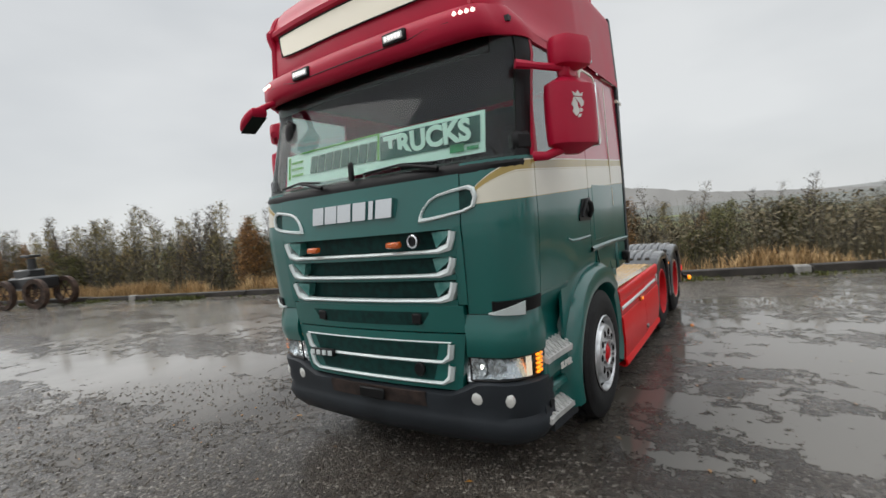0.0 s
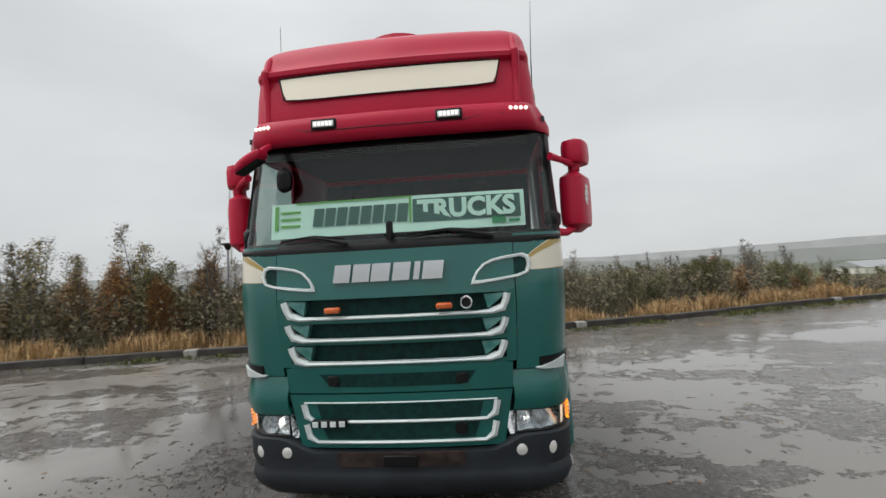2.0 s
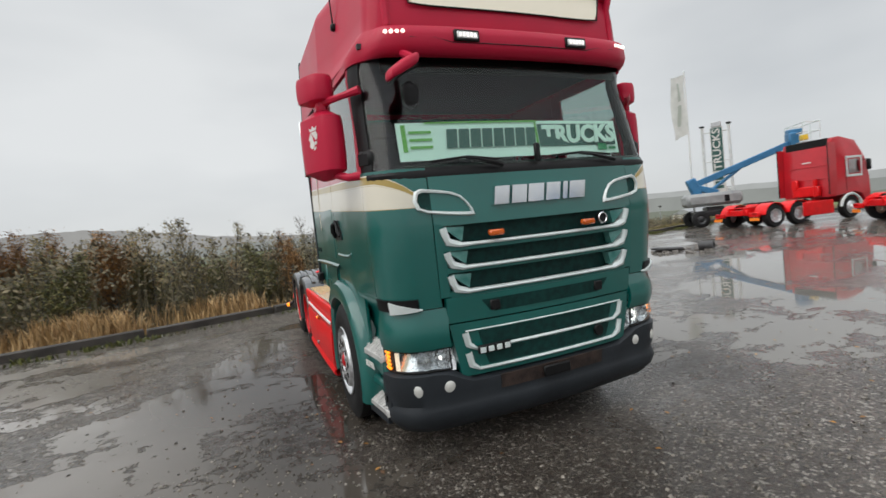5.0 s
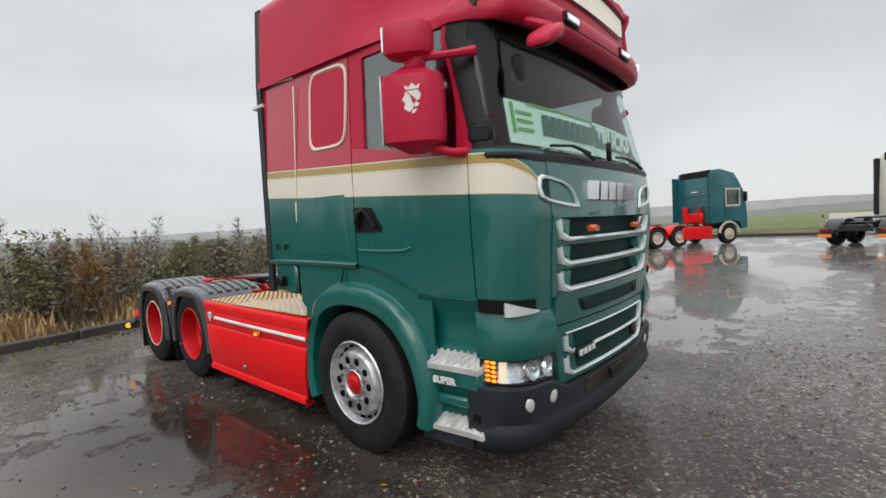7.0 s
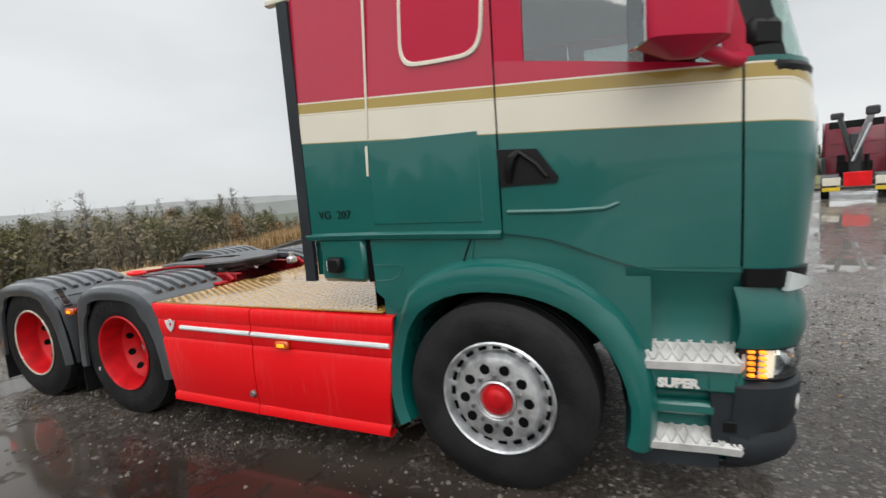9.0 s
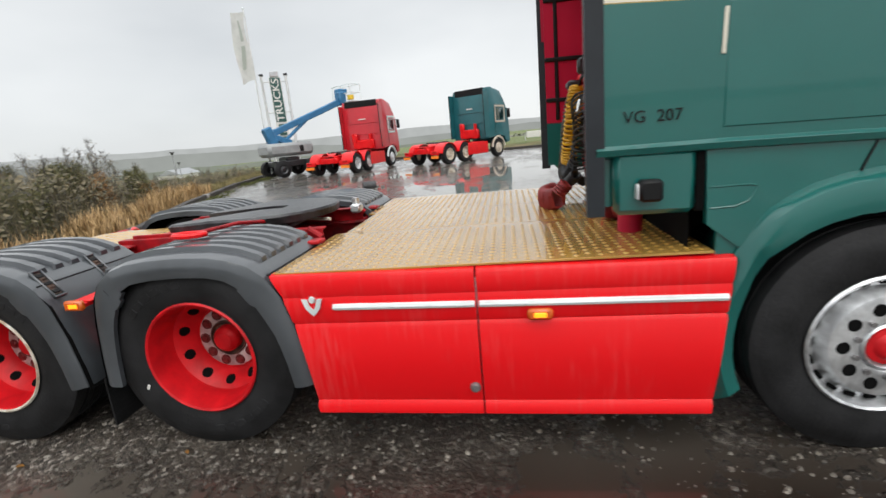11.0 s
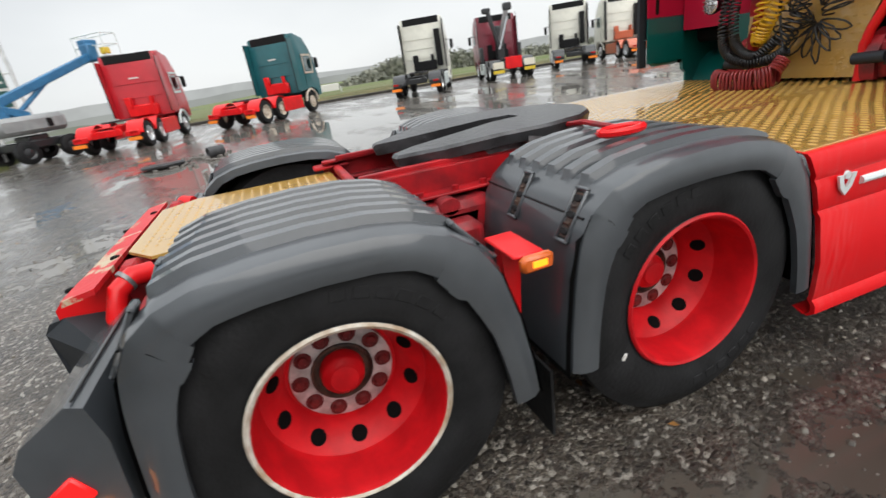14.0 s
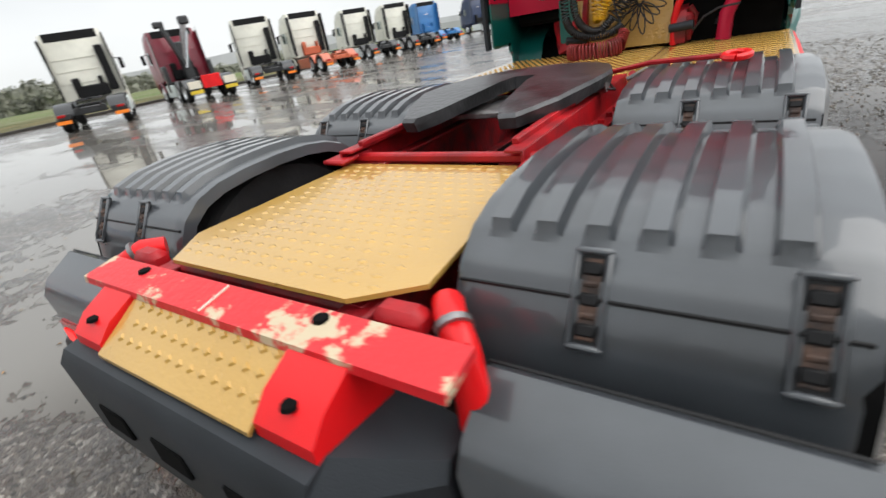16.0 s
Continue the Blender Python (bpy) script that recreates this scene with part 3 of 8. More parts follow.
    grass = mix(rng(gat.outputs["Fac"], 1.3, 1.8), grass, mix(rng(noise_at(0.05, 3), 0.4, 0.6), (0.115, 0.165, 0.045), (0.165, 0.17, 0.08)))
    g = rng(mnode(n, l, "ADD", gat.outputs["Fac"], mnode(n, l, "MULTIPLY", mnode(n, l, "SUBTRACT", noise_at(1.8, 5), 0.5), 0.5)), 0.4, 0.6)
    l.new(mix(g, soil, grass), b.inputs["Base Color"])
    dry = mnode(n, l, "SUBTRACT", mnode(n, l, "ADD", 0.24, mnode(n, l, "MULTIPLY", fine, 0.26)), mnode(n, l, "MULTIPLY", film, 0.10))
    r = mnode(n, l, "MULTIPLY", dry, mnode(n, l, "SUBTRACT", 1.0, water))
    r = mnode(n, l, "ADD", r, mnode(n, l, "MULTIPLY", water, mnode(n, l, "ADD", rng(place.outputs[0], 0.5, 4.0, 0.07, 0.015), rng(noise_at(0.3, 3), 0.4, 0.6, -0.01, 0.03))))
    r = mnode(n, l, "MAXIMUM", r, mnode(n, l, "MULTIPLY", g, 0.85))
    l.new(r, b.inputs["Roughness"])
    l.new(mnode(n, l, "SUBTRACT", 0.42, mnode(n, l, "MULTIPLY", mud_shade_mask.outputs["Fac"], 0.15)), b.inputs["Specular IOR Level"])
    stones = mnode(n, l, "ADD", mnode(n, l, "MULTIPLY", mnode(n, l, "SUBTRACT", 1.0, d1), 1.1), mnode(n, l, "MULTIPLY", mnode(n, l, "SUBTRACT", 1.0, d2), 0.55))
    relief = mnode(n, l, "ADD", mnode(n, l, "ADD", stones, mnode(n, l, "MULTIPLY", noise_at(95, 4), 0.7)), mnode(n, l, "MULTIPLY", noise_at(6, 6), 2.0))
    relief = mnode(n, l, "MULTIPLY", relief, mnode(n, l, "SUBTRACT", 1.0, mnode(n, l, "MULTIPLY", film, 0.45)))
    relief = mnode(n, l, "MULTIPLY", relief, mnode(n, l, "SUBTRACT", 1.0, water))
    bp = n.new("ShaderNodeBump")
    bp.inputs["Strength"].default_value, bp.inputs["Distance"].default_value = 1.0, 0.018
    l.new(relief, bp.inputs["Height"])
    l.new(bp.outputs["Normal"], b.inputs["Normal"])
    # the film of water lies smooth over the stones
    wet_coat = mnode(n, l, "MULTIPLY", mnode(n, l, "SUBTRACT", 1.0, mnode(n, l, "MULTIPLY", mud_shade_mask.outputs["Fac"], 0.40)), mnode(n, l, "MULTIPLY", mnode(n, l, "ADD", mnode(n, l, "MULTIPLY", film, 0.4), 0.6), mnode(n, l, "SUBTRACT", 1.0, mnode(n, l, "MAXIMUM", g, water))))
    l.new(wet_coat, b.inputs["Coat Weight"])
    b.inputs["Coat IOR"].default_value = 1.4
    l.new(mnode(n, l, "ADD", 0.06, mnode(n, l, "MULTIPLY", fine, 0.14)), b.inputs["Coat Roughness"])
    ripple = n.new("ShaderNodeBump")
    ripple.inputs["Strength"].default_value, ripple.inputs["Distance"].default_value = 0.4, 0.010
    l.new(mnode(n, l, "ADD", noise_at(9, 5), mnode(n, l, "MULTIPLY", d1, -0.25)), ripple.inputs["Height"])
    l.new(ripple.outputs["Normal"], b.inputs["Coat Normal"])
    return m


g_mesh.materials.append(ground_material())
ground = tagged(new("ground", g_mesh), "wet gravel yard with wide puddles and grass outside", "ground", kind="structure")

# loose stones near the way round the truck
rnd = random.Random(11)
sm = Mesh()
base = [Vector(p).normalized() for p in ((1, 0, 0), (-1, 0, 0), (0, 1, 0), (0, -1, 0), (0, 0, 1), (0.7, 0.7, 0.1), (-0.7, 0.6, 0.2), (0.5, -0.8, 0.1))]
for i in range(26000):
    if i > 14000:
        x, y = rnd.uniform(-5.5, 3.5), rnd.uniform(-5.0, -0.3)
    elif i % 3:
        x, y = rnd.uniform(-5.0, -0.9), rnd.uniform(-1.5, 7.5)
    else:
        x, y = rnd.uniform(-9, 9), rnd.uniform(-4, 10)
    if hollow(x, y) > 0.0 and rnd.random() < 0.94:
        continue
    r = 0.004 + 0.014 * rnd.random() ** 2.5
    a, fl = rnd.uniform(0, 6.28), rnd.uniform(0.45, 0.8)
    vs = []
    for k in range(2):
        for j in range(5):
            t = a + j * 1.2566 + 0.5 * k
            q = r * rnd.uniform(0.75, 1.15) * (1.0 if k == 0 else 0.6)
            vs.append((x + q * math.cos(t), y + q * math.sin(t), (0.001 if k == 0 else r * fl)))
    sm.add(vs, [(j, (j + 1) % 5, 5 + (j + 1) % 5, 5 + j) for j in range(5)] + [(5, 6, 7, 8, 9)])
stone = island_tones(mat("stone", (0.2, 0.19, 0.17), 0.35), (0.018, 0.014, 0.011), (0.25, 0.222, 0.185))
tagged(link("loose_gravel", sm, stone, fix=False, sharp=60), "loose wet gravel stones scattered on the yard", "gravel", kind="stuff")
lm = Mesh()
for i in range(420):
    x, y = rnd.uniform(-5.5, 6), rnd.uniform(-3, 12)
    if -1.2 < x < 1.2 and 0 < y < 6.3 and rnd.random() < 0.7:
        continue
    a, r = rnd.uniform(0, 6.28), rnd.uniform(0.012, 0.03)
    c, s = math.cos(a) * r, math.sin(a) * r
    lm.add([(x - c, y - s, 0.004), (x + s * 0.5, y - c * 0.5, 0.008), (x + c, y + s, 0.004), (x - s * 0.5, y + c * 0.5, 0.010)], [(0, 1, 2, 3)])
leaf_litter = island_tones(mat("leaf_litter", (0.3, 0.15, 0.03), 0.5), (0.10, 0.045, 0.015), (0.42, 0.20, 0.04))
tagged(link("fallen_leaves", lm, leaf_litter, fix=False), "brown fallen leaves lying on the wet gravel", "leaves", kind="stuff")

# kerb beams: sleepers laid end to end, with pale concrete joints here and there
beam_mats = mat("kerb_beam", (0.042, 0.036, 0.031), 0.6, 0, 0.35, 4.0, 0.5, 30)
joint_mat = mat("kerb_concrete", (0.30, 0.29, 0.27), 0.7, 0, 0.2, 8.0, 0.4, 40)
kerb = tagged(new("kerb"), "low dark kerb of beams along the yard", "kerb", kind="structure")
beam = None
line = [(-60 + 0.01 * i, kerb_y(-60 + 0.01 * i)) for i in range(9100)]
run, last, i = 0.0, line[0], 0
segs, start = [], line[0]
for p in line[1:]:
    run += math.dist(p, last)
    last = p
    if run >= 2.5:
        segs.append((start, p))
        start, run = p, 0.0
for i, (p, q) in enumerate(segs):
    a = math.atan2(q[1] - p[1], q[0] - p[0])
    L = math.dist(p, q)
    stone_end = i % 4 == 1
    cut = 0.32 if stone_end else 0.02
    if beam is None:
        beam = part("beam", Mesh().box((0, 0, 0.03), (2.48, 0.20, 0.26), 0.02), beam_mats, kerb)
        ob = beam
    else:
        ob = beam.copy()
        scene.collection.objects.link(ob)
    ob.matrix_basis = pose((p[0] + q[0]) / 2 - math.cos(a) * cut / 2, (p[1] + q[1]) / 2 - math.sin(a) * cut / 2, rnd.uniform(-0.015, 0.015), rnd.uniform(-2, 2), 0, math.degrees(a) + rnd.uniform(-0.5, 0.5)) @ Matrix.Diagonal(((L - cut) / 2.5, 1, 1, 1))
    if stone_end:
        part("kerb_stone", Mesh().box((0, 0, 0.03), (0.30, 0.24, 0.27), 0.03), joint_mat, kerb).matrix_basis = pose(q[0] - math.cos(a) * 0.16, q[1] - math.sin(a) * 0.16, 0, 0, 0, math.degrees(a))
for i in range(22):
    y0 = 19 - i * 4.0
    ob = beam.copy()
    scene.collection.objects.link(ob)
    ob.matrix_basis = pose(EAST + 0.1, y0 - 2, 0, 0, 0, 90) @ Matrix.Diagonal((4.0 / 2.5, 1, 1, 1))


# dry grass along the kerb
def tuft_field(name, count, place, h0, h1, lo, hi, label, w=0.012):
    m = Mesh()
    for i in range(count):
        x, y, z, k = place()
        for j in range(k):
            a, t = rnd.uniform(0, 6.28), rnd.uniform(0.10, 0.55)
            h = rnd.uniform(h0, h1) * table(GROWTH, x)[0] * min(1.25, 0.45 + 0.07 * k)
            dx, dy = math.cos(a) * t * h, math.sin(a) * t * h
            px, py = x + rnd.uniform(-.12, .12), y + rnd.uniform(-.12, .12)
            c, s = math.cos(a + 1.57) * w, math.sin(a + 1.57) * w
            m.add([(px - c, py - s, z), (px + c, py + s, z), (px + dx * .4 + c * .8, py + dy * .4 + s * .8, z + h * .6), (px + dx * .4 - c * .8, py + dy * .4 - s * .8, z + h * .6), (px + dx, py + dy, z + h * rnd.uniform(0.75, 1))], [(0, 1, 2, 3), (3, 2, 4)])
    mm = island_tones(mat(name + "_blades", hi, 0.8), lo, hi)
    return tagged(link(name, m, mm, fix=False), label, "grass", kind="stuff")


GROWTH = [(-46, 0.82), (-13, 0.87), (-6, 0.87), (0, 0.78), (6, 0.80), (10, 0.88), (20, 0.95)]


def lowland(x, y):
    """The scrub thins out and stays low where the bank opens on to the green field."""
    q = y - 2.7 - 0.9 * (x + 3)
    return lerp(0.48, 1.0, min(1.0, max(0.0, (q + 1.4) / 3.0))) if x > 0.5 else 1.0


def along(x0, x1, d0, d1, k):
    def place():
        x = rnd.uniform(x0, x1)
        d = d0 + (d1 - d0) * rnd.random() ** 1.3
        clump = noise.noise((x * 0.7, d * 0.8, 3.0)) * 1.6
        return x - 0.2 * d, kerb_y(x) + d, -0.07 * d - 0.03, max(1, int(k * (0.7 + 1.9 * clump)))
    return place


tuft_field("dry_grass", 4000, along(-40, 15, 0.25, 2.4, 9), 0.2, 0.78, (0.20, 0.125, 0.055), (0.60, 0.40, 0.19), "tall dry straw-coloured grass behind the kerb")
tuft_field("rough_grass", 2200, along(14, 31, 0.2, 3.0, 9), 0.08, 0.34, (0.10, 0.10, 0.035), (0.36, 0.28, 0.13), "low rough green and straw grass behind the kerb", 0.014)
tuft_field("green_weeds", 1700, along(-40, 31, -0.7, 0.2, 7), 0.05, 0.16, (0.03, 0.045, 0.01), (0.13, 0.13, 0.03), "low green and brown weeds at the kerb", 0.016)


# trees and scrub
def tree_meshes(seed, h, kind):
    """Upright stems with short rising branches and twigs, and a thin ragged crown of small leaves hung on the twigs."""
    r = random.Random(seed)
    wood, leaf = Mesh(), Mesh()
    tips = []
    slim = kind in ("bare", "birch")

    def twig(p, d, length, rad, depth):
        pts, rr = [p], [rad]
        for i in range(3):
            d = (d + Vector((r.uniform(-.2, .2), r.uniform(-.2, .2), r.uniform(0.0, .22)))).normalized()
            p = p + d * length / 3
            pts.append(p)
            rr.append(max(0.003, rad * (1 - 0.28 * (i + 1))))
            tips.append((p, d))
            if depth:
                a = r.uniform(0, 6.28)
                twig(p, (d * 0.8 + Vector((math.cos(a), math.sin(a), r.uniform(0, 0.6))) * 0.6).normalized(), length * r.uniform(0.35, 0.6), max(0.003, rad * 0.5), depth - 1)
        wood.tube(pts, rr, 3, caps=False)

    for s in range(1 if kind == "birch" else 2 if kind == "bare" else 4):
        a = r.uniform(0, 6.28)
        lean = 0.05 if slim else 0.17
        d = Vector((r.uniform(-lean, lean), r.uniform(-lean, lean), 1)).normalized()
        p = Vector((0.2 * math.cos(a) * (s > 0), 0.2 * math.sin(a) * (s > 0), -0.1))
        top = h * (r.uniform(0.9, 1.0) if s == 0 else r.uniform(0.62, 0.92))
        n = 12 if slim else 9
        pts, rr = [p], [h * 0.010 + 0.010]
        for i in range(n):
            d = (d + Vector((r.uniform(-.07, .07), r.uniform(-.07, .07), 0.04))).normalized()
            p = p + d * top / n
            f = (i + 1) / n
            pts.append(p)
            rr.append(max(0.004, (h * 0.010 + 0.010) * (1 - 0.9 * f)))
            if f > 0.16:
                for q in range(r.choice((2, 3)) if slim else r.choice((2, 3, 3))):
                    a = r.uniform(0, 6.28)
                    reach = h * (0.20 if slim else 0.27) * (1.12 - f) * r.uniform(0.6, 1.3) + 0.08
                    twig(p, Vector((math.cos(a), math.sin(a), r.uniform(0.35, 1.3))).normalized(), reach, max(0.004, rr[-1] * 0.5), 1)
        tips.append((p, d))
        wood.tube(pts, rr, 5, caps=False)
    dens = {"bare": 1, "birch": 3, "leafy": 6, "rust": 5}[kind]
    for p, d in tips:
        for i in range(dens):
            if kind == "bare" and r.random() < 0.35:
                continue
            q = p + Vector((r.gauss(0, .11), r.gauss(0, .11), r.gauss(0, .11)))
            u = Vector((r.uniform(-1, 1), r.uniform(-1, 1), r.uniform(-1, 1))).normalized()
            v = u.orthogonal().normalized()
            s = r.uniform(0.02, 0.05)
            leaf.add([q - u * s, q + v * s * 0.6, q + u * s, q - v * s * 0.6], [(0, 1, 2, 3)])
    # fine twigs
    for p, d in tips:
        e = p + (d + Vector((r.uniform(-.6, .6), r.uniform(-.6, .6), r.uniform(0, .9)))).normalized() * r.uniform(0.12, 0.3)
        w = Vector((0.005, 0.003, 0))
        wood.add([p - w, p + w, e], [(0, 1, 2)])
    return wood, leaf


bark = mat("bark", (0.10, 0.09, 0.08), 0.85, 0, 0.3, 10.0, each=0.25)
leaf_mats = {
    "bare": island_tones(mat("late_leaves", (0.10, 0.07, 0.03), 0.7), (0.07, 0.065, 0.04), (0.26, 0.20, 0.11)),
    "birch": island_tones(mat("birch_leaves", (0.14, 0.10, 0.03), 0.7), (0.07, 0.07, 0.03), (0.32, 0.24, 0.08)),
    "leafy": island_tones(mat("green_leaves", (0.05, 0.07, 0.02), 0.7), (0.05, 0.062, 0.026), (0.22, 0.20, 0.07)),
    "rust": island_tones(mat("rust_leaves", (0.2, 0.09, 0.02), 0.7), (0.15, 0.075, 0.03), (0.42, 0.22, 0.07))}
tree_kinds = []
for i, (kind, h) in enumerate((("bare", 4.4), ("bare", 3.6), ("birch", 4.6), ("birch", 3.9), ("leafy", 3.5), ("leafy", 2.8), ("rust", 3.5), ("rust", 2.7))):
    wood, leaf = tree_meshes(40 + i, h, kind)
    lab = {"bare": "thin bare young tree behind the kerb", "birch": "slender young birch with the last yellow leaves", "leafy": "dark green leafy bush behind the kerb", "rust": "rust-brown autumn bush behind the kerb"}[kind]
    t = thing("tree" if kind in ("bare", "birch") else "bush", lab, "tree" if kind in ("bare", "birch") else "bush", "trees along the kerb")
    part("trunk", wood, bark, t, fix=False)
    part("crown", leaf, leaf_mats[kind], t, fix=False)
    tree_kinds.append(t)
spots = []
for row, (d0, d1, n) in enumerate(((2.4, 3.6, 112), (3.6, 6.0, 116), (6.0, 10.0, 95))):
    for i in range(n):
        x, d = lerp(-44, 31, (i + rnd.random()) / n), rnd.uniform(d0, d1)
        # an open lane to the lamp post
        ty = kerb_y(x) + d
        if d < 5.8 and abs(x - 0.2 * d + 0.1 + 0.535 * (ty + 3.3)) < 0.55:
            continue
        spots.append((x, d, row))
# a few older trees further back, over the hedge
spots += [(16.2, 8.0, 3), (14.9, 9.0, 3), (10.6, 9.5, 3), (6.8, 9.5, 3), (4.2, 9.0, 3), (27.5, 10.0, 3), (29.0, 9.0, 3)]
used = set()
for i, (x, d, row) in enumerate(spots):
    k = rnd.choice((0, 0, 1, 2, 2, 3, 3, 4, 5, 6, 6, 7))
    if x > 2 and k in (2, 3, 6):
        k = rnd.choice((0, 1, 1, 4, 5, 7))
    low = table([(-46, 1.08), (-10, 1.05), (-2, 0.84), (4, 0.74), (10, 0.76), (17, 0.75), (24, 0.58), (31, 0.46)], x)[0]
    sc = rnd.uniform(0.80, 1.05) * low * table(GROWTH, x)[0] * lowland(x - 0.2 * d, kerb_y(x) + d) * (1.32 if row == 3 else 1.0)
    m = pose(x - 0.2 * d, kerb_y(x) + d, -0.07 * d - 0.05, 0, 0, rnd.uniform(0, 360))
    if k not in used:
        tree_kinds[k].matrix_basis = m
        tree_kinds[k].scale = (sc, sc, sc)
        used.add(k)
        ob = tree_kinds[k]
    else:
        ob = copy_thing(tree_kinds[k], m)
        ob.scale = (sc, sc, sc)
# scrub between the stems
bm_ = Mesh()
for i in range(84000):
    x = rnd.uniform(-46, 33) if i % 3 else rnd.uniform(-17, 12)
    d = rnd.uniform(2.0, 9.5)
    top = (1.5 + 0.8 * noise.noise((x * 0.35, d * 0.3, 7.0))) * table([(-46, 1.55), (-5, 1.5), (3, 1.35), (16, 1.30), (24, 1.0), (33, 0.8)], x)[0] * table(GROWTH, x)[0] * lowland(x, kerb_y(x) + d)
    z = -0.07 * d + top * rnd.random() ** 0.8
    p = Vector((x - 0.2 * d + rnd.gauss(0, .1), kerb_y(x) + d, z))
    u = Vector((rnd.uniform(-1, 1), rnd.uniform(-1, 1), rnd.uniform(-1, 1))).normalized()
    v = u.orthogonal().normalized()
    s = rnd.uniform(0.03, 0.085)
    bm_.add([p - u * s, p + v * s * .5, p + u * s, p - v * s * .5], [(0, 1, 2, 3)])
for i in range(11000):
    x = rnd.uniform(-46, 33)
    d = rnd.uniform(2.0, 7.0)
    p = Vector((x - 0.2 * d, kerb_y(x) + d, -0.07 * d))
    e = p + Vector((rnd.uniform(-.35, .35), rnd.uniform(-.35, .35), rnd.uniform(0.7, 2.2) * (1.0 if x < 12 else 0.8) * lowland(x, kerb_y(x) + d)))
    bm_.add([p - Vector((.010, 0, 0)), p + Vector((.010, 0, 0)), e], [(0, 1, 2)])
scrub = island_tones(mat("scrub_leaves", (0.08, 0.07, 0.03), 0.8), (0.045, 0.043, 0.03), (0.22, 0.18, 0.105))
tagged(link("scrub", bm_, scrub, fix=False), "dense brown and green scrub behind the kerb", "scrub", kind="stuff")


# distance: glowing far backdrop bands of fields and wooded hills; the mist is painted as paler tones
def hill_band(name, r, base, amp, seed, tone, x_from, x_to, rough, crest=None):
    rows = []
    n = 240
    for i in range(n + 1):
        a = radians(lerp(x_from, x_to, i / n))
        h = base + amp * noise.noise((math.cos(a) * 2.2 + seed, math.sin(a) * 2.2, seed)) + rough * noise.noise((i * 0.35, seed, 0)) + rough * 0.5 * noise.noise((i * 1.3, seed, 5))
        if crest:
            h += table(crest, lerp(x_from, x_to, i / n))[0]
        rows.append([(r * math.cos(a), r * math.sin(a), -40), (r * math.cos(a), r * math.sin(a), h)])
    m = bpy.data.materials.new(name)
    m.use_nodes = True
    nn, ll = m.node_tree.nodes, m.node_tree.links
    nn.remove(nn["Principled BSDF"])
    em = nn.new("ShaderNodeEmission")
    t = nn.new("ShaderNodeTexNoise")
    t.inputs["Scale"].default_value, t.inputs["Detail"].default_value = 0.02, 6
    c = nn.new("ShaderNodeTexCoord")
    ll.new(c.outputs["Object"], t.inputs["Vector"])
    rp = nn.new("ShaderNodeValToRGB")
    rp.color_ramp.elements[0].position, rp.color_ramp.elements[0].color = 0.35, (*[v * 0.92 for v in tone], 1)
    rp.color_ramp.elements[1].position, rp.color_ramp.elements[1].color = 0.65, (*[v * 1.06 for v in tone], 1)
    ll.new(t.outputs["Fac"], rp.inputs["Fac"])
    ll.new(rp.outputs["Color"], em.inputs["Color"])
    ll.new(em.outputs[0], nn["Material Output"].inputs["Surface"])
    return tagged(link(name, Mesh().grid(rows), m, fix=False), "wooded hills in the far distance, mist painted into the tone", "backdrop", kind="structure")


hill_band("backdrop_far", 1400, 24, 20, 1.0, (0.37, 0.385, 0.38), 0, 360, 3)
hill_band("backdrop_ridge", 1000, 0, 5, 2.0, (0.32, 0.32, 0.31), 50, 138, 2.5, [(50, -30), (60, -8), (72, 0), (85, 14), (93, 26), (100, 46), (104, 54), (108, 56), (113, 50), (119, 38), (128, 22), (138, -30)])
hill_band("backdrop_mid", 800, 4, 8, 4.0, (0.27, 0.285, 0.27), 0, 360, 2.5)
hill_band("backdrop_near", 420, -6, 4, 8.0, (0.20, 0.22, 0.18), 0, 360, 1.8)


def far_wood():
    """A wooded rise far beyond the yard: a bank of many small ragged crowns, the haze painted into their pale tones."""
    r = random.Random(77)
    m = Mesh()
    for i in range(900):
        az = r.uniform(-42, 1)
        top = table([(-42, 3.0), (-31, 2.2), (-23, 4.6), (-16, 7.0), (-12, 3.6), (-8, -0.4), (1, -1.5)], az)[0]
        d = r.uniform(180, 205)
        a = radians(az)
        size = r.uniform(1.2, 2.6)
        z = r.uniform(-5.0, top - size * 0.6)
        c = Vector((d * math.cos(a) - 3, d * math.sin(a) + 4, z))
        for k in range(16):
            u = Vector((r.gauss(0, 1), r.gauss(0, 1), r.gauss(0, 0.8))).normalized()
            p = c + u * size * r.uniform(0.5, 1.0)
            w = u.orthogonal().normalized() * size * r.uniform(0.25, 0.5)
            v = w.cross(u).normalized() * size * r.uniform(0.25, 0.5)
            m.add([p - w - v * 0.4, p + w - v * 0.3, p + u * 0.3 + v, p - w * 0.3 + v * 0.6], [(0, 1, 2, 3)])
    rows = []
    for i in range(44):
        az = lerp(-42, 1, i / 43)
        top = table([(-42, 3.0), (-31, 2.2), (-23, 4.6), (-16, 7.0), (-12, 3.6), (-8, -0.4), (1, -1.5)], az)[0]
        a = radians(az)
        rows.append([(206 * math.cos(a) - 3, 206 * math.sin(a) + 4, z) for z in (-14, top - 1.0)])
    m.grid(rows)
    wood = island_tones(mat("haze_paled_wood", (0.2, 0.21, 0.18), 1.0, spec=0.0), (0.19, 0.20, 0.17), (0.28, 0.28, 0.225))
    return tagged(link("far_wood", m, wood, fix=False), "autumn wood on a rise, haze painted into its tones", "wood", kind="stuff")


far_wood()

# ---- the tractor unit ----
truck = thing("truck", "green and dark red tractor unit with cream and gold stripes", "truck")

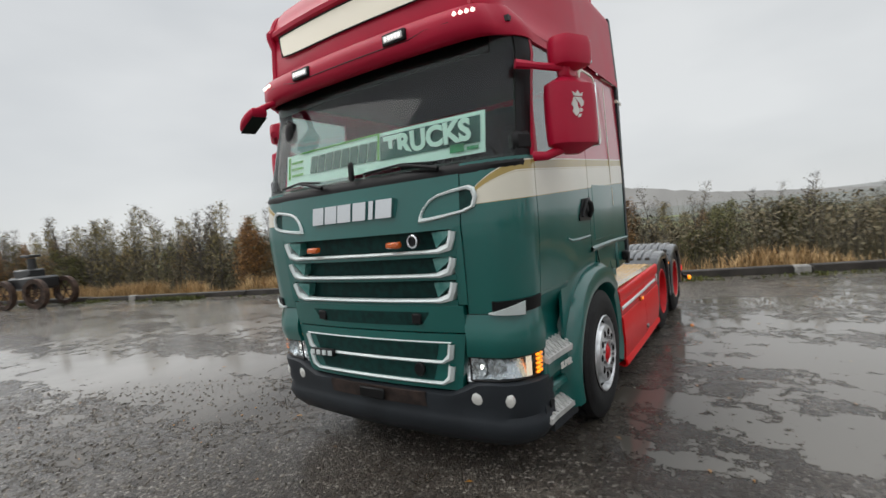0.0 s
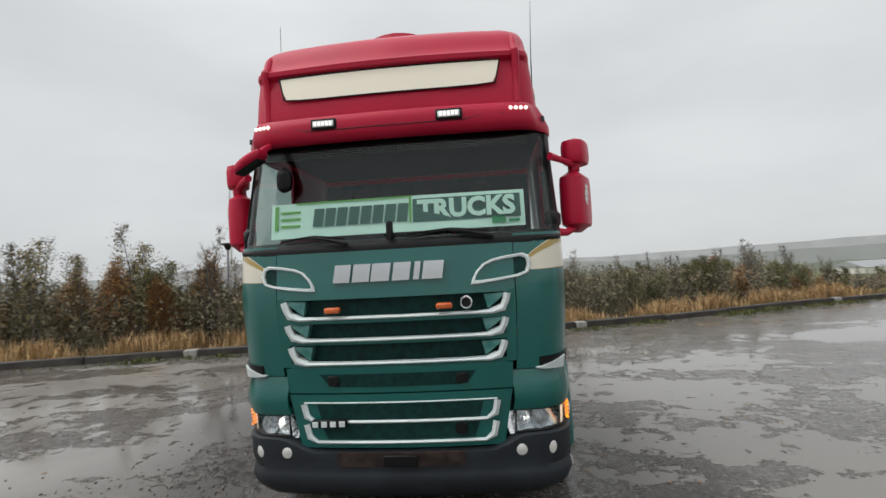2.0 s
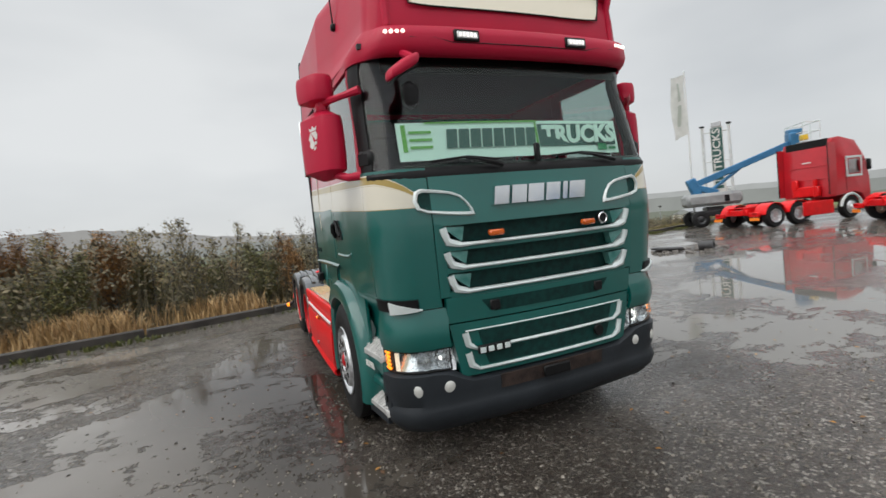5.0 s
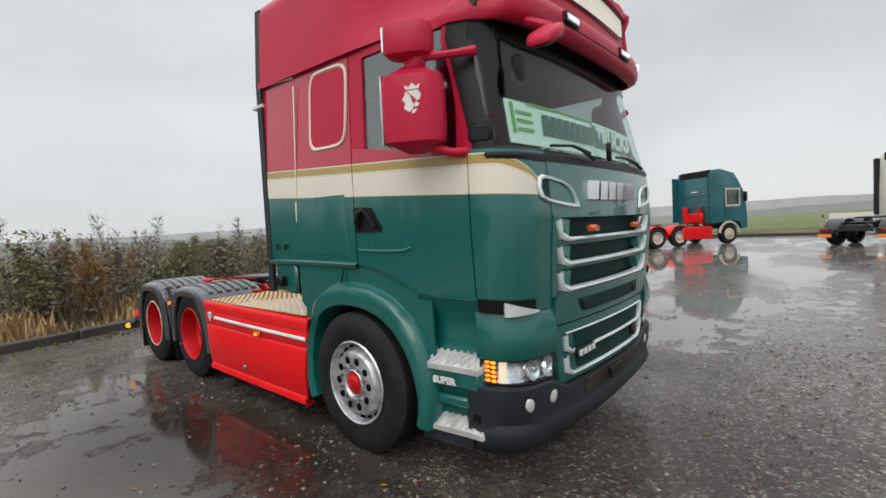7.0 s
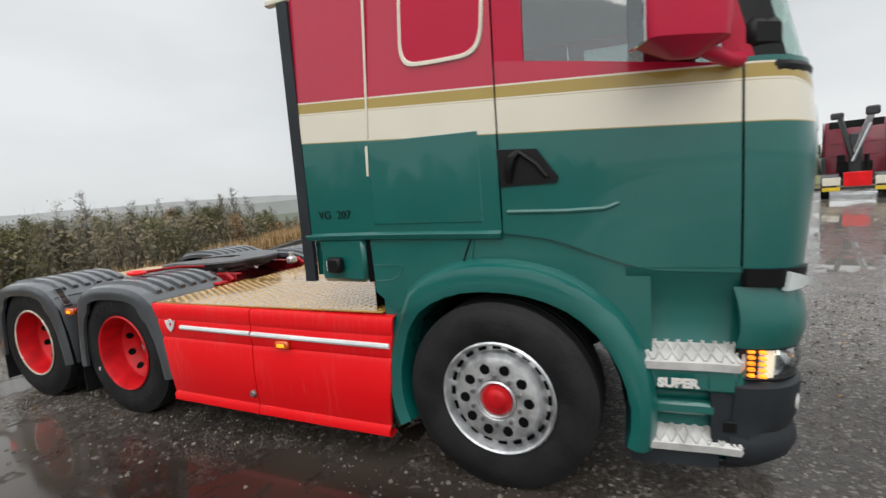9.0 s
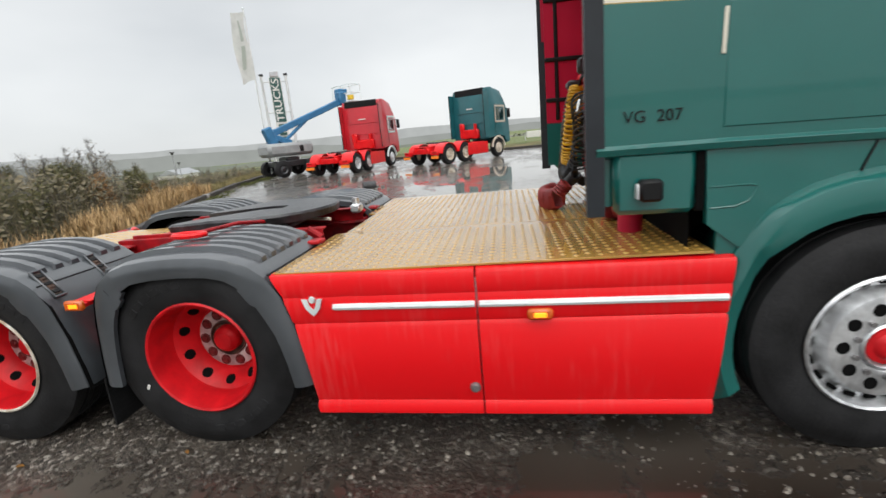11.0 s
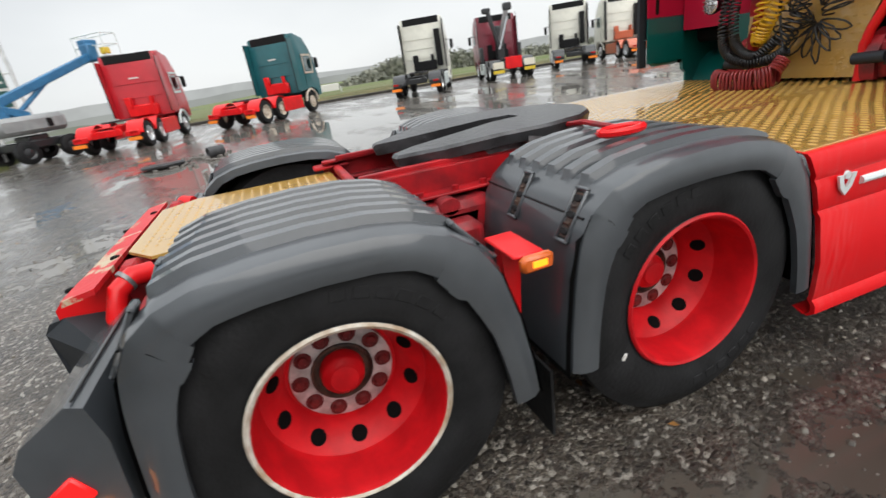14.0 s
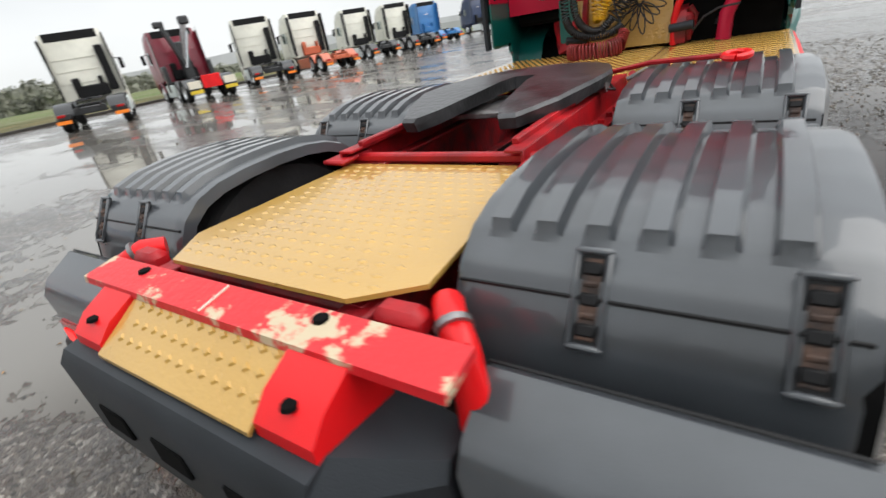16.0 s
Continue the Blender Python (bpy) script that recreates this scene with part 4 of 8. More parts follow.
# plan of the cab shell by height: z, front face, half width, corner radius
CAB = [(0.20, 0.13, 1.14, 0.27), (0.60, 0.065, 1.19, 0.27), (0.95, 0.045, 1.20, 0.26), (1.15, 0.025, 1.215, 0.26), (1.60, -0.01, 1.22, 0.26), (1.93, 0.02, 1.22, 0.26), (2.62, 0.20, 1.20, 0.27),
       (2.76, 0.17, 1.195, 0.27), (2.90, 0.14, 1.10, 0.18), (3.12, 0.15, 1.08, 0.15), (3.27, 0.165, 1.065, 0.14), (3.30, 0.12, 1.06, 0.14), (3.335, 0.115, 1.055, 0.14), (3.37, 0.15, 1.05, 0.15),
       (3.42, 0.17, 1.045, 0.16), (3.50, 0.205, 1.04, 0.17), (3.56, 0.25, 1.03, 0.18), (3.61, 0.32, 1.01, 0.20), (3.66, 0.45, 0.98, 0.22), (3.70, 0.68, 0.93, 0.25), (3.73, 1.0, 0.86, 0.28)]
BOW = 0.09


def cab_point(x, z, out=0.0, y_side=None):
    """A point of the cab shell at half-breadth x on the front; with y_side, on the flank at that depth. The corner is a quarter round."""
    yf, hw, r = table(CAB, z)
    yf -= out
    hw += out
    if y_side is not None:
        return (hw, y_side, z)
    s = 1 if x >= 0 else -1
    return (x, yf + BOW * (x / hw) ** 2, z) if abs(x) <= hw - r else (x, yf + BOW * ((hw - r) / hw) ** 2 + r - math.sqrt(max(0, r * r - (abs(x) - hw + r) ** 2)) * 1.0, z)


def shell_line(a, z, out=0.0):
    """Walks the outline from the middle of the front (a = 0) round the corner (a = 1 to 2) and along the flank (a = 2 + metres)."""
    yf, hw, r = table(CAB, z)
    yf, hw = yf - out, hw + out
    y1 = yf + BOW * ((hw - r) / hw) ** 2
    if a <= 1:
        x = a * (hw - r)
        return (x, yf + BOW * (x / hw) ** 2, z)
    if a <= 2:
        t = (a - 1) * math.pi / 2
        return (hw - r + r * math.sin(t), y1 + r - r * math.cos(t), z)
    return (hw, max(y1 + r, a - 2), z)


def shell(a0, a1, z0, z1, na, nz, out=0.0, thick=0.02, z_top=None, z_low=None):
    """A plate of the cab shell between two places of the outline and two heights (or height lines along it)."""
    rows = []
    for i in range(na + 1):
        a = lerp(a0, a1, i / na)
        lo, hi = (z_low(a) if z_low else z0), (z_top(a) if z_top else z1)
        rows.append([shell_line(a, lerp(lo, hi, j / nz), out) for j in range(nz + 1)])
    m = Mesh()
    back = [[(x - thick * (1 if a_ > 1 else 0.0), y + thick * (1 if a_ <= 2 else 0), z) for x, y, z in r] for r, a_ in zip(rows, [lerp(a0, a1, i / na) for i in range(na + 1)])]
    m.grid(rows)
    m.grid(back, flip=True)
    edge = lambda g: [r[0] for r in g] + list(g[-1])[1:] + [r[-1] for r in g[::-1]][1:] + list(g[0])[::-1][1:-1]
    m.grid([[p, q] for p, q in zip(edge(back), edge(rows))], close_u=True)
    return m


def both(name, make, material, label="", parent=None, sharp=38):
    """The same piece on both flanks: made for the driver's side (+x) and mirrored."""
    a = part(name, make(), material, parent or truck, label, sharp)
    b = part(name, make().flip_x(), material, parent or truck, label, sharp)
    return a, b


def front_y(x, z, out=0.0):
    return shell_line(0, z, out)[1] + BOW * (x / 1.2) ** 2


# front panel with its louvres
def front_plate(x1, z0, z1, out, thick, nx=16, nz=4, x_low=None):
    rows = []
    for i in range(nx + 1):
        u = lerp(-1, 1, i / nx)
        rows.append([(u * lerp(x_low or x1, x1, j / nz), front_y(u * x1, lerp(z0, z1, j / nz), out), lerp(z0, z1, j / nz)) for j in range(nz + 1)])
    return Mesh().slab(rows, (0, thick, 0))


panel = part("front_panel", front_plate(0.845, 1.585, 1.905, 0.005, 0.03), green_paint, truck, "green bonnet panel above the louvres")
part("front_backing", front_plate(0.83, 0.50, 1.60, -0.07, 0.02), dark_mesh, truck, "dark mesh behind the louvres")
for x in (-1, 1):
    rows = [[(x * lerp(0.775, 0.845, i / 3), front_y(0.8, lerp(1.12, 1.6, j / 4), 0.004), lerp(1.12, 1.6, j / 4)) for j in range(5)] for i in range(4)]
    part("louvre_cheek", Mesh().slab(rows, (0, 0.06, 0)), green_paint, truck)


def ribbon(pts, width, out):
    """A raised silver line laid along points of the front, square to its own run."""
    rows = []
    for i, (x, z) in enumerate(pts):
        (xa, za), (xb, zb) = pts[max(0, i - 1)], pts[min(len(pts) - 1, i + 1)]
        d = math.hypot(xb - xa, zb - za) or 1.0
        nx, nz = -(zb - za) / d, (xb - xa) / d
        w = width(x, z)
        p = lambda k, o: (x + nx * w * k, front_y(x, z, o), z + nz * w * k)
        rows.append([p(1, out - 0.008), p(0, out), p(-1, out - 0.010), p(-1, -0.03), p(1, -0.03)])
    return Mesh().grid(rows, close_v=True)


def louvre(zt, zb, w_top, w_low, green_h, name="louvre"):
    """A recessed slot with a green blade below it, edged with a silver line that turns up at both ends."""
    blade = part(name, front_plate(w_top + 0.01, zb - green_h, zb + 0.004, 0.006, 0.06, 14, 3), green_paint, truck)
    w_low = w_top - 0.035
    line = [(-w_top, zt), (-w_top + 0.010, zt - 0.04), (-w_low, zb + 0.022), (-w_low + 0.07, zb), (w_low - 0.07, zb), (w_low, zb + 0.022), (w_top - 0.010, zt - 0.04), (w_top, zt)]
    pts = []
    for (xa, za), (xb, zb2) in zip(line, line[1:]):
        n = max(1, int(abs(xb - xa) / 0.12))
        pts += [(lerp(xa, xb, i / n), lerp(za, zb2, i / n)) for i in range(n)]
    pts.append(line[-1])
    wd = lambda x, z: 0.009 + 0.014 * min(1.0, max(0.0, (abs(x) - w_low + 0.10) / 0.10))
    part("silver_edge", ribbon(pts, wd, 0.026), silver, blade, "silver painted edge")
    for s in (-1, 1):
        fill = [(s * (w_top - 0.012), zt - 0.035), (s * (w_low + 0.002), zb + 0.022), (s * (w_low - 0.10), zb + 0.004), (s * (w_low - 0.085), zb + 0.022), (s * (w_low - 0.015), zb + 0.045)]
        part("silver_corner", Mesh().prism(fill, front_y(w_low, zb, 0.016), front_y(w_low, zb, -0.03)), silver, blade, "silver sprayed corner")
        tri = [(s * w_top, zt + 0.004), (s * (w_low - 0.10), zb + 0.02), (s * (w_top - 0.16), zt - 0.004)]
        part("louvre_end", Mesh().prism([(x, z) for x, z in tri], front_y(w_top, zt, 0.002), front_y(w_top, zt, -0.06)), sprayed, blade, "green end fading to sprayed silver")
    return blade


louvre(1.575, 1.455, 0.79, 0.70, 0.035)
louvre(1.415, 1.305, 0.775, 0.69, 0.030)
louvre(1.262, 1.145, 0.765, 0.68, 0.030)
part("mid_panel", front_plate(0.815, 0.945, 1.115, 0.016, 0.05, 14, 4), green_paint, truck, "green panel with a wide mesh intake")
part("intake_mesh", front_plate(0.56, 0.985, 1.075, 0.020, 0.03, 14, 2, 0.49), dark_mesh, truck, "dark honeycomb intake")
for x in (-0.46, 0.46):
    part("intake_block", Mesh().box((x, front_y(x, 1.03, 0.022), 1.03), (0.08, 0.02, 0.07), 0.008), black_trim, truck)
low = part("lower_panel", front_plate(0.808, 0.575, 0.935, 0.014, 0.05, 16, 6, 0.735), green_paint, truck, "green lower grille panel")
part("lower_mesh", front_plate(0.60, 0.765, 0.865, 0.018, 0.03, 14, 2, 0.57), dark_mesh, low)
part("lower_mesh", front_plate(0.57, 0.635, 0.735, 0.018, 0.03, 14, 2, 0.53), dark_mesh, low)


def silver_u(zt, zb, w_top, w_low, parent):
    w_low = w_top - 0.02
    pts = [(-w_top, zt), (-w_low, zb + 0.035), (-w_low + 0.06, zb)] + [(lerp(-w_low + 0.07, w_low - 0.07, i / 10), zb) for i in range(1, 10)] + [(w_low - 0.06, zb), (w_low, zb + 0.035), (w_top, zt)]
    part("silver_edge", ribbon(pts, lambda x, z: 0.010 + 0.013 * (abs(x) > w_low - 0.05), 0.032), silver, parent, "silver painted edge")


part("silver_edge", ribbon([(lerp(-0.70, 0.70, i / 12), 0.878) for i in range(13)], lambda x, z: 0.005, 0.026), silver, low)
silver_u(0.872, 0.752, 0.70, 0.655, low)
silver_u(0.735, 0.615, 0.685, 0.625, low)

# maker's name as plain chrome blocks, badges as plain shields
for i, (x, w) in enumerate(((-0.342, 0.115), (-0.205, 0.12), (-0.068, 0.13), (0.078, 0.12), (0.185, 0.04), (0.295, 0.14))):
    poly = [(x - w / 2 - 0.01, 1.695), (x + w / 2 - 0.01, 1.695), (x + w / 2 + 0.01, 1.815), (x - w / 2 + 0.01, 1.815)]
    part("badge_block", Mesh().prism(poly, front_y(x, 1.75, 0.032), front_y(x, 1.75, 0.0)), chrome, truck, "plain chrome badge block" if i == 0 else "")
part("grille_badge", Mesh().lathe([(0, 0.0), (0, 0.034), (0.012, 0.040), (0.03, 0.04)], (0.51, front_y(0.51, 1.53, 0.03), 1.53), "y", 20), black_trim, truck, "round badge with a plain dark face")
part("badge_rim", Mesh().tube([(0.51 + 0.036 * math.cos(t), front_y(0.51, 1.53, 0.034), 1.53 + 0.036 * math.sin(t)) for t in np.linspace(0, 6.2832, 25)], 0.007, 6), chrome, truck)
part("grille_badge", Mesh().lathe([(0, 0.0), (0, 0.038), (0.012, 0.044), (0.03, 0.04)], (0.44, front_y(0.44, 0.70, 0.045), 0.70), "y", 16), black_trim, truck, "small dark round badge")
part("model_badge", Mesh().box((-0.50, front_y(0.5, 0.75, 0.045), 0.75), (0.26, 0.03, 0.055), 0.008), black_trim, truck, "black model badge with plain silver bars")
for i in range(4):
    part("badge_bar", Mesh().box((-0.60 + i * 0.065, front_y(0.5, 0.75, 0.064), 0.75), (0.042, 0.008, 0.036), 0.002), silver, truck)
for x in (-0.42, 0.36):
    a = part("marker_lamp", Mesh().box((x, front_y(x, 1.515, 0.035), 1.515), (0.11, 0.05, 0.040), 0.010), amber_plastic, truck, "amber marker lamp in the louvre")


# corner vents with silver rims, beside the name
def corner_vent():
    poly = [(0.548, 1.640), (0.60, 1.640), (0.74, 1.655), (0.88, 1.675), (0.945, 1.70), (0.965, 1.76), (0.95, 1.815), (0.91, 1.832), (0.80, 1.820), (0.70, 1.802), (0.635, 1.775), (0.585, 1.725), (0.556, 1.675)]
    m = Mesh()
    rows = []
    cx, cz = 0.77, 1.742
    for x, z in poly:
        rows.append([(x, front_y(x, z, 0.008), z), (lerp(x, cx, .06), front_y(x, z, 0.022), lerp(z, cz, .08)), (lerp(x, cx, .12), front_y(x, z, 0.020), lerp(z, cz, .24)), (lerp(x, cx, .15), front_y(x, z, -0.02), lerp(z, cz, .28))])
    m.grid(rows, close_u=True, k=0)
    inner = [r[-1] for r in rows]
    m.add([(x, front_y(x, z, 0.0045), z) for x, y, z in inner], [range(len(inner))], k=1)
    return m


both("corner_vent", corner_vent, [silver, dark_mesh], "silver-rimmed corner vent")


# corner panels, doors, flanks
both("corner_panel", lambda: shell(0.887, 2.353, 1.12, 1.965, 22, 10, 0.0, 0.02, z_low=lambda a: table([(0.887, 1.060), (1.10, 1.064), (1.42, 1.128), (2.345, 1.115)], a)[0]), livery, "green corner panel with a cream tip")


def corner_lower():
    """The wide green shoulder above the headlamp."""
    rows = []
    for i in range(15):
        a = lerp(0.845, 2.335, i / 14)
        rows.append([shell_line(a, z, o) for z, o in ((0.797, 0.020), (0.86, 0.034), (0.92, 0.032), (0.99, 0.016), (1.055, -0.006))])
    return Mesh().slab(rows, (0, 0.03, 0))


both("headlamp_shoulder", corner_lower, green_paint, "green shoulder above the headlamp")


def deflector():
    rows = [[shell_line(a, z, 0.012) for z in (1.058, 1.135)] for a in np.linspace(1.12, 2.34, 12)]
    return Mesh().slab(rows, (-0.02, 0.02, 0))


both("air_deflector", deflector, black_trim, "black corner air deflector")


def deflector_tip():
    rows = [[shell_line(a, z, 0.022) for z in (lerp(1.062, 1.045, (a - 1.05) / 0.5), lerp(1.068, 1.118, (a - 1.05) / 0.5))] for a in np.linspace(1.05, 1.62, 8)]
    return Mesh().slab(rows, (-0.015, 0.02, 0))


both("deflector_tip", deflector_tip, silver, "silver tip of the air deflector")

DOOR_F, DOOR_R, CAB_R = 0.357, 1.325, 2.44


def door_low(a):
    y = a - 2
    return table([(0.3, 1.115), (0.70, 1.125), (0.90, 1.19), (1.10, 1.27), (1.33, 1.305)], y)[0]


WIN_Z0 = lambda y: 1.955 + (y - 0.42) * 0.165
WIN_Z1 = 2.70


def door():
    m = shell(2 + DOOR_F + 0.006, 2 + DOOR_R - 0.004, 1.1, 1.95, 10, 9, 0, 0.025, z_low=door_low, z_top=lambda a: WIN_Z0(a - 2))
    return m


def door_upper():
    m = Mesh()
    for y0, y1, lo, hi in ((DOOR_F + 0.02, 0.43, None, 2.74), (1.20, DOOR_R - 0.004, None, 2.74), (0.43, 1.20, 2.68, 2.74)):
        rows = []
        for i in range(3):
            y = lerp(y0, y1, i / 2)
            rows.append([shell_line(2 + y, lerp(lo or WIN_Z0(y), hi, j / 6)) for j in range(7)])
        m.slab(rows, (-0.025, 0, 0))
    return m


both("door", door, livery, "green cab door with a cream and gold stripe")
both("door_frame", door_upper, red_paint, "red window frame of the cab door")
both("side_window", lambda: Mesh().slab([[(p[0] - 0.014, p[1], p[2]) for p in (shell_line(2 + y, lerp(WIN_Z0(y), 2.68, j / 4)) for j in range(5))] for y in np.linspace(0.432, 1.198, 5)], (-0.006, 0, 0)), side_glass, "tinted side window")[0].visible_shadow = False


def rear_flank():
    m = shell(2 + DOOR_R + 0.004, 2 + CAB_R, 1.32, 2.75, 12, 14, 0.0, 0.02, z_low=lambda a: 1.315 - 0.01 * (a - 3.3))
    return m


both("rear_flank", rear_flank, livery, "sleeper flank, red over a cream stripe over green")


def flank_panel():
    """The blind window: a raised panel with a pale sprayed border."""
    rows = []
    n = 28
    cy, cz, hy, hz = 1.55, 2.42, 0.205, 0.285
    for s, o in ((1.0, 0.001), (0.99, 0.012), (0.94, 0.012), (0.92, 0.006), (0.0, 0.006)):
        ring = []
        for i in range(n):
            t = 2 * math.pi * i / n
            c, d = math.cos(t), math.sin(t)
            y = cy + s * hy * math.copysign(abs(c) ** 0.35, c) - 0.05 * (d < 0) * -d * s * 0
            z = cz + s * hz * math.copysign(abs(d) ** 0.35, d)
            y += 0.06 * (cz - z)
            ring.append((shell_line(2 + y, z, o)[0], y, z))
        rows.append(ring)
    m = Mesh()
    m.grid(rows[:4], close_v=True, k=0)
    m.grid(rows[3:], close_v=True, k=1)
    return m


both("blind_window", flank_panel, [cream_paint, red_paint], "blind red side panel with a sprayed pale border")


def locker():
    m = Mesh()
    y0, y1, z0, z1 = 1.40, 1.985, 1.36, 1.80
    pts = [(y0, z0), (y1, z0), (y1, z1), (y0, z1)]
    ring = lambda g, o: [(1.2185 + o, y + (g if y == y0 else -g), z + (g if z == z0 else -g)) for y, z in pts]
    m.grid([ring(0, 0.0), ring(0.004, 0.004), ring(0.03, 0.005)], close_v=True)
    m.add(ring(0.03, 0.005), [(0, 1, 2, 3)])
    return m


both("side_locker", locker, green_paint, "green side locker lid")
both("seam_trim", lambda: Mesh().box((1.221, 1.955, 2.24), (0.006, 0.014, 0.84), 0.002, Matrix.Rotation(radians(3.5), 4, "X")), cream_paint, "pale flank seam strip")
both("seam_trim", lambda: Mesh().box((1.223, 1.995, 1.70), (0.006, 0.014, 0.16), 0.002, Matrix.Rotation(radians(2), 4, "X")), cream_paint, "pale flank seam strip")
both("roof_joint", lambda: Mesh().box((1.205, 2.20, 2.745), (0.010, 0.50, 0.016), 0.003, Matrix.Rotation(radians(4), 4, "X")), cream_paint, "pale line between flank and roof")


def door_crease():
    return Mesh().tube([(1.216, 1.30, 1.405), (1.217, 1.05, 1.400), (1.217, 0.88, 1.405), (1.213, 0.82, 1.425)], 0.012, 8)


both("door_crease", door_crease, green_paint)


def handle():
    m = Mesh()
    poly = [(1.33, 1.70), (1.16, 1.69), (1.07, 1.555), (1.08, 1.53), (1.32, 1.525)]
    m.prism(poly, 1.2195, 1.228, "x")
    m.tube([(1.232, 1.285, 1.55), (1.252, 1.28, 1.60), (1.252, 1.265, 1.655), (1.232, 1.24, 1.68)], [0.016, 0.02, 0.02, 0.014], 8)
    m.tube([(1.234, 1.24, 1.685), (1.24, 1.16, 1.62), (1.232, 1.12, 1.56)], 0.012, 6)
    return m


both("door_handle", handle, black_trim, "black recessed door handle")


# steps and lower skirt between wheel and bumper
def step_box():
    m = Mesh()
    rows = []
    for z, x in ((0.26, 1.14), (0.40, 1.15), (0.62, 1.165), (0.70, 1.19), (0.84, 1.12), (1.0, 1.14), (1.10, 1.20), (1.14, 1.215)):
        rows.append([(x, y, z) for y in np.linspace(0.335, 0.80, 6)])
    m.slab(rows, (-0.03, 0, 0))
    m.box((1.185, 0.555, 0.66), (0.06, 0.44, 0.13), 0.02)
    m.box((1.19, 0.43, 0.655), (0.075, 0.13, 0.12), 0.02)
    m.box((1.18, 0.555, 0.52), (0.05, 0.44, 0.06), 0.015)
    return m


both("step_well", step_box, green_paint, "green step well")


def tread_drop(x):
    """The treads tip outwards beyond their inner half."""
    return max(0.0, abs(x) - 1.09) * 0.62


def step(z, y0, y1, x1):
    rows = [[(x, lerp(y0 + c, y1 - c, j / 4), z - 0.010 - tread_drop(x)) for j in range(5)] for x, c in ((0.96, 0.0), (1.09, 0.0), (x1 - 0.03, 0.004), (x1, 0.03))]
    return Mesh().slab(rows, (0, 0, -0.032))


def step_bars(parent, s, z, y0, y1, x1):
    """The raised lattice bars of a step tread, each a piece of its own."""
    for i in range(9):
        t = (i + 0.5) / 9
        for d in (-1, 1):
            a = (1.105, lerp(y0 + 0.02, y1 - 0.02, t), z - 0.010 - tread_drop(1.105))
            b = (x1 - 0.006, min(y1 - 0.03, max(y0 + 0.03, lerp(y0, y1, t) + d * 0.075)), z - 0.006 - tread_drop(x1 - 0.006))
            me = Mesh().rod(a, b, 0.006, 5)
            part("tread_bar", me if s > 0 else me.flip_x(), step_alloy, parent, fix=False)
    edge = Mesh().rod((1.098, y0 + 0.01, z - 0.008), (1.098, y1 - 0.01, z - 0.008), 0.007, 6)
    part("tread_bar", edge if s > 0 else edge.flip_x(), step_alloy, parent, fix=False)


for nm, spec in (("upper_step", (0.835, 0.335, 0.800, 1.240)), ("lower_step", (0.465, 0.33, 0.775, 1.235))):
    pair = both(nm, lambda: step(*spec), step_alloy, "light alloy step with a diamond tread")
    for ob, s in zip(pair, (1, -1)):
        step_bars(ob, s, *spec)


def arch():
    """Green wheel arch: a wide lip that rises over the tyre and runs down on both sides."""
    c = (1.385, 0.50)
    rows = []
    for i in range(25):
        t = lerp(-16, 203, i / 24)
        a = radians(t)
        ca, sa = math.cos(a), math.sin(a)
        k = 0.585 + 0.055 * max(0, sa) ** 2
        oy, oz = c[0] - ca * (k - 0.03 * max(0, -ca)), c[1] + sa * (0.555 + 0.0 * sa)
        dy, dz = -ca, sa
        q = 1 - 0.45 * max(0, -ca)
        tuck = 0.035 * max(0, -ca) ** 0.5 if sa < 0.75 and ca < 0 else 0.0
        w = 0.045 * (max(0, sa) if ca > 0 else 1.0)
        rows.append([(0.78, oy - dy * (w + 0.01), oz - dz * (w + 0.01)), (1.20 - tuck, oy - dy * w, oz - dz * w), (1.250 - tuck, oy + dy * (0.012 - w), oz + dz * (0.012 - w)), (1.262 - tuck * 0.7, oy + dy * (0.05 - w * 0.6), oz + dz * (0.05 - w * 0.6)), (1.245 - tuck, oy + dy * 0.085 * q, oz + dz * 0.09), (1.195, oy + dy * 0.12 * q, oz + dz * 0.125), (0.9, oy + dy * 0.12 * q, oz + dz * 0.125)])
    return Mesh().grid(rows)


both("wheel_arch", arch, green_paint, "green front wheel arch")


def arch_liner():
    rows = []
    for i in range(17):
        a = radians(lerp(-10, 190, i / 16))
        y, z = 1.385 - math.cos(a) * 0.57, 0.50 + math.sin(a) * 0.545
        rows.append([(0.55, y, z), (1.21, y, z)])
    return Mesh().grid(rows)


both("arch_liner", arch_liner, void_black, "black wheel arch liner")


def rear_fender():
    """The green box below the sleeper, behind the wheel arch."""
    m = Mesh()
    m.prism([(1.44, 1.30), (1.47, 1.14), (1.72, 1.06), (1.90, 0.93), (2.02, 0.985), (2.032, 1.30)], 1.17, 1.205, "x")
    m.box((1.19, 2.215, 1.165), (0.05, 0.30, 0.255), 0.025)
    return m


both("rear_fender", rear_fender, green_paint, "green lower side panel behind the wheel")
both("side_work_lamp", lambda: Mesh().box((1.245, 2.24, 1.14), (0.06, 0.085, 0.085), 0.012, k=0).box((1.24, 2.286, 1.138), (0.045, 0.008, 0.062), 0.004, k=1).rod((1.2, 2.235, 1.135), (1.225, 2.235, 1.135), 0.015, 8), [black_trim, lens_grey], "small black cube work lamp")
both("door_gap", lambda: Mesh().box((1.186, 2.048, 1.17), (0.03, 0.034, 0.26), 0.005), void_black)


def hem():
    """The step under the door, along the lower edge of the shell."""
    rows = [[(1.215, y, z + 0.004), (1.235, y, z - 0.012), (1.225, y, z - 0.035), (1.18, y, z - 0.05)] for y, z in ((1.33, 1.315), (1.6, 1.318), (1.98, 1.318), (2.43, 1.312))]
    return Mesh().grid(rows)


both("lower_hem", hem, green_paint)



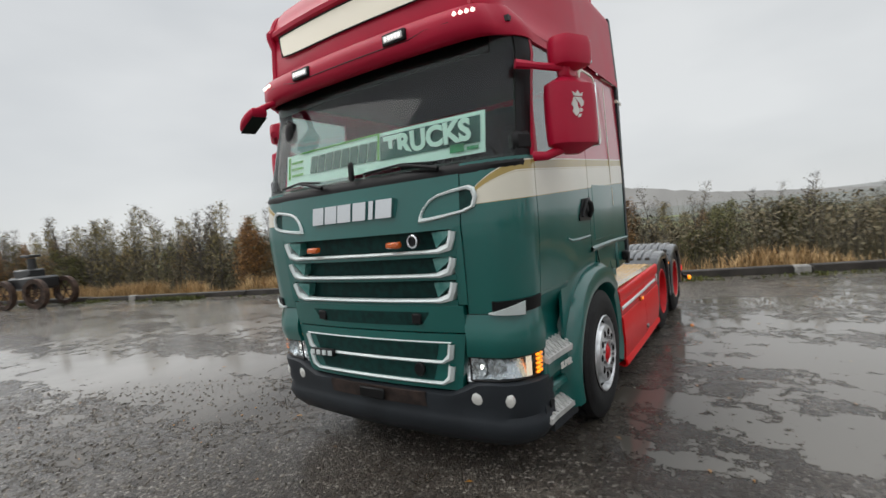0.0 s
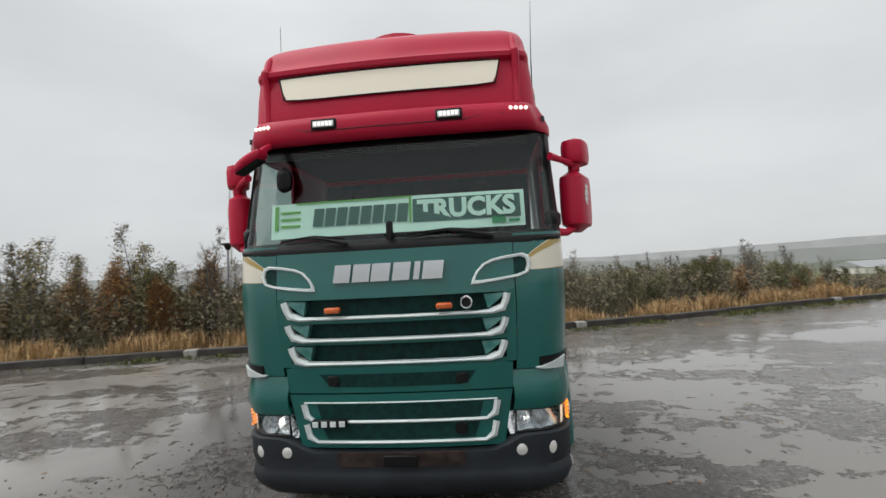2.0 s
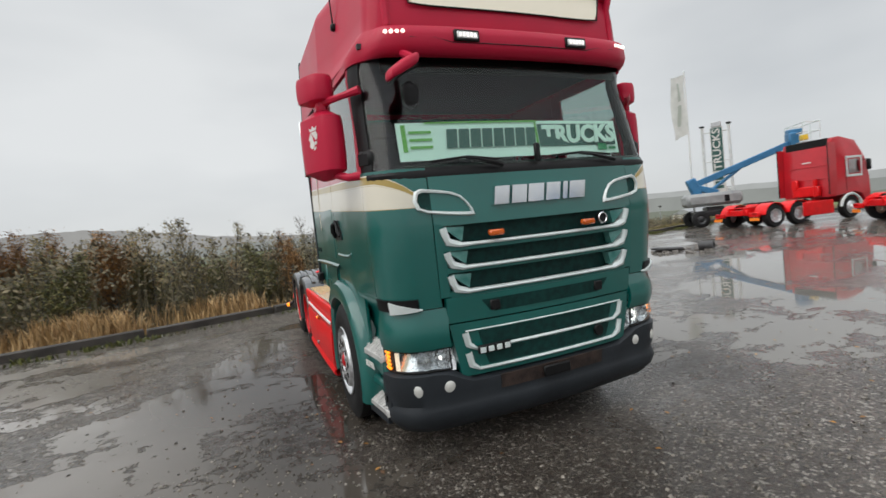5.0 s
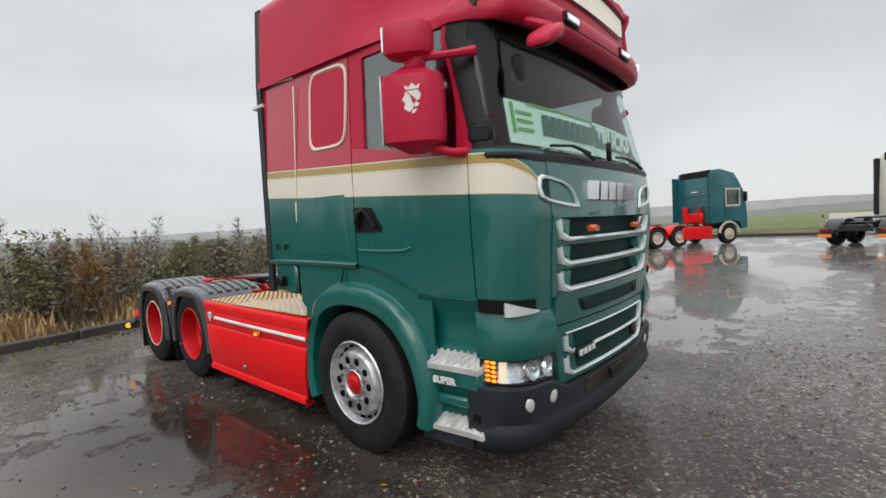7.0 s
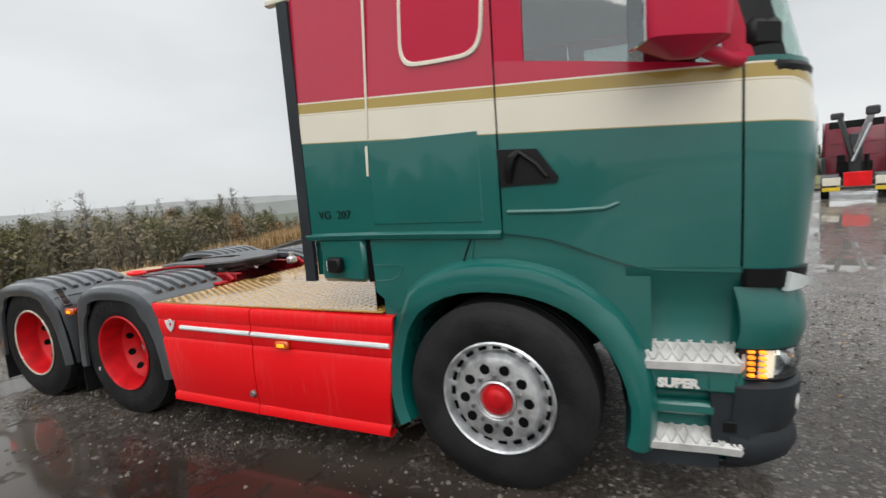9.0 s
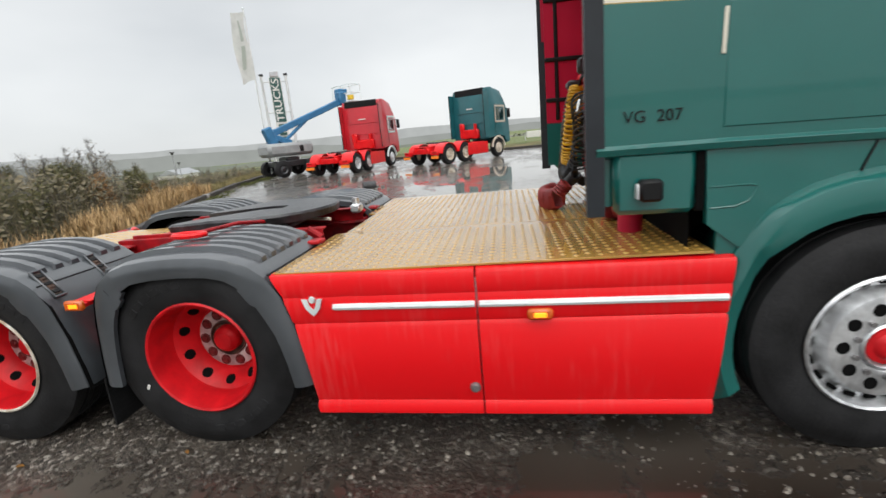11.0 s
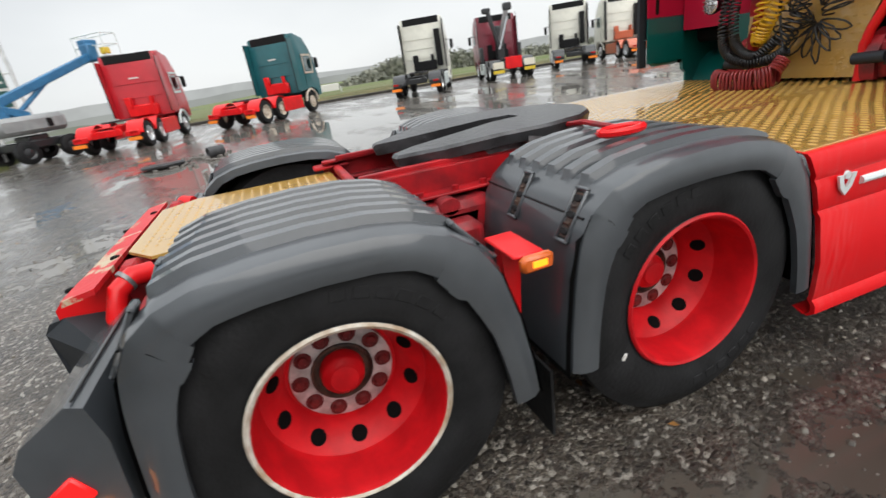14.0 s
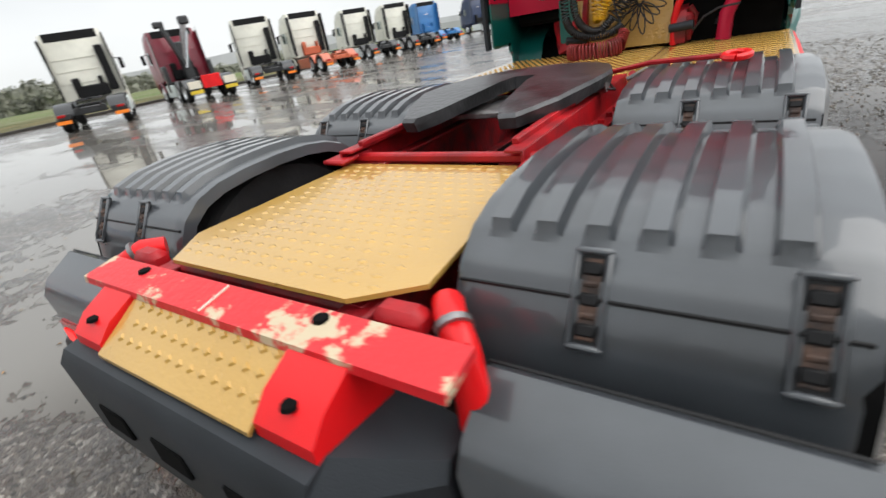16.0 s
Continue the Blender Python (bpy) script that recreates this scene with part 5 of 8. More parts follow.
def fender_fill():
    rows = []
    for y in np.linspace(0.70, 1.98, 20):
        z = 0.5 + math.sqrt(max(0.0, 0.655 ** 2 - (y - 1.385) ** 2)) * 0.97
        rows.append([(1.19, y, min(z, 1.28)), (1.20, y, lerp(z, 1.36, 0.5)), (1.195, y, 1.36)])
    return Mesh().slab(rows, (-0.02, 0, 0))


both("fender_panel", fender_fill, green_paint, "green panel above the wheel arch")

both("panel_seam", lambda: Mesh().tube([(1.206, 1.462, 1.275), (1.207, 1.485, 1.22), (1.207, 1.515, 1.14)], 0.005, 6), black_trim)
both("panel_crease", lambda: Mesh().tube([(1.205, 2.015, 1.135), (1.206, 1.87, 1.138), (1.206, 1.845, 1.13), (1.206, 1.875, 1.075), (1.206, 1.92, 1.055), (1.205, 2.01, 1.05)], 0.004, 6), green_paint)

# back edge strips
both("edge_fin", lambda: Mesh().slab([[(1.225 - 0.05 * max(0.0, z - 2.76), y, z) for z in np.linspace(1.04, 3.50, 8)] for y in (2.40, 2.435, 2.468)], (-0.03, 0, 0)), bumper_grey, "dark grey rubber edge fin of the cab side")
both("fin_joint", lambda: Mesh().box((1.205, 2.47, 2.60), (0.045, 0.15, 0.03), 0.006), cream_paint)


# roof and visor
def roof_shell():
    m = Mesh()
    zs = [2.735, 2.80, 2.90, 3.02, 3.12, 3.20, 3.27, 3.30, 3.335, 3.37, 3.42, 3.46, 3.50, 3.56, 3.61, 3.64, 3.66, 3.70, 3.73]
    rows = []
    for z in zs:
        wide = 1.225 - 0.05 * (z - 2.76) - 1.6 * max(0, z - 3.45) ** 1.5
        line = []
        for y in (CAB_R, 2.0, 1.6, 1.36, 1.30, 1.0):
            x = shell_line(2 + y, z)[0]
            line.append((lerp(x, max(x, wide), min(1, max(0, (y - 0.8) / 0.5))), y, z))
        line += [shell_line(a, z) for a in np.linspace(2, 1, 9)] + [shell_line(a, z) for a in (0.8, 0.6, 0.4, 0.2, 0)]
        line = line + [(-x, y, z_) for x, y, z_ in line[-2::-1]]
        rows.append(line)
    m.grid(rows)
    top = rows[-1]
    mid = [(x * 0.55, lerp(y, 1.5, 0.45), 3.76) for x, y, z in top]
    inn = [(x * 0.1, lerp(y, 1.5, 0.9), 3.77) for x, y, z in top]
    m.grid([top, mid, inn])
    m.add(inn, [range(len(inn))])
    return m


part("roof", roof_shell(), red_paint, truck, "dark red high roof")
part("cab_back", Mesh().slab([[(x, 2.06, z) for z in np.linspace(1.30, 3.58, 6)] for x in np.linspace(-1.14, 1.14, 7)], (0, -0.03, 0)), red_paint, truck, "dark red back wall of the cab")
part("roof_hatch", Mesh().lathe([(0, 0.31), (0.06, 0.30), (0.085, 0.25), (0.095, 0)], (0.0, 0.85, 3.72), "z", 24), red_paint, truck, "red roof hatch")


def light_box():
    rows = []
    for i in range(17):
        u = lerp(-1, 1, i / 16)
        rr = []
        for j in range(6):
            v = j / 5
            z = lerp(3.065 + 0.02 * abs(u) ** 6, 3.272 - 0.004 * abs(u) ** 6, v)
            x = u * (0.83 - 0.05 * (1 - v) ** 2)
            rr.append((x, front_y(x, z, 0.014), z))
        rows.append(rr)
    return Mesh().slab(rows, (0, 0.03, 0))


part("light_box", light_box(), mat("light_box_panel", (0.74, 0.69, 0.57), 0.4, emit=0.22), truck, "lit cream roof light box panel")


both("roof_column", lambda: Mesh().tube([(0.955 - 0.05 * max(0, z - 3.3), front_y(0.95, z, 0.0) + 0.02, z) for z in (2.91, 3.05, 3.2, 3.30, 3.335, 3.37, 3.42, 3.47, 3.51)], [0.030, 0.030, 0.030, 0.03, 0.03, 0.03, 0.03, 0.026, 0.01], 8), red_paint)
part("roof_seam", Mesh().tube([(x, front_y(x, 2.90, 0.004), 2.898) for x in np.linspace(-0.93, 0.93, 17)], 0.007, 5), black_trim, truck)
part("light_box_gasket", Mesh().tube([(x, front_y(x, z, 0.012), z) for x, z in [(lerp(-0.84, 0.84, i / 12), 3.274) for i in range(13)] + [(lerp(0.80, -0.80, i / 12), 3.060 + 0.02 * abs(lerp(1, -1, i / 12)) ** 6) for i in range(13)] + [(-0.84, 3.272)]], 0.007, 6), black_trim, truck)


def visor():
    """The deep red sun visor that bows out over the windscreen."""
    rows = []
    for i in range(29):
        a = lerp(-2.05, 2.05, i / 28)
        s = 1 if a >= 0 else -1
        rr = []
        for z, o in ((2.685, 0.085), (2.70, 0.115), (2.74, 0.130), (2.82, 0.118), (2.872, 0.098), (2.888, 0.080), (2.892, -0.005)):
            x, y, z_ = shell_line(abs(a), z, o * (1 - 0.92 * min(1, max(0, (abs(a) - 0.85) / 0.6))))
            rr.append((s * x, y, z_))
        rows.append(rr)
    return Mesh().slab(rows, (0, 0.03, 0))


vis = part("sun_visor", visor(), red_paint, truck, "dark red sun visor over the windscreen")
part("visor_seam", Mesh().tube([(x, front_y(x, 2.77, 0.1275), z) for x, z in [(-0.85, 2.795), (-0.68, 2.795), (-0.56, 2.765), (-0.3, 2.765), (0.0, 2.765), (0.3, 2.765), (0.56, 2.765), (0.68, 2.795), (0.85, 2.795)]], 0.004, 5), black_trim, vis)
part("header_shade", Mesh().slab([[(x, lerp(front_y(x, 2.60, -0.004), front_y(x, 2.70, -0.03), j / 2), lerp(2.60, 2.71, j / 2)) for j in range(3)] for x in np.linspace(-1.02, 1.02, 13)], (0, 0.01, 0)), black_trim, truck, "dark band along the top of the windscreen")
for x in (-0.455, 0.455):
    lamp = part("visor_lamp", Mesh().box((x, front_y(x, 2.81, 0.122), 2.815), (0.19, 0.03, 0.085), 0.008), black_trim, vis, "black framed work lamp on the visor")
    part("lens", Mesh().box((x, front_y(x, 2.81, 0.138), 2.815), (0.155, 0.012, 0.05), 0.004), lens_grey, lamp)
    for i in range(5):
        part("bulb", Mesh().box((x - 0.056 + i * 0.028, front_y(x, 2.81, 0.143), 2.815), (0.016, 0.01, 0.030), 0.004), lamp_white, lamp)
for s in (-1, 1):
    for i in range(4):
        a = 0.865 + i * 0.042
        p = shell_line(a, 2.835, 0.108 * (1 - 0.92 * min(1, max(0, (a - 0.85) / 0.6))) + 0.004)
        part("position_bulb", Mesh().box((s * p[0], p[1], p[2]), (0.026, 0.03, 0.032), 0.010), lamp_white, vis)


# windscreen
def screen():
    rows = []
    for i in range(25):
        a = lerp(-1.62, 1.62, i / 24)
        s = 1 if a >= 0 else -1
        rr = []
        for j in range(6):
            z = lerp(1.965, 2.72, j / 5)
            x, y, _ = shell_line(abs(a), z, -0.012)
            rr.append((s * x, y, z))
        rows.append(rr)
    return Mesh().grid(rows)


part("windscreen", screen(), screen_glass, truck, "large tinted windscreen").visible_shadow = False
both("pillar", lambda: shell(1.62, 1.93, 1.955, 2.74, 5, 6, -0.004, 0.03), black_trim, "black windscreen pillar")
both("door_post", lambda: shell(1.935, 2.372, 1.962, 2.74, 5, 6, -0.002, 0.03), red_paint, "dark red front post of the door")


def cowl():
    rows = []
    for i in range(25):
        a = lerp(-1.75, 1.75, i / 24)
        s = 1 if a >= 0 else -1
        rr = []
        for z, o in ((1.89, -0.004), (1.93, 0.004), (1.96, -0.004), (1.985, -0.03)):
            x, y, _ = shell_line(abs(a), z, o)
            rr.append((s * x, y, z))
        rows.append(rr)
    return Mesh().slab(rows, (0, 0.03, 0))


part("scuttle", cowl(), black_trim, truck, "black wiper scuttle under the windscreen")
for px, tx in ((-0.30, -0.80), (0.72, 0.12)):
    m = Mesh()
    m.tube([(px, front_y(px, 1.95, 0.03), 1.955), (lerp(px, tx, .35), front_y(px, 2.0, 0.04), 2.0), (lerp(px, tx, .55), front_y(px, 2.03, 0.035), 2.015)], [0.016, 0.011, 0.008], 6)
    m.tube([(lerp(px, tx, .05), front_y(px, 1.99, 0.03), 1.995), (lerp(px, tx, .5), front_y(px, 2.02, 0.03), 2.02), (tx, front_y(tx, 2.0, 0.03), 2.0)], 0.009, 5)
    part("wiper", m, black_trim, truck, "black windscreen wiper")
part("washer_post", Mesh().box((0.0, front_y(0, 2.02, 0.03), 2.03), (0.05, 0.03, 0.13), 0.012), black_trim, truck)

# inside the cab
part("cab_floor", Mesh().box((0, 1.12, 1.34), (2.3, 1.8, 0.04), 0), void_black, truck)
part("dashboard", Mesh().box((0, 0.52, 1.78), (2.2, 0.55, 0.34), 0.06).tube([(0.55, 0.95, 1.75), (0.55, 0.78, 1.98)], 0.03, 8), dash_grey, truck, "dark dashboard")
part("steering_wheel", Mesh().tube([(0.55 + 0.21 * math.cos(t), 0.80 - 0.10 * math.sin(t), 2.02 + 0.18 * math.sin(t)) for t in np.linspace(0, 6.2832, 25)], 0.016, 6), black_trim, truck)
for x in (-0.6, 0.6):
    m = Mesh().box((x, 1.30, 1.75), (0.52, 0.5, 0.18), 0.06).box((x, 1.58, 2.08), (0.50, 0.16, 0.70), 0.06, Matrix.Rotation(radians(-8), 4, "X")).box((x, 1.63, 2.50), (0.28, 0.10, 0.18), 0.04)
    part("cab_seat", m, seat_cloth, truck, "dark cloth driver's cab seat")
part("bunk_curtain", Mesh().slab([[(x, 2.0 + 0.02 * math.sin(x * 30), z) for z in (1.4, 2.0, 2.7)] for x in np.linspace(-1.15, 1.15, 40)], (0, 0.02, 0)), seat_cloth, truck)
part("headliner", Mesh().box((0, 1.3, 2.78), (2.3, 2.0, 0.04), 0), dash_grey, truck)

# dealer's board behind the windscreen
bz0, bz1 = 2.02, 2.275
board = part("dealer_board", Mesh().slab([[(x, lerp(0.16, 0.20, j) + BOW * (x / 1.2) ** 2, lerp(bz0, bz1, j)) for j in (0, 0.5, 1)] for x in np.linspace(-0.96, 0.96, 9)], (0, 0.01, 0)), board_white, truck, "pale green dealer's board behind the windscreen")


def on_board(x, z, out=0.006):
    return (x, lerp(0.16, 0.20, (z - bz0) / (bz1 - bz0)) + BOW * (x / 1.2) ** 2 - out, z)


def board_patch(x0, x1, z0, z1, out, material, name="board_patch", slant=0.0):
    rows = [[on_board(lerp(x0, x1, i / 6) + slant * (z - z0), z, out) for z in (z0, z1)] for i in range(7)]
    return part(name, Mesh().slab(rows, (0, 0.003, 0)), material, board)


board_patch(-0.76, 0.14, 2.265, 2.277, 0.008, board_lime)
board_patch(0.12, 0.135, 2.09, 2.277, 0.008, board_lime)
board_patch(0.145, 0.93, 2.085, 2.25, 0.006, board_dark)
for i in range(8):
    x = -0.62 + i * 0.092
    board_patch(x, x + 0.078, 2.095, 2.225, 0.010, board_dark, "plain_bar", 0.12)
words("TRUCKS", 0.178, board_white, board, Matrix.Translation(on_board(0.535, 2.165, 0.018)) @ Matrix.Rotation(radians(90), 4, "X") @ Matrix.Diagonal((1.06, 1, 1, 1)), bold=0.0075, label="white raised word on the board")
for z in (2.10, 2.15, 2.20):
    board_patch(-0.88, -0.72, z, z + 0.018, 0.008, board_lime)
board_patch(-0.93, -0.90, 2.08, 2.26, 0.008, board_lime)
board_patch(0.72, 0.82, 2.045, 2.095, 0.010, board_green)
board_patch(0.84, 0.92, 2.05, 2.07, 0.010, board_green)


# headlamps and bumper
def headlamp():
    m = Mesh()
    rows = []
    for i in range(13):
        a = lerp(0.86, 2.30, i / 12)
        rows.append([shell_line(a, z, o) for z, o in ((lerp(0.645, 0.668, i / 12), 0.012), (0.72, 0.028), (0.785, 0.02), (0.800, 0.0))])
    return m.slab(rows, (0, 0.004, 0))


def headlamp_back():
    rows = [[shell_line(a, z, o) for z, o in ((0.63, -0.012), (0.72, -0.048), (0.81, -0.085))] for a in np.linspace(0.85, 2.33, 14)]
    return Mesh().grid(rows)


for s in (1, -1):
    flip = (lambda m: m) if s > 0 else (lambda m: m.flip_x())
    hl = part("headlamp", flip(headlamp_back()), reflector, truck, "clear headlamp with lit amber indicator")
    part("lamp_cover", flip(headlamp()), lamp_glass, hl).visible_shadow = False
    rim_line = [shell_line(a, lerp(0.650, 0.672, (a - 0.87) / 1.42), 0.014) for a in np.linspace(0.87, 2.29, 12)] + [shell_line(a, 0.795, 0.014) for a in np.linspace(2.29, 0.87, 12)]
    part("bezel", flip(Mesh().tube(rim_line + rim_line[:1], 0.007, 6)), black_trim, hl, "black headlamp bezel")
    for a, r in ((0.93, 0.062), (1.16, 0.066)):
        p = shell_line(a, 0.725, -0.005)
        part("reflector_bowl", flip(Mesh().lathe([(0.05, 0.01), (0.045, r * 0.45), (0.02, r * 0.85), (0, r)], p, "y", 20)), reflector, hl)
        part("projector", flip(Mesh().lathe([(-0.012, 0.0), (-0.008, r * 0.3), (0.02, r * 0.42), (0.05, r * 0.42)], p, "y", 16)), reflector, hl)
    for a in (0.95, 1.17):
        p = shell_line(a, 0.725, -0.012)
        part("bulb", flip(Mesh().lathe([(-0.012, 0.0), (-0.008, 0.012), (0.0, 0.016), (0.02, 0.016)], p, "y", 12)), lamp_bulb, hl)
    rows = [[np.array(shell_line(lerp(1.60, 1.69, j / 2), lerp(0.66, 0.795, i / 8), 0.002)) for j in range(3)] for i in range(9)]
    part("daylight_strip", flip(Mesh().slab(rows, (0, 0.01, 0))), mat("daylight_strip", (1.0, 0.88, 0.66), 0.3, emit=0.55), hl)
    for i in range(5):
        p = shell_line(1.98, 0.683 + i * 0.025, 0.008)
        for y in (0.275, 0.318):
            part("indicator_bulb", flip(Mesh().box((p[0], y, p[2]), (0.022, 0.030, 0.014), 0.005)), lamp_amber, hl)
    part("indicator_base", flip(Mesh().slab([[shell_line(a, z, -0.004) for z in (0.66, 0.73, 0.80)] for a in np.linspace(1.76, 2.31, 6)], (-0.01, 0, 0))), black_trim, hl)
    for a in (0.90, 1.26):
        p = shell_line(a, 0.548, 0.02)
        fog = part("fog_lamp", flip(Mesh().rod(p, (p[0] - 0.025 * max(0, a - 1), p[1] + 0.06, p[2]), 0.062, 20)), black_trim, truck, "round fog lamp in the bumper")
        part("lens", flip(Mesh().lathe([(-0.028, 0.0), (-0.024, 0.03), (-0.014, 0.052), (0.0, 0.056)], p, "y", 20)), mat("fog_lens", (0.72, 0.72, 0.68), 0.12, 0.5, coat=1.0, emit=0.12), fog)


def bumper():
    rows = []
    for i in range(41):
        a = lerp(-2.0, 2.0, i / 40)
        s = 1 if a >= 0 else -1
        e = min(1, max(0, (abs(a) - 0.72) / 0.2))
        rr = []
        for z, o in ((0.20, -0.05), (0.235, 0.01), (0.30, 0.055), (0.36, 0.065), (0.40, 0.052), (0.43, 0.038), (0.50, 0.045), (lerp(0.545, 0.635, e), 0.035), (lerp(0.56, 0.655, e), 0.0)):
            x, y, z_ = shell_line(abs(a), z, o)
            rr.append((s * x, y, z_))
        rows.append(rr)
    m = Mesh().slab(rows, (0, 0.03, 0))
    for s in (-1, 1):
        rr = []
        for y in np.linspace(0.44, 0.80, 6):
            e = (y - 0.44) / 0.36
            top = 0.64 if y < 0.36 else 0.36
            rr.append([(s * 1.215, y, z) for z in (0.255, 0.30, lerp(0.40, 0.345, min(1, e * 3)))])
        m.slab(rr, (-s * 0.03, 0, 0))
    return m


bump = part("bumper", bumper(), bumper_grey, truck, "dark grey plastic front bumper")
part("plate_recess", Mesh().slab([[(x, front_y(x, z, 0.046), z) for z in (0.455, 0.50, 0.55)] for x in np.linspace(-0.46, 0.46, 9)], (0, 0.02, 0)), mat("rusty_recess", (0.035, 0.022, 0.018), 0.6, 0, 0.5, 14, 0.3, 50), bump, "rust-stained recess where the plate was")
part("plate_holder", Mesh().box((0.0, front_y(0, 0.5, 0.068), 0.505), (0.24, 0.02, 0.075), 0.008), black_trim, bump, "empty black plate holder")
for s in (-1, 1):
    part("tow_cover", Mesh().box((s * 1.222, 0.40, 0.46), (0.012, 0.05, 0.05), 0.004), black_trim, bump)
    part("bumper_flank", Mesh().slab([[(s * 1.212, y, z) for z in (0.36, 0.5, 0.63)] for y in (0.325, 0.41, 0.47)], (-s * 0.03, 0, 0)), bumper_grey, bump)


# mirrors
def mirror_shell(c, s, n=14, bulge=2.6):
    rows = []
    for j in range(9):
        v = lerp(-1, 1, j / 8)
        w = (1 - abs(v) ** bulge) ** (1 / bulge)
        w = max(w, 0.0)
        ring = []
        for i in range(n):
            t = 2 * math.pi * i / n
            cx, cy = math.cos(t), math.sin(t)
            k = 1 - 0.60 * max(0, -cy) ** 2.5
            ring.append((c[0] + k * s[0] * (0.25 + 0.75 * w) * math.copysign(abs(cx) ** 0.45, cx), c[1] + s[1] * (0.3 + 0.7 * w) * math.copysign(abs(cy) ** 0.45, cy), c[2] + s[2] * v))
        rows.append(ring)
    m = Mesh().grid(rows, close_v=True)
    m.add(rows[0][::-1], [range(n)])
    m.add(rows[-1], [range(n)])
    return m


for s in (-1, 1):
    flip = (lambda m: m) if s > 0 else (lambda m: m.flip_x())
    def swung(m, c=(1.385, 0.575)):
        """Turned about an upright line, so that the outer face looks a little forward."""
        a, b = math.cos(radians(-24)), math.sin(radians(-24))
        m.v = [(c[0] + (x - c[0]) * a - (y - c[1]) * b, c[1] + (x - c[0]) * b + (y - c[1]) * a, z) for x, y, z in m.v]
        return m
    big = part("main_mirror", flip(swung(mirror_shell((1.385, 0.575, 2.195), (0.098, 0.172, 0.236), 20, 4.5))), red_paint, truck, "dark red main mirror housing")
    part("mirror_glass", flip(swung(Mesh().box((1.385, 0.744, 2.195), (0.14, 0.012, 0.38), 0.004))), mirror_glass, big)
    small = part("wide_mirror", flip(swung(mirror_shell((1.40, 0.585, 2.565), (0.092, 0.135, 0.108), 20, 3.5))), red_paint, truck, "dark red wide-angle mirror housing")
    part("mirror_glass", flip(swung(Mesh().box((1.40, 0.717, 2.565), (0.12, 0.012, 0.14), 0.004))), mirror_glass, small)
    arm = Mesh().tube([(1.17, 0.30, 2.50), (1.27, 0.38, 2.48), (1.385, 0.53, 2.47)], [0.03, 0.022, 0.026], 8)
    low_arm = Mesh().tube([(1.20, 0.37, 1.96), (1.28, 0.42, 1.955), (1.36, 0.53, 2.0)], [0.032, 0.027, 0.03], 10)
    part("mirror_neck", flip(Mesh().box((1.385, 0.56, 2.45), (0.08, 0.12, 0.10), 0.02)), red_paint, truck)
    part("mirror_arm", flip(arm), red_paint, truck, "red mirror arm")
    part("mirror_arm", flip(low_arm), red_paint, truck, "red mirror arm")
    part("mirror_foot", flip(Mesh().box((1.165, 0.29, 2.05), (0.09, 0.15, 0.12), 0.025, Matrix.Rotation(radians(-25), 4, "Z"))), black_trim, truck, "black mirror camera foot")
    # plain white emblem on the outer housing
    em = Mesh()
    for poly in ([(-0.035, 0.048), (-0.042, 0.072), (-0.018, 0.060), (0.0, 0.080), (0.018, 0.060), (0.042, 0.072), (0.035, 0.048)],
                 [(-0.030, 0.042), (0.030, 0.042), (0.046, 0.020), (0.040, -0.004), (0.020, -0.012), (0.012, 0.004), (-0.004, 0.018)],
                 [(-0.034, 0.040), (-0.010, 0.014), (-0.006, -0.010), (0.008, -0.030), (0.000, -0.048), (-0.022, -0.066), (-0.050, -0.044), (-0.040, -0.020), (-0.056, 0.000), (-0.044, 0.018)],
                 [(0.012, -0.016), (0.034, -0.022), (0.030, -0.038), (0.010, -0.042)], [(-0.004, -0.056), (0.022, -0.050), (0.012, -0.070), (-0.010, -0.074)]):
        em.prism(poly, 0.0, 0.004, "y")
    ob = part("emblem", em, white_vinyl, big, "plain white emblem shape")
    ob.matrix_basis = Matrix.Translation((s * (1.385 + 0.0995 * 0.9135 - 0.02 * 0.4067), 0.575 - 0.0995 * 0.4067 - 0.02 * 0.9135, 2.235)) @ Matrix.Rotation(radians(90 * s - 24 * s), 4, "Z") @ Matrix.Diagonal((1.05, 1, 1.05, 1))
m = mirror_shell((-0.97, -0.04, 2.585), (0.105, 0.085, 0.045))
m.v = [(x, y, z + 0.55 * (x + 0.93)) for x, y, z in m.v]
kerb_view = part("kerb_mirror", m, red_paint, truck, "red kerb mirror hung from the visor")
m = Mesh().box((-0.97, -0.035, 2.545), (0.17, 0.13, 0.012), 0.004)
m.v = [(x, y, z + 0.55 * (x + 0.93)) for x, y, z in m.v]
part("mirror_glass", m, black_trim, kerb_view, "black underside of the mirror")
part("kerb_mirror_arm", Mesh().tube([(-0.90, 0.12, 2.69), (-0.90, 0.04, 2.66), (-0.90, -0.04, 2.62)], 0.025, 8), red_paint, truck)
part("front_mirror", mirror_shell((-0.84, 0.22, 2.45), (0.06, 0.03, 0.09)), black_trim, truck, "black front view mirror inside the screen")
for s in (-1, 1):
    part("aerial", Mesh().tube([(s * 1.13, 0.95, 3.24), (s * 1.14, 0.95, 3.7), (s * 1.17, 1.02, 4.25)], [0.007, 0.004, 0.002], 5), black_trim, truck, "thin black aerial")
    part("aerial_foot", Mesh().box((s * 1.11, 0.95, 3.22), (0.08, 0.05, 0.06), 0.012), black_trim, truck)


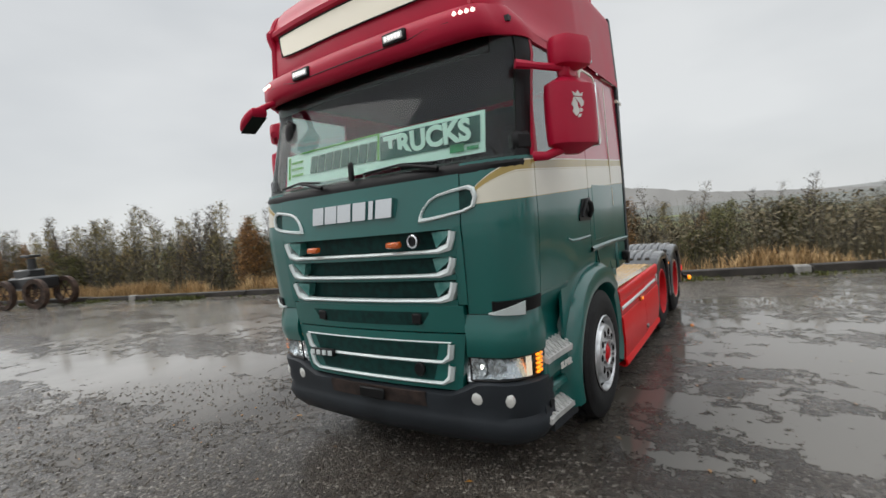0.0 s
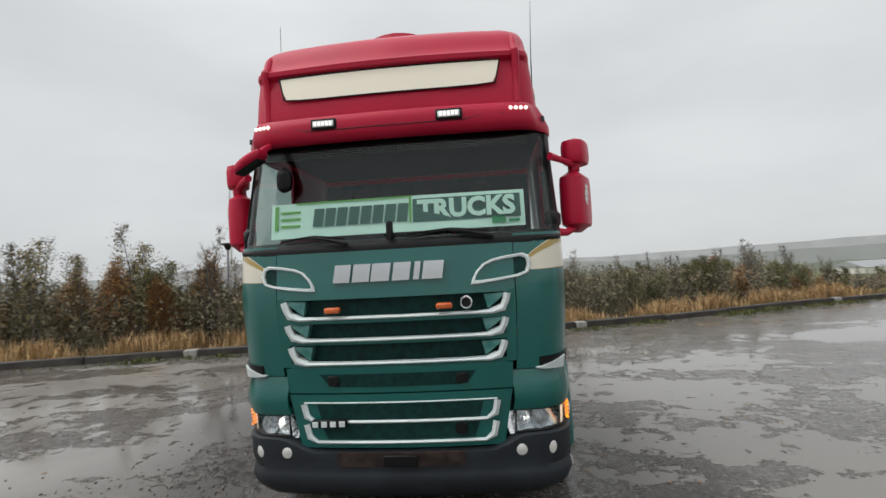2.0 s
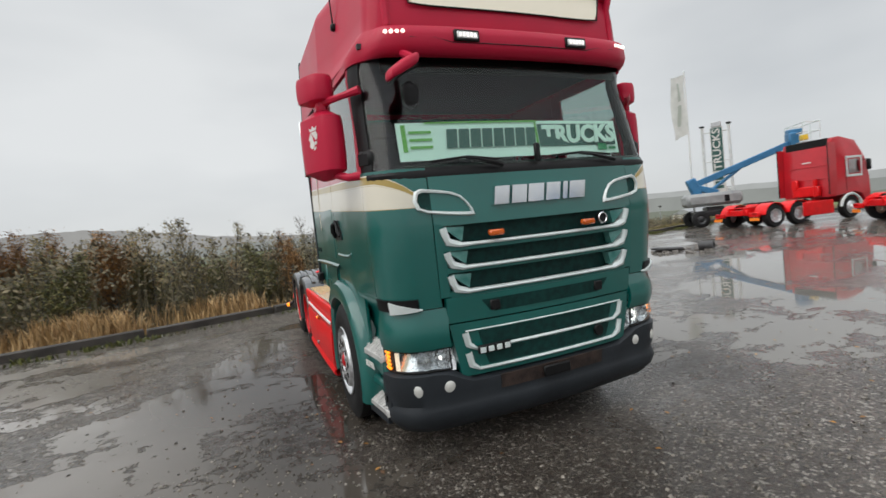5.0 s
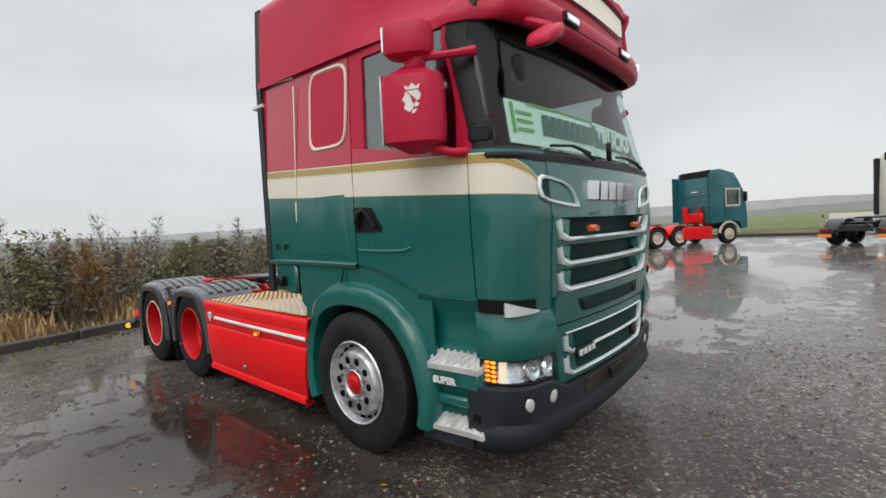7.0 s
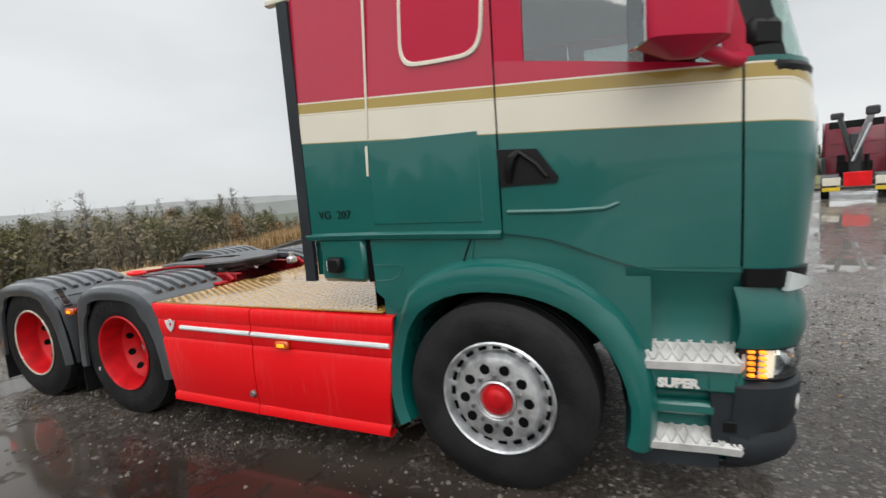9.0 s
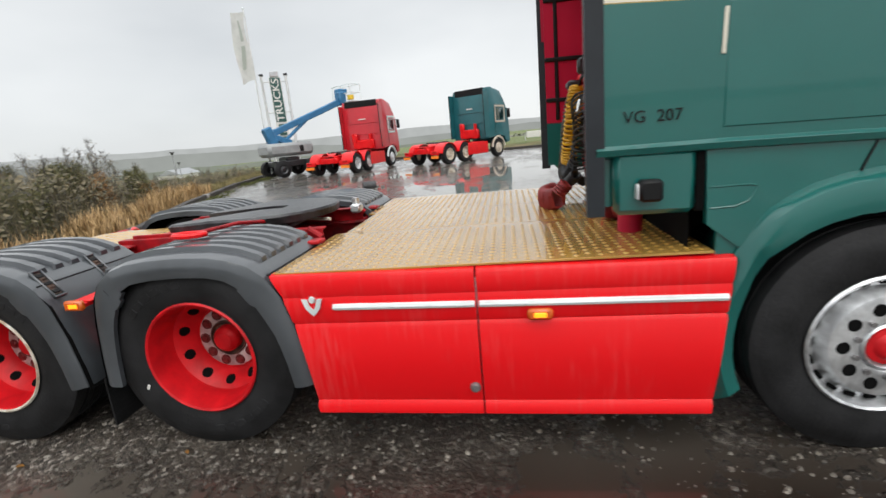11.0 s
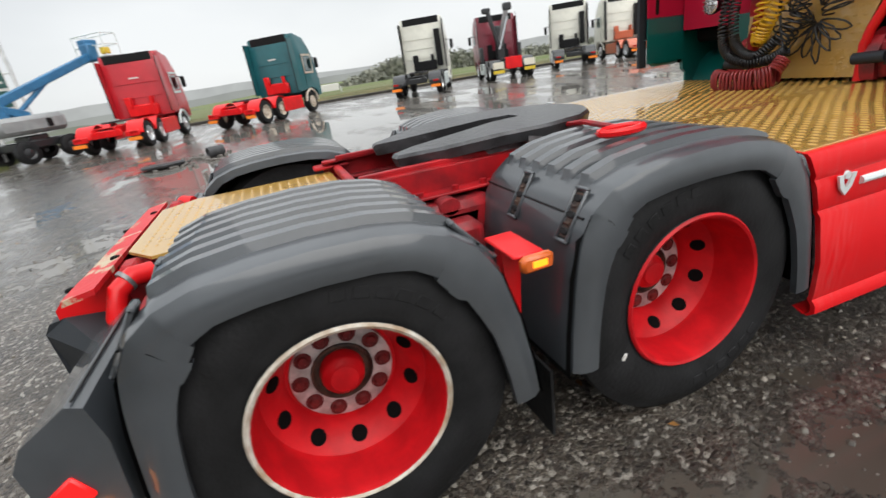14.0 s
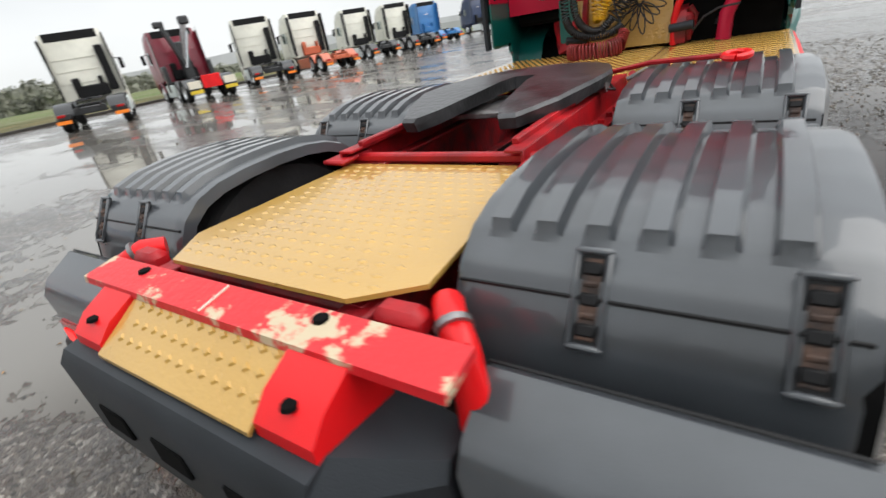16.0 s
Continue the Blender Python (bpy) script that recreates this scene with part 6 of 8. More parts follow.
# ---- behind the cab: fairings, hoses, deck ----
both("fairing_liner", lambda: Mesh().slab([[(1.165, y, z) for z in np.linspace(1.42, 3.40, 6)] for y in (2.05, 2.25, 2.42)], (-0.012, 0, 0)), red_paint, "red inner side of the cab fairing")
for z in (1.62, 1.95, 2.4, 2.9):
    both("liner_rib", lambda: Mesh().box((1.15, 2.24, z), (0.03, 0.36, 0.035), 0.008), black_trim)
both("liner_post", lambda: Mesh().box((1.15, 2.33, 2.3), (0.026, 0.03, 1.7), 0.008), black_trim)
both("fairing_low", lambda: Mesh().slab([[(1.165, y, z) for z in (1.07, 1.1, 1.43)] for y in (2.04, 2.1, 2.36, 2.42)], (-0.012, 0, 0)), green_paint, "green lower corner of the cab fairing")
part("cab_back_panel", Mesh().slab([[(x, 2.085, z) for z in (0.96, 1.15, 1.36)] for x in (0.28, 0.45, 0.62)], (0, -0.03, 0)), green_paint, truck, "green lower back panel of the cab")
# flat black sheet puts in the shade of the hollow behind the cab
part("cab_cavity", Mesh().slab([[(x, 2.068, z) for z in (0.90, 1.20, 1.43)] for x in (-1.14, -0.85, -0.40)], (0, -0.004, 0)), void_black, truck, "black sheet in place of shade under the cab's back")
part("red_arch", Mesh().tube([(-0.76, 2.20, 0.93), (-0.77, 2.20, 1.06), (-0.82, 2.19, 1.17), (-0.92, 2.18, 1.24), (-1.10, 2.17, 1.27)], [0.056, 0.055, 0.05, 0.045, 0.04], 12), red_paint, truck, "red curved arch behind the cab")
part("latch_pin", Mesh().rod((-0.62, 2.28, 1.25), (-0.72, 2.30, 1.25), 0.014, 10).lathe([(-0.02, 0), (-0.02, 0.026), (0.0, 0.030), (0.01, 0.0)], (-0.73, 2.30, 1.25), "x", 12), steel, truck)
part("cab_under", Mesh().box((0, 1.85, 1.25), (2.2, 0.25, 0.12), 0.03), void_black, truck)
def rear_part(name, me, material, parent, label=""):
    """Gear on the back wall of the cab, laid out about its own middle."""
    me.v = [(x - 0.09, y - 0.40, z - 0.07 * (z > 1.0)) for x, y, z in me.v]
    return part(name, me, material, parent, label)


for s in (-1, 1):
    m = Mesh()
    if s > 0:
        m.prism([(2.30, 0.94), (2.62, 0.94), (2.66, 1.25), (2.56, 1.55), (2.60, 2.0), (2.45, 2.25), (2.10, 2.25), (2.10, 1.7), (2.32, 1.45)], 0.44, 0.40, "x")
        m.box((0.47, 2.5, 1.45), (0.10, 0.16, 0.14), 0.02).rod((0.36, 2.52, 1.2), (0.56, 2.52, 1.2), 0.055, 14).rod((0.5, 2.45, 1.0), (0.5, 2.35, 1.75), 0.045, 12)
        m.box((0.62, 2.32, 1.55), (0.42, 0.10, 0.10), 0.02).tube([(0.45, 2.5, 1.0), (0.7, 2.45, 1.02), (0.78, 2.3, 1.2), (0.8, 2.2, 1.6)], 0.06, 8)
    else:
        m.prism([(2.46, 0.94), (2.66, 0.94), (2.68, 1.08), (2.62, 1.20), (2.52, 1.24)], -0.40, -0.32, "x").box((-0.40, 2.58, 1.10), (0.10, 0.12, 0.16), 0.02).tube([(-0.42, 2.62, 1.22), (-0.46, 2.60, 1.16), (-0.44, 2.56, 1.05)], 0.022, 8)
    rear_part("cab_bracket", m, worn_red if s > 0 else chassis_red, truck, "red cab rear suspension bracket")
    rear_part("cab_damper", Mesh().rod((s * 0.62, 2.42, 0.98), (s * 0.60, 2.38, 1.24), 0.06, 14).rod((s * 0.60, 2.38, 1.24), (s * 0.59, 2.36, 1.5), 0.030, 10), black_trim, truck, "black cab damper")
    rear_part("cab_buffer", Mesh().rod((s * 0.34 + 0.06, 2.66, 1.08), (s * 0.52 + 0.06, 2.68, 1.09), 0.034, 12), bumper_grey, truck)
rear_part("air_tank", Mesh().box((-0.72, 2.62, 1.52), (0.30, 0.16, 0.085), 0.025).box((-0.80, 2.62, 1.43), (0.18, 0.14, 0.09), 0.02).tube([(-0.86, 2.62, 1.44), (-0.98, 2.66, 1.44), (-1.04, 2.70, 1.42)], [0.05, 0.05, 0.045], 10), black_trim, truck, "black air intake box behind the cab")


def behind(points):
    """Places on the back of the cab, where the sprung cab stands a little higher and further forward than drawn."""
    return [(x, y + 0.052, z - 0.056 * min(1.0, max(0.0, (z - 0.93) / 0.12))) for x, y, z in points]


rail = part("hose_rail", Mesh().tube(behind([(-0.40, 2.19, 0.935), (-0.40, 2.19, 1.14), (-0.425, 2.19, 1.23), (-0.53, 2.19, 1.46), (-0.56, 2.19, 1.55), (-0.555, 2.19, 1.69), (-0.53, 2.19, 1.745), (-0.47, 2.19, 1.772), (-0.25, 2.19, 1.775), (0.10, 2.19, 1.775), (0.42, 2.19, 1.775), (0.46, 2.19, 1.74), (0.47, 2.19, 1.60)]), 0.027, 10), signal_red, truck, "red bent tube frame for the air hoses")
part("lower_bar", Mesh().tube(behind([(-0.24, 2.20, 1.775), (-0.245, 2.20, 1.71), (-0.20, 2.20, 1.675), (0.15, 2.20, 1.665), (0.44, 2.20, 1.66)]), 0.024, 10), signal_red, rail)
for (x, y, z), size, m in (((-0.45, 2.225, 1.69), (0.10, 0.09, 0.10), hose_black), ((-0.385, 2.245, 1.685), (0.03, 0.07, 0.085), coupling_blue), ((0.44, 2.24, 1.735), (0.17, 0.09, 0.055), hose_black), ((0.38, 2.25, 1.635), (0.12, 0.08, 0.05), hose_black), ((0.17, 2.22, 1.83), (0.07, 0.06, 0.10), hose_black), ((-0.15, 2.22, 1.815), (0.18, 0.06, 0.03), dash_grey), ((-0.14, 2.22, 1.87), (0.06, 0.05, 0.09), dash_grey), ((0.02, 2.24, 1.62), (0.09, 0.08, 0.06), hose_black), ((-0.10, 2.245, 1.61), (0.08, 0.07, 0.05), hose_black)):
    part("air_coupling", Mesh().box(behind([(x, y, z)])[0], size, 0.014), m, rail)
part("coupling_plug", Mesh().rod(*behind([(-0.20, 2.25, 1.60), (-0.47, 2.26, 1.625)]), 0.03, 12), hose_black, rail)
part("coupling_plug", Mesh().rod(*behind([(-0.20, 2.29, 1.60), (-0.235, 2.31, 1.53)]), 0.010, 8), alloy, rail)
wl_ = rear_part("work_lamp", Mesh().lathe([(-0.05, 0.03), (-0.04, 0.05), (0.0, 0.066), (0.03, 0.066)], (0.80, 2.60, 1.52), "y", 20), black_trim, truck, "round work lamp with a wire guard")
rear_part("lens", Mesh().lathe([(0.030, 0.060), (0.038, 0.04), (0.042, 0.0)], (0.80, 2.60, 1.52), "y", 20), reflector, wl_)
for k in (-0.03, 0.0, 0.03):
    rear_part("wire_guard", Mesh().rod((0.80 + k, 2.648, 1.46), (0.80 + k, 2.648, 1.58), 0.003, 5), steel, wl_)
    rear_part("wire_guard", Mesh().rod((0.74, 2.648, 1.52 + k), (0.86, 2.648, 1.52 + k), 0.003, 5), steel, wl_)


def coil(path, r, wire, turns):
    """A coiled hose: a thin tube wound round a curved line."""
    path = [Vector(p) for p in path]
    n = turns * 12
    pts, u = [], None
    for i in range(n + 1):
        t = i / n * (len(path) - 1)
        k = min(int(t), len(path) - 2)
        f = t - k
        p0, p1, p2, p3 = path[max(k - 1, 0)], path[k], path[k + 1], path[min(k + 2, len(path) - 1)]
        c = 0.5 * ((2 * p1) + (p2 - p0) * f + (2 * p0 - 5 * p1 + 4 * p2 - p3) * f * f + (3 * p1 - p0 - 3 * p2 + p3) * f ** 3)
        d = (p2 - p1).normalized()
        u = d.orthogonal().normalized() if u is None else (u - d * u.dot(d)).normalized()
        w = d.cross(u)
        a = 2 * math.pi * turns * i / n
        pts.append(c + (u * math.cos(a) + w * math.sin(a)) * r)
    return Mesh().tube(pts, wire, 6)


def hose(path, r, wire, turns, material, label):
    return part("coiled_hose", coil(behind(path), r, wire, turns), material, truck, label)


hose([(-0.02, 2.28, 1.68), (-0.04, 2.30, 1.60), (0.05, 2.31, 1.45), (0.13, 2.32, 1.30), (0.16, 2.32, 1.22), (0.19, 2.30, 1.26), (0.19, 2.28, 1.45), (0.16, 2.26, 1.62)], 0.040, 0.0075, 38, hose_yellow, "yellow coiled air hose")
hose([(0.44, 2.26, 1.63), (0.47, 2.29, 1.46), (0.46, 2.31, 1.26), (0.38, 2.33, 1.14), (0.24, 2.33, 1.09), (0.08, 2.32, 1.10), (-0.02, 2.30, 1.15)], 0.030, 0.0075, 46, hose_black, "black coiled cable hanging in a bow")
hose([(0.38, 2.26, 1.60), (0.39, 2.30, 1.44), (0.36, 2.32, 1.26), (0.28, 2.33, 1.16), (0.16, 2.33, 1.13), (0.06, 2.30, 1.22)], 0.028, 0.0075, 40, hose_black, "black coiled cable hanging in a bow")
hose([(0.40, 2.40, 0.985), (0.30, 2.46, 0.975), (0.16, 2.47, 0.975), (0.05, 2.45, 0.985), (-0.03, 2.41, 1.03), (-0.05, 2.36, 1.10)], 0.040, 0.0085, 24, hose_red, "dark red coiled air hose resting on the deck")
hose([(-0.07, 2.25, 1.60), (-0.16, 2.26, 1.53), (-0.24, 2.26, 1.44), (-0.27, 2.26, 1.35)], 0.072, 0.006, 9, hose_black, "thin black cable in loose coils")
hose([(-0.02, 2.25, 1.44), (-0.05, 2.26, 1.36), (0.0, 2.27, 1.27), (0.06, 2.27, 1.20)], 0.055, 0.006, 9, hose_black, "thin black cable in loose coils")
loops = random.Random(8)
for i in range(10):
    a = radians(-165 + i * 23)
    far = 0.085 + 0.05 * loops.random()
    loop = []
    for j in range(13):
        t = 2 * math.pi * j / 12
        rr, ww = far * (1 - math.cos(t)) + 0.02, 0.028 * math.sin(t)
        loop.append((-0.14 + rr * math.cos(a) - ww * math.sin(a), 2.22 + 0.05 * loops.random() * (j not in (0, 12)) * 0.4 + 0.02 * math.sin(2 * a), 1.30 + rr * math.sin(a) * 0.9 + ww * math.cos(a)))
    part("cable_loop", Mesh().tube(behind(loop), 0.006, 5), hose_black, truck, "black cable loop of a rosette" if i == 0 else "")
for path in ([(0.42, 2.24, 1.72), (0.50, 2.27, 1.66), (0.50, 2.27, 1.50), (0.47, 2.29, 1.42)], [(0.15, 2.22, 1.78), (0.14, 2.25, 1.70), (0.03, 2.28, 1.62)], [(-0.15, 2.22, 1.80), (-0.10, 2.27, 1.72), (0.04, 2.28, 1.63), (0.10, 2.28, 1.52), (0.06, 2.28, 1.40)], [(-0.55, 2.24, 1.02), (-0.62, 2.27, 1.12), (-0.72, 2.27, 1.17), (-0.86, 2.27, 1.18)], [(0.02, 2.26, 1.58), (0.07, 2.29, 1.42), (0.03, 2.30, 1.25), (-0.02, 2.32, 1.12)]):
    part("air_line", Mesh().tube(behind(path), 0.008, 6), hose_black, truck)


# checker plates: five-bar diamonds as low raised lozenges
def checker(m, x0, x1, y0, y1, z, inside=lambda x, y: True, step=0.056, up=None, h=0.0032):
    dy = step * 0.86
    nx, ny = int((x1 - x0) / step), int((y1 - y0) / dy)
    for j in range(ny):
        for i in range(nx - j % 2):
            cx, cy = x0 + (i + 0.5 + 0.5 * (j % 2)) * step, y0 + (j + 0.5) * dy
            if not inside(cx, cy):
                continue
            a, b = 0.36 * step, 0.22 * step
            pts = [(cx - a, cy), (cx, cy - b), (cx + a, cy), (cx, cy + b)]
            low = [up(x, y, 0) if up else (x, y, z) for x, y in pts]
            hi = [up(lerp(x, cx, 0.45), lerp(y, cy, 0.45), h) if up else (lerp(x, cx, 0.45), lerp(y, cy, 0.45), z + h) for x, y in pts]
            m.add(low + hi, [(4, 5, 6, 7), (0, 1, 5, 4), (1, 2, 6, 5), (2, 3, 7, 6), (3, 0, 4, 7)])
    return m


wall = Mesh().slab([[(lerp(-0.29 - 0.10 * min(1, max(0, (z - 1.30) / 0.3)), 0.50, u), 2.60 - 0.05 * (z - 0.95), z) for z in (0.95, 1.2, 1.30, 1.42, 1.60, 1.75)] for u in (0, 0.25, 0.5, 0.75, 1)], (0, -0.02, 0))
checker(wall, -0.42, 0.49, 0.96, 1.74, 0, lambda x, z: x > -0.27 - 0.10 * min(1, max(0, (z - 1.30) / 0.3)), up=lambda x, y, h: (x, 2.60 - 0.05 * (y - 0.95) + h, y), h=0.0022)
rear_part("rear_tread_wall", wall, tread, truck, "upright golden tread plate behind the cab")
DECK_Z = 0.925
for x0, x1, nm in ((-1.215, -0.36, "outer"), (-0.352, 0.352, "mid"), (0.36, 1.215, "outer")):
    m = Mesh()
    y0 = 1.99
    y1 = 3.86 if nm == "outer" else 3.80
    m.box(((x0 + x1) / 2, (y0 + y1) / 2, DECK_Z - 0.006), (x1 - x0, y1 - y0, 0.012), 0.002, k=1)
    checker(m, x0 + 0.01, x1 - 0.01, y0 + 0.01, y1 - 0.01, DECK_Z)
    part("deck_plate", m, [tread, tread_low], truck, "golden checker deck plate behind the cab", fix=False)
m = Mesh()
poly = [(-0.44, 5.24), (0.40, 5.24), (0.42, 5.95), (0.30, 6.12), (-0.38, 6.12), (-0.52, 6.00)]
m.prism(poly, 0.905, 0.917, "z")
checker(m, -0.44, 0.40, 5.26, 6.08, 0.917, lambda x, y: abs(x + 0.03) < 0.40, h=0.0036)
part("rear_deck_plate", m, tread, truck, "golden checker plate over the rear frame", fix=False)

# chassis
for s in (-1, 1):
    m = Mesh().box((s * 0.41, 4.05, 0.74), (0.02, 4.4, 0.27), 0.004).box((s * 0.375, 4.05, 0.87), (0.08, 4.4, 0.014), 0.003).box((s * 0.375, 4.05, 0.61), (0.08, 4.4, 0.014), 0.003)
    for i in range(26):
        m.rod((s * 0.415, 2.75 + i * 0.13, 0.70 + 0.1 * (i % 2)), (s * 0.437, 2.75 + i * 0.13, 0.70 + 0.1 * (i % 2)), 0.014, 6)
    part("frame_rail", m, chassis_red, truck, "red chassis rail with bolts")
    m = Mesh().box((s * 0.415, 4.6, 0.925), (0.012, 1.35, 0.11), 0.003).box((s * 0.385, 4.6, 0.975), (0.07, 1.35, 0.012), 0.003).box((s * 0.46, 4.6, 0.875), (0.09, 1.35, 0.012), 0.003).box((s * 0.36, 4.75, 0.99), (0.03, 0.9, 0.025), 0.004)
    for i in range(10):
        m.rod((s * 0.47, 4.0 + i * 0.13, 0.88), (s * 0.47, 4.0 + i * 0.13, 0.90), 0.016, 6)
    part("subframe_rail", m, worn_red, truck, "red fifth wheel sub-frame rail")
    part("spring_bracket", Mesh().box((s * 0.50, 4.97, 0.68), (0.16, 0.40, 0.34), 0.03).rod((s * 0.44, 4.97, 0.84), (s * 0.58, 4.97, 0.84), 0.035, 12).box((s * 0.62, 4.95, 0.62), (0.14, 0.14, 0.34), 0.03).prism([(4.86, 0.80), (5.06, 0.80), (4.99, 0.5), (4.93, 0.5)], s * 0.42, s * 0.58, "x"), chassis_red, truck, "red spring hanger between the axles")
    part("air_bellow", Mesh().lathe([(0, 0.12), (0.04, 0.15), (0.08, 0.13), (0.12, 0.15), (0.17, 0.13), (0.2, 0.10)], (s * 0.62, 4.55, 0.62), "z", 18), hose_black, truck)
for y in (2.9, 3.7, 5.2, 6.05):
    part("cross_member", Mesh().box((0, y, 0.80), (0.80, 0.09, 0.16), 0.012), chassis_red, truck)
part("rear_cross_bar", Mesh().box((-0.02, 5.205, 0.935), (0.98, 0.04, 0.035), 0.008).box((0.42, 5.24, 0.945), (0.12, 0.18, 0.02), 0.008).box((-0.49, 5.25, 0.945), (0.12, 0.20, 0.02), 0.008), worn_red, truck, "red cross bar in front of the rear plate")
rc = random.Random(9)
for i in range(26):
    y = rc.uniform(3.95, 5.15)
    s_ = rc.choice((-1, 1))
    x = s_ * rc.uniform(0.44, 0.56)
    z = rc.uniform(0.62, 0.84)
    if i % 3 == 0:
        part("valve_block", Mesh().box((x, y, z), (0.07, rc.uniform(0.06, 0.12), rc.uniform(0.05, 0.09)), 0.012).rod((x + s_ * 0.03, y, z), (x + s_ * 0.06, y, z), 0.018, 8), worn_red, truck, "red painted valve block on the frame" if i == 0 else "")
    elif i % 3 == 1:
        part("brake_pipe", Mesh().tube([(x, y - 0.3, z), (x + s_ * 0.02, y - 0.1, z + 0.03), (x, y + 0.1, z - 0.02), (x + s_ * 0.03, y + 0.25, z - 0.10)], 0.010, 5), worn_red if i % 2 else hose_black, truck)
    else:
        part("frame_bolt", Mesh().rod((x - s_ * 0.03, y, z), (x + s_ * 0.02, y, z), 0.022, 8), worn_red, truck)
# black plate added between the rails in place of shade
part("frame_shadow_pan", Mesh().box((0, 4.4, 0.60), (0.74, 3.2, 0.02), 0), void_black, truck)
part("gearbox", Mesh().box((0, 3.2, 0.72), (0.5, 1.3, 0.3), 0.06).rod((0, 3.8, 0.68), (0, 5.5, 0.6), 0.07, 12), chassis_red, truck)
for y in (4.33, 5.60):
    part("axle", Mesh().rod((-0.95, y, 0.50), (0.95, y, 0.50), 0.09, 14).lathe([(-0.2, 0.05), (-0.15, 0.2), (0, 0.25), (0.15, 0.2), (0.2, 0.05)], (0, y, 0.5), "y", 16), chassis_red, truck)


# fifth wheel
def fifth_wheel():
    m = Mesh()
    half = [(0.06, 4.36), (0.075, 4.52), (0.15, 4.97), (0.20, 5.05), (0.27, 5.045), (0.37, 4.90), (0.45, 4.66), (0.46, 4.44), (0.40, 4.22), (0.29, 4.09), (0.15, 4.015)]
    poly = half + [(0.0, 3.99)] + [(-x, y) for x, y in half[::-1]]
    zz = lambda y: 1.080 - max(0, y - 4.70) * 0.11
    n = len(poly)
    top = [(x, y, zz(y)) for x, y in poly]
    rim = [(x * 1.02, lerp(4.5, y, 1.02), zz(y) - 0.015) for x, y in poly]
    bot = [(x, y, zz(y) - 0.06) for x, y in poly]
    m.grid([top, rim, bot], close_v=True)
    # two wings and the bridge in front of the throat
    quads = [(0, 1, 6, 7), (1, 2, 5, 6), (2, 3, 4, 5), (0, 7, 8, 9), (0, 9, 10, 11)]
    quads += [tuple(n - 1 - i for i in q[::-1]) for q in quads] + [(0, 11, n - 1)]
    m.add(top, quads)
    m.add(bot, [q[::-1] for q in quads])
    return m


part("fifth_wheel", fifth_wheel(), grease, truck, "black greased fifth wheel plate with a rear throat", sharp=30)
m = Mesh()
for s in (-1, 1):
    m.prism([(4.25, 1.05), (4.75, 1.05), (4.68, 0.95), (4.32, 0.95)], s * 0.38, s * 0.30, "x").rod((s * 0.46, 4.5, 1.03), (s * 0.28, 4.5, 1.03), 0.04, 12)
m.box((0, 4.5, 0.96), (0.8, 0.45, 0.03), 0.006).box((0, 4.25, 1.02), (0.5, 0.10, 0.06), 0.01).tube([(-0.46, 4.12, 0.98), (-0.55, 4.10, 1.02), (-0.62, 4.12, 0.99)], 0.012, 6)
part("fifth_wheel_mount", m, steel, truck, "worn steel fifth wheel pedestal")
part("release_handle", Mesh().tube([(-0.955 + 0.045 * math.sin(a), 4.44 + 0.088 * math.cos(a), 1.088) for a in np.linspace(0, 6.2832, 17)], 0.015, 7), signal_red, truck, "red loop handle of the fifth wheel release")
part("release_rod", Mesh().tube([(-0.40, 4.30, 1.045), (-0.62, 4.36, 1.082), (-0.91, 4.42, 1.088)], 0.012, 7), worn_red, truck)
part("slider_valve", Mesh().box((0.30, 3.93, 0.99), (0.10, 0.08, 0.07), 0.015).rod((0.30, 3.93, 1.0), (0.30, 3.93, 1.07), 0.028, 10), alloy, truck, "pale valve block in front of the fifth wheel")
part("slider_lever", Mesh().tube([(-0.02, 4.24, 0.985), (-0.06, 4.12, 0.985), (-0.11, 3.99, 0.985)], 0.012, 6), cream_paint, truck)
part("loose_cable", Mesh().tube([(-0.38, 4.25, 1.02), (-0.48, 4.45, 0.99), (-0.42, 4.60, 1.03), (-0.30, 4.64, 1.05)], 0.006, 5), hose_black, truck)
for s in (-1, 1):
    part("deck_bracket", Mesh().box((s * 0.62, 3.90, 0.94), (0.10, 0.10, 0.02), 0.004).box((s * 0.59, 3.93, 0.90), (0.03, 0.06, 0.10), 0.004), worn_red, truck)
    part("frame_stud", Mesh().rod((s * 0.46, 3.92, 0.93), (s * 0.46, 4.0, 0.99), 0.02, 8), worn_red, truck)


# side skirts
def skirt(y0, y1, front, rear):
    """Profile rows from the deck edge down to the lip."""
    prof = [(1.20, 0.0), (1.235, -0.004), (1.245, -0.02), (1.248, -0.09), (1.240, -0.112), (1.248, -0.135), (1.250, -0.225), (1.242, -0.240), (1.255, -0.262), (1.262, -0.46), (1.250, -0.625), (1.245, -0.640), (1.262, -0.665), (1.262, -0.70), (1.235, -0.72), (1.19, -0.70)]
    rows = []
    for i in range(9):
        t = i / 8
        row = []
        for x, d in prof:
            u = -d / 0.72
            ya = y0 + (0.072 * u if front else 0)
            yb = table([(0.20, 3.720), (0.36, 3.725), (0.49, 3.741), (0.66, 3.772), (0.835, 3.824), (0.925, 3.872)], 0.921 + d)[0] if rear else y1
            y = lerp(ya, yb, t)
            row.append((x, y, lerp(0.902, 0.921, (y - 1.92) / 1.95) + d))
        rows.append(row)
    return Mesh().slab(rows, (-0.02, 0, 0))


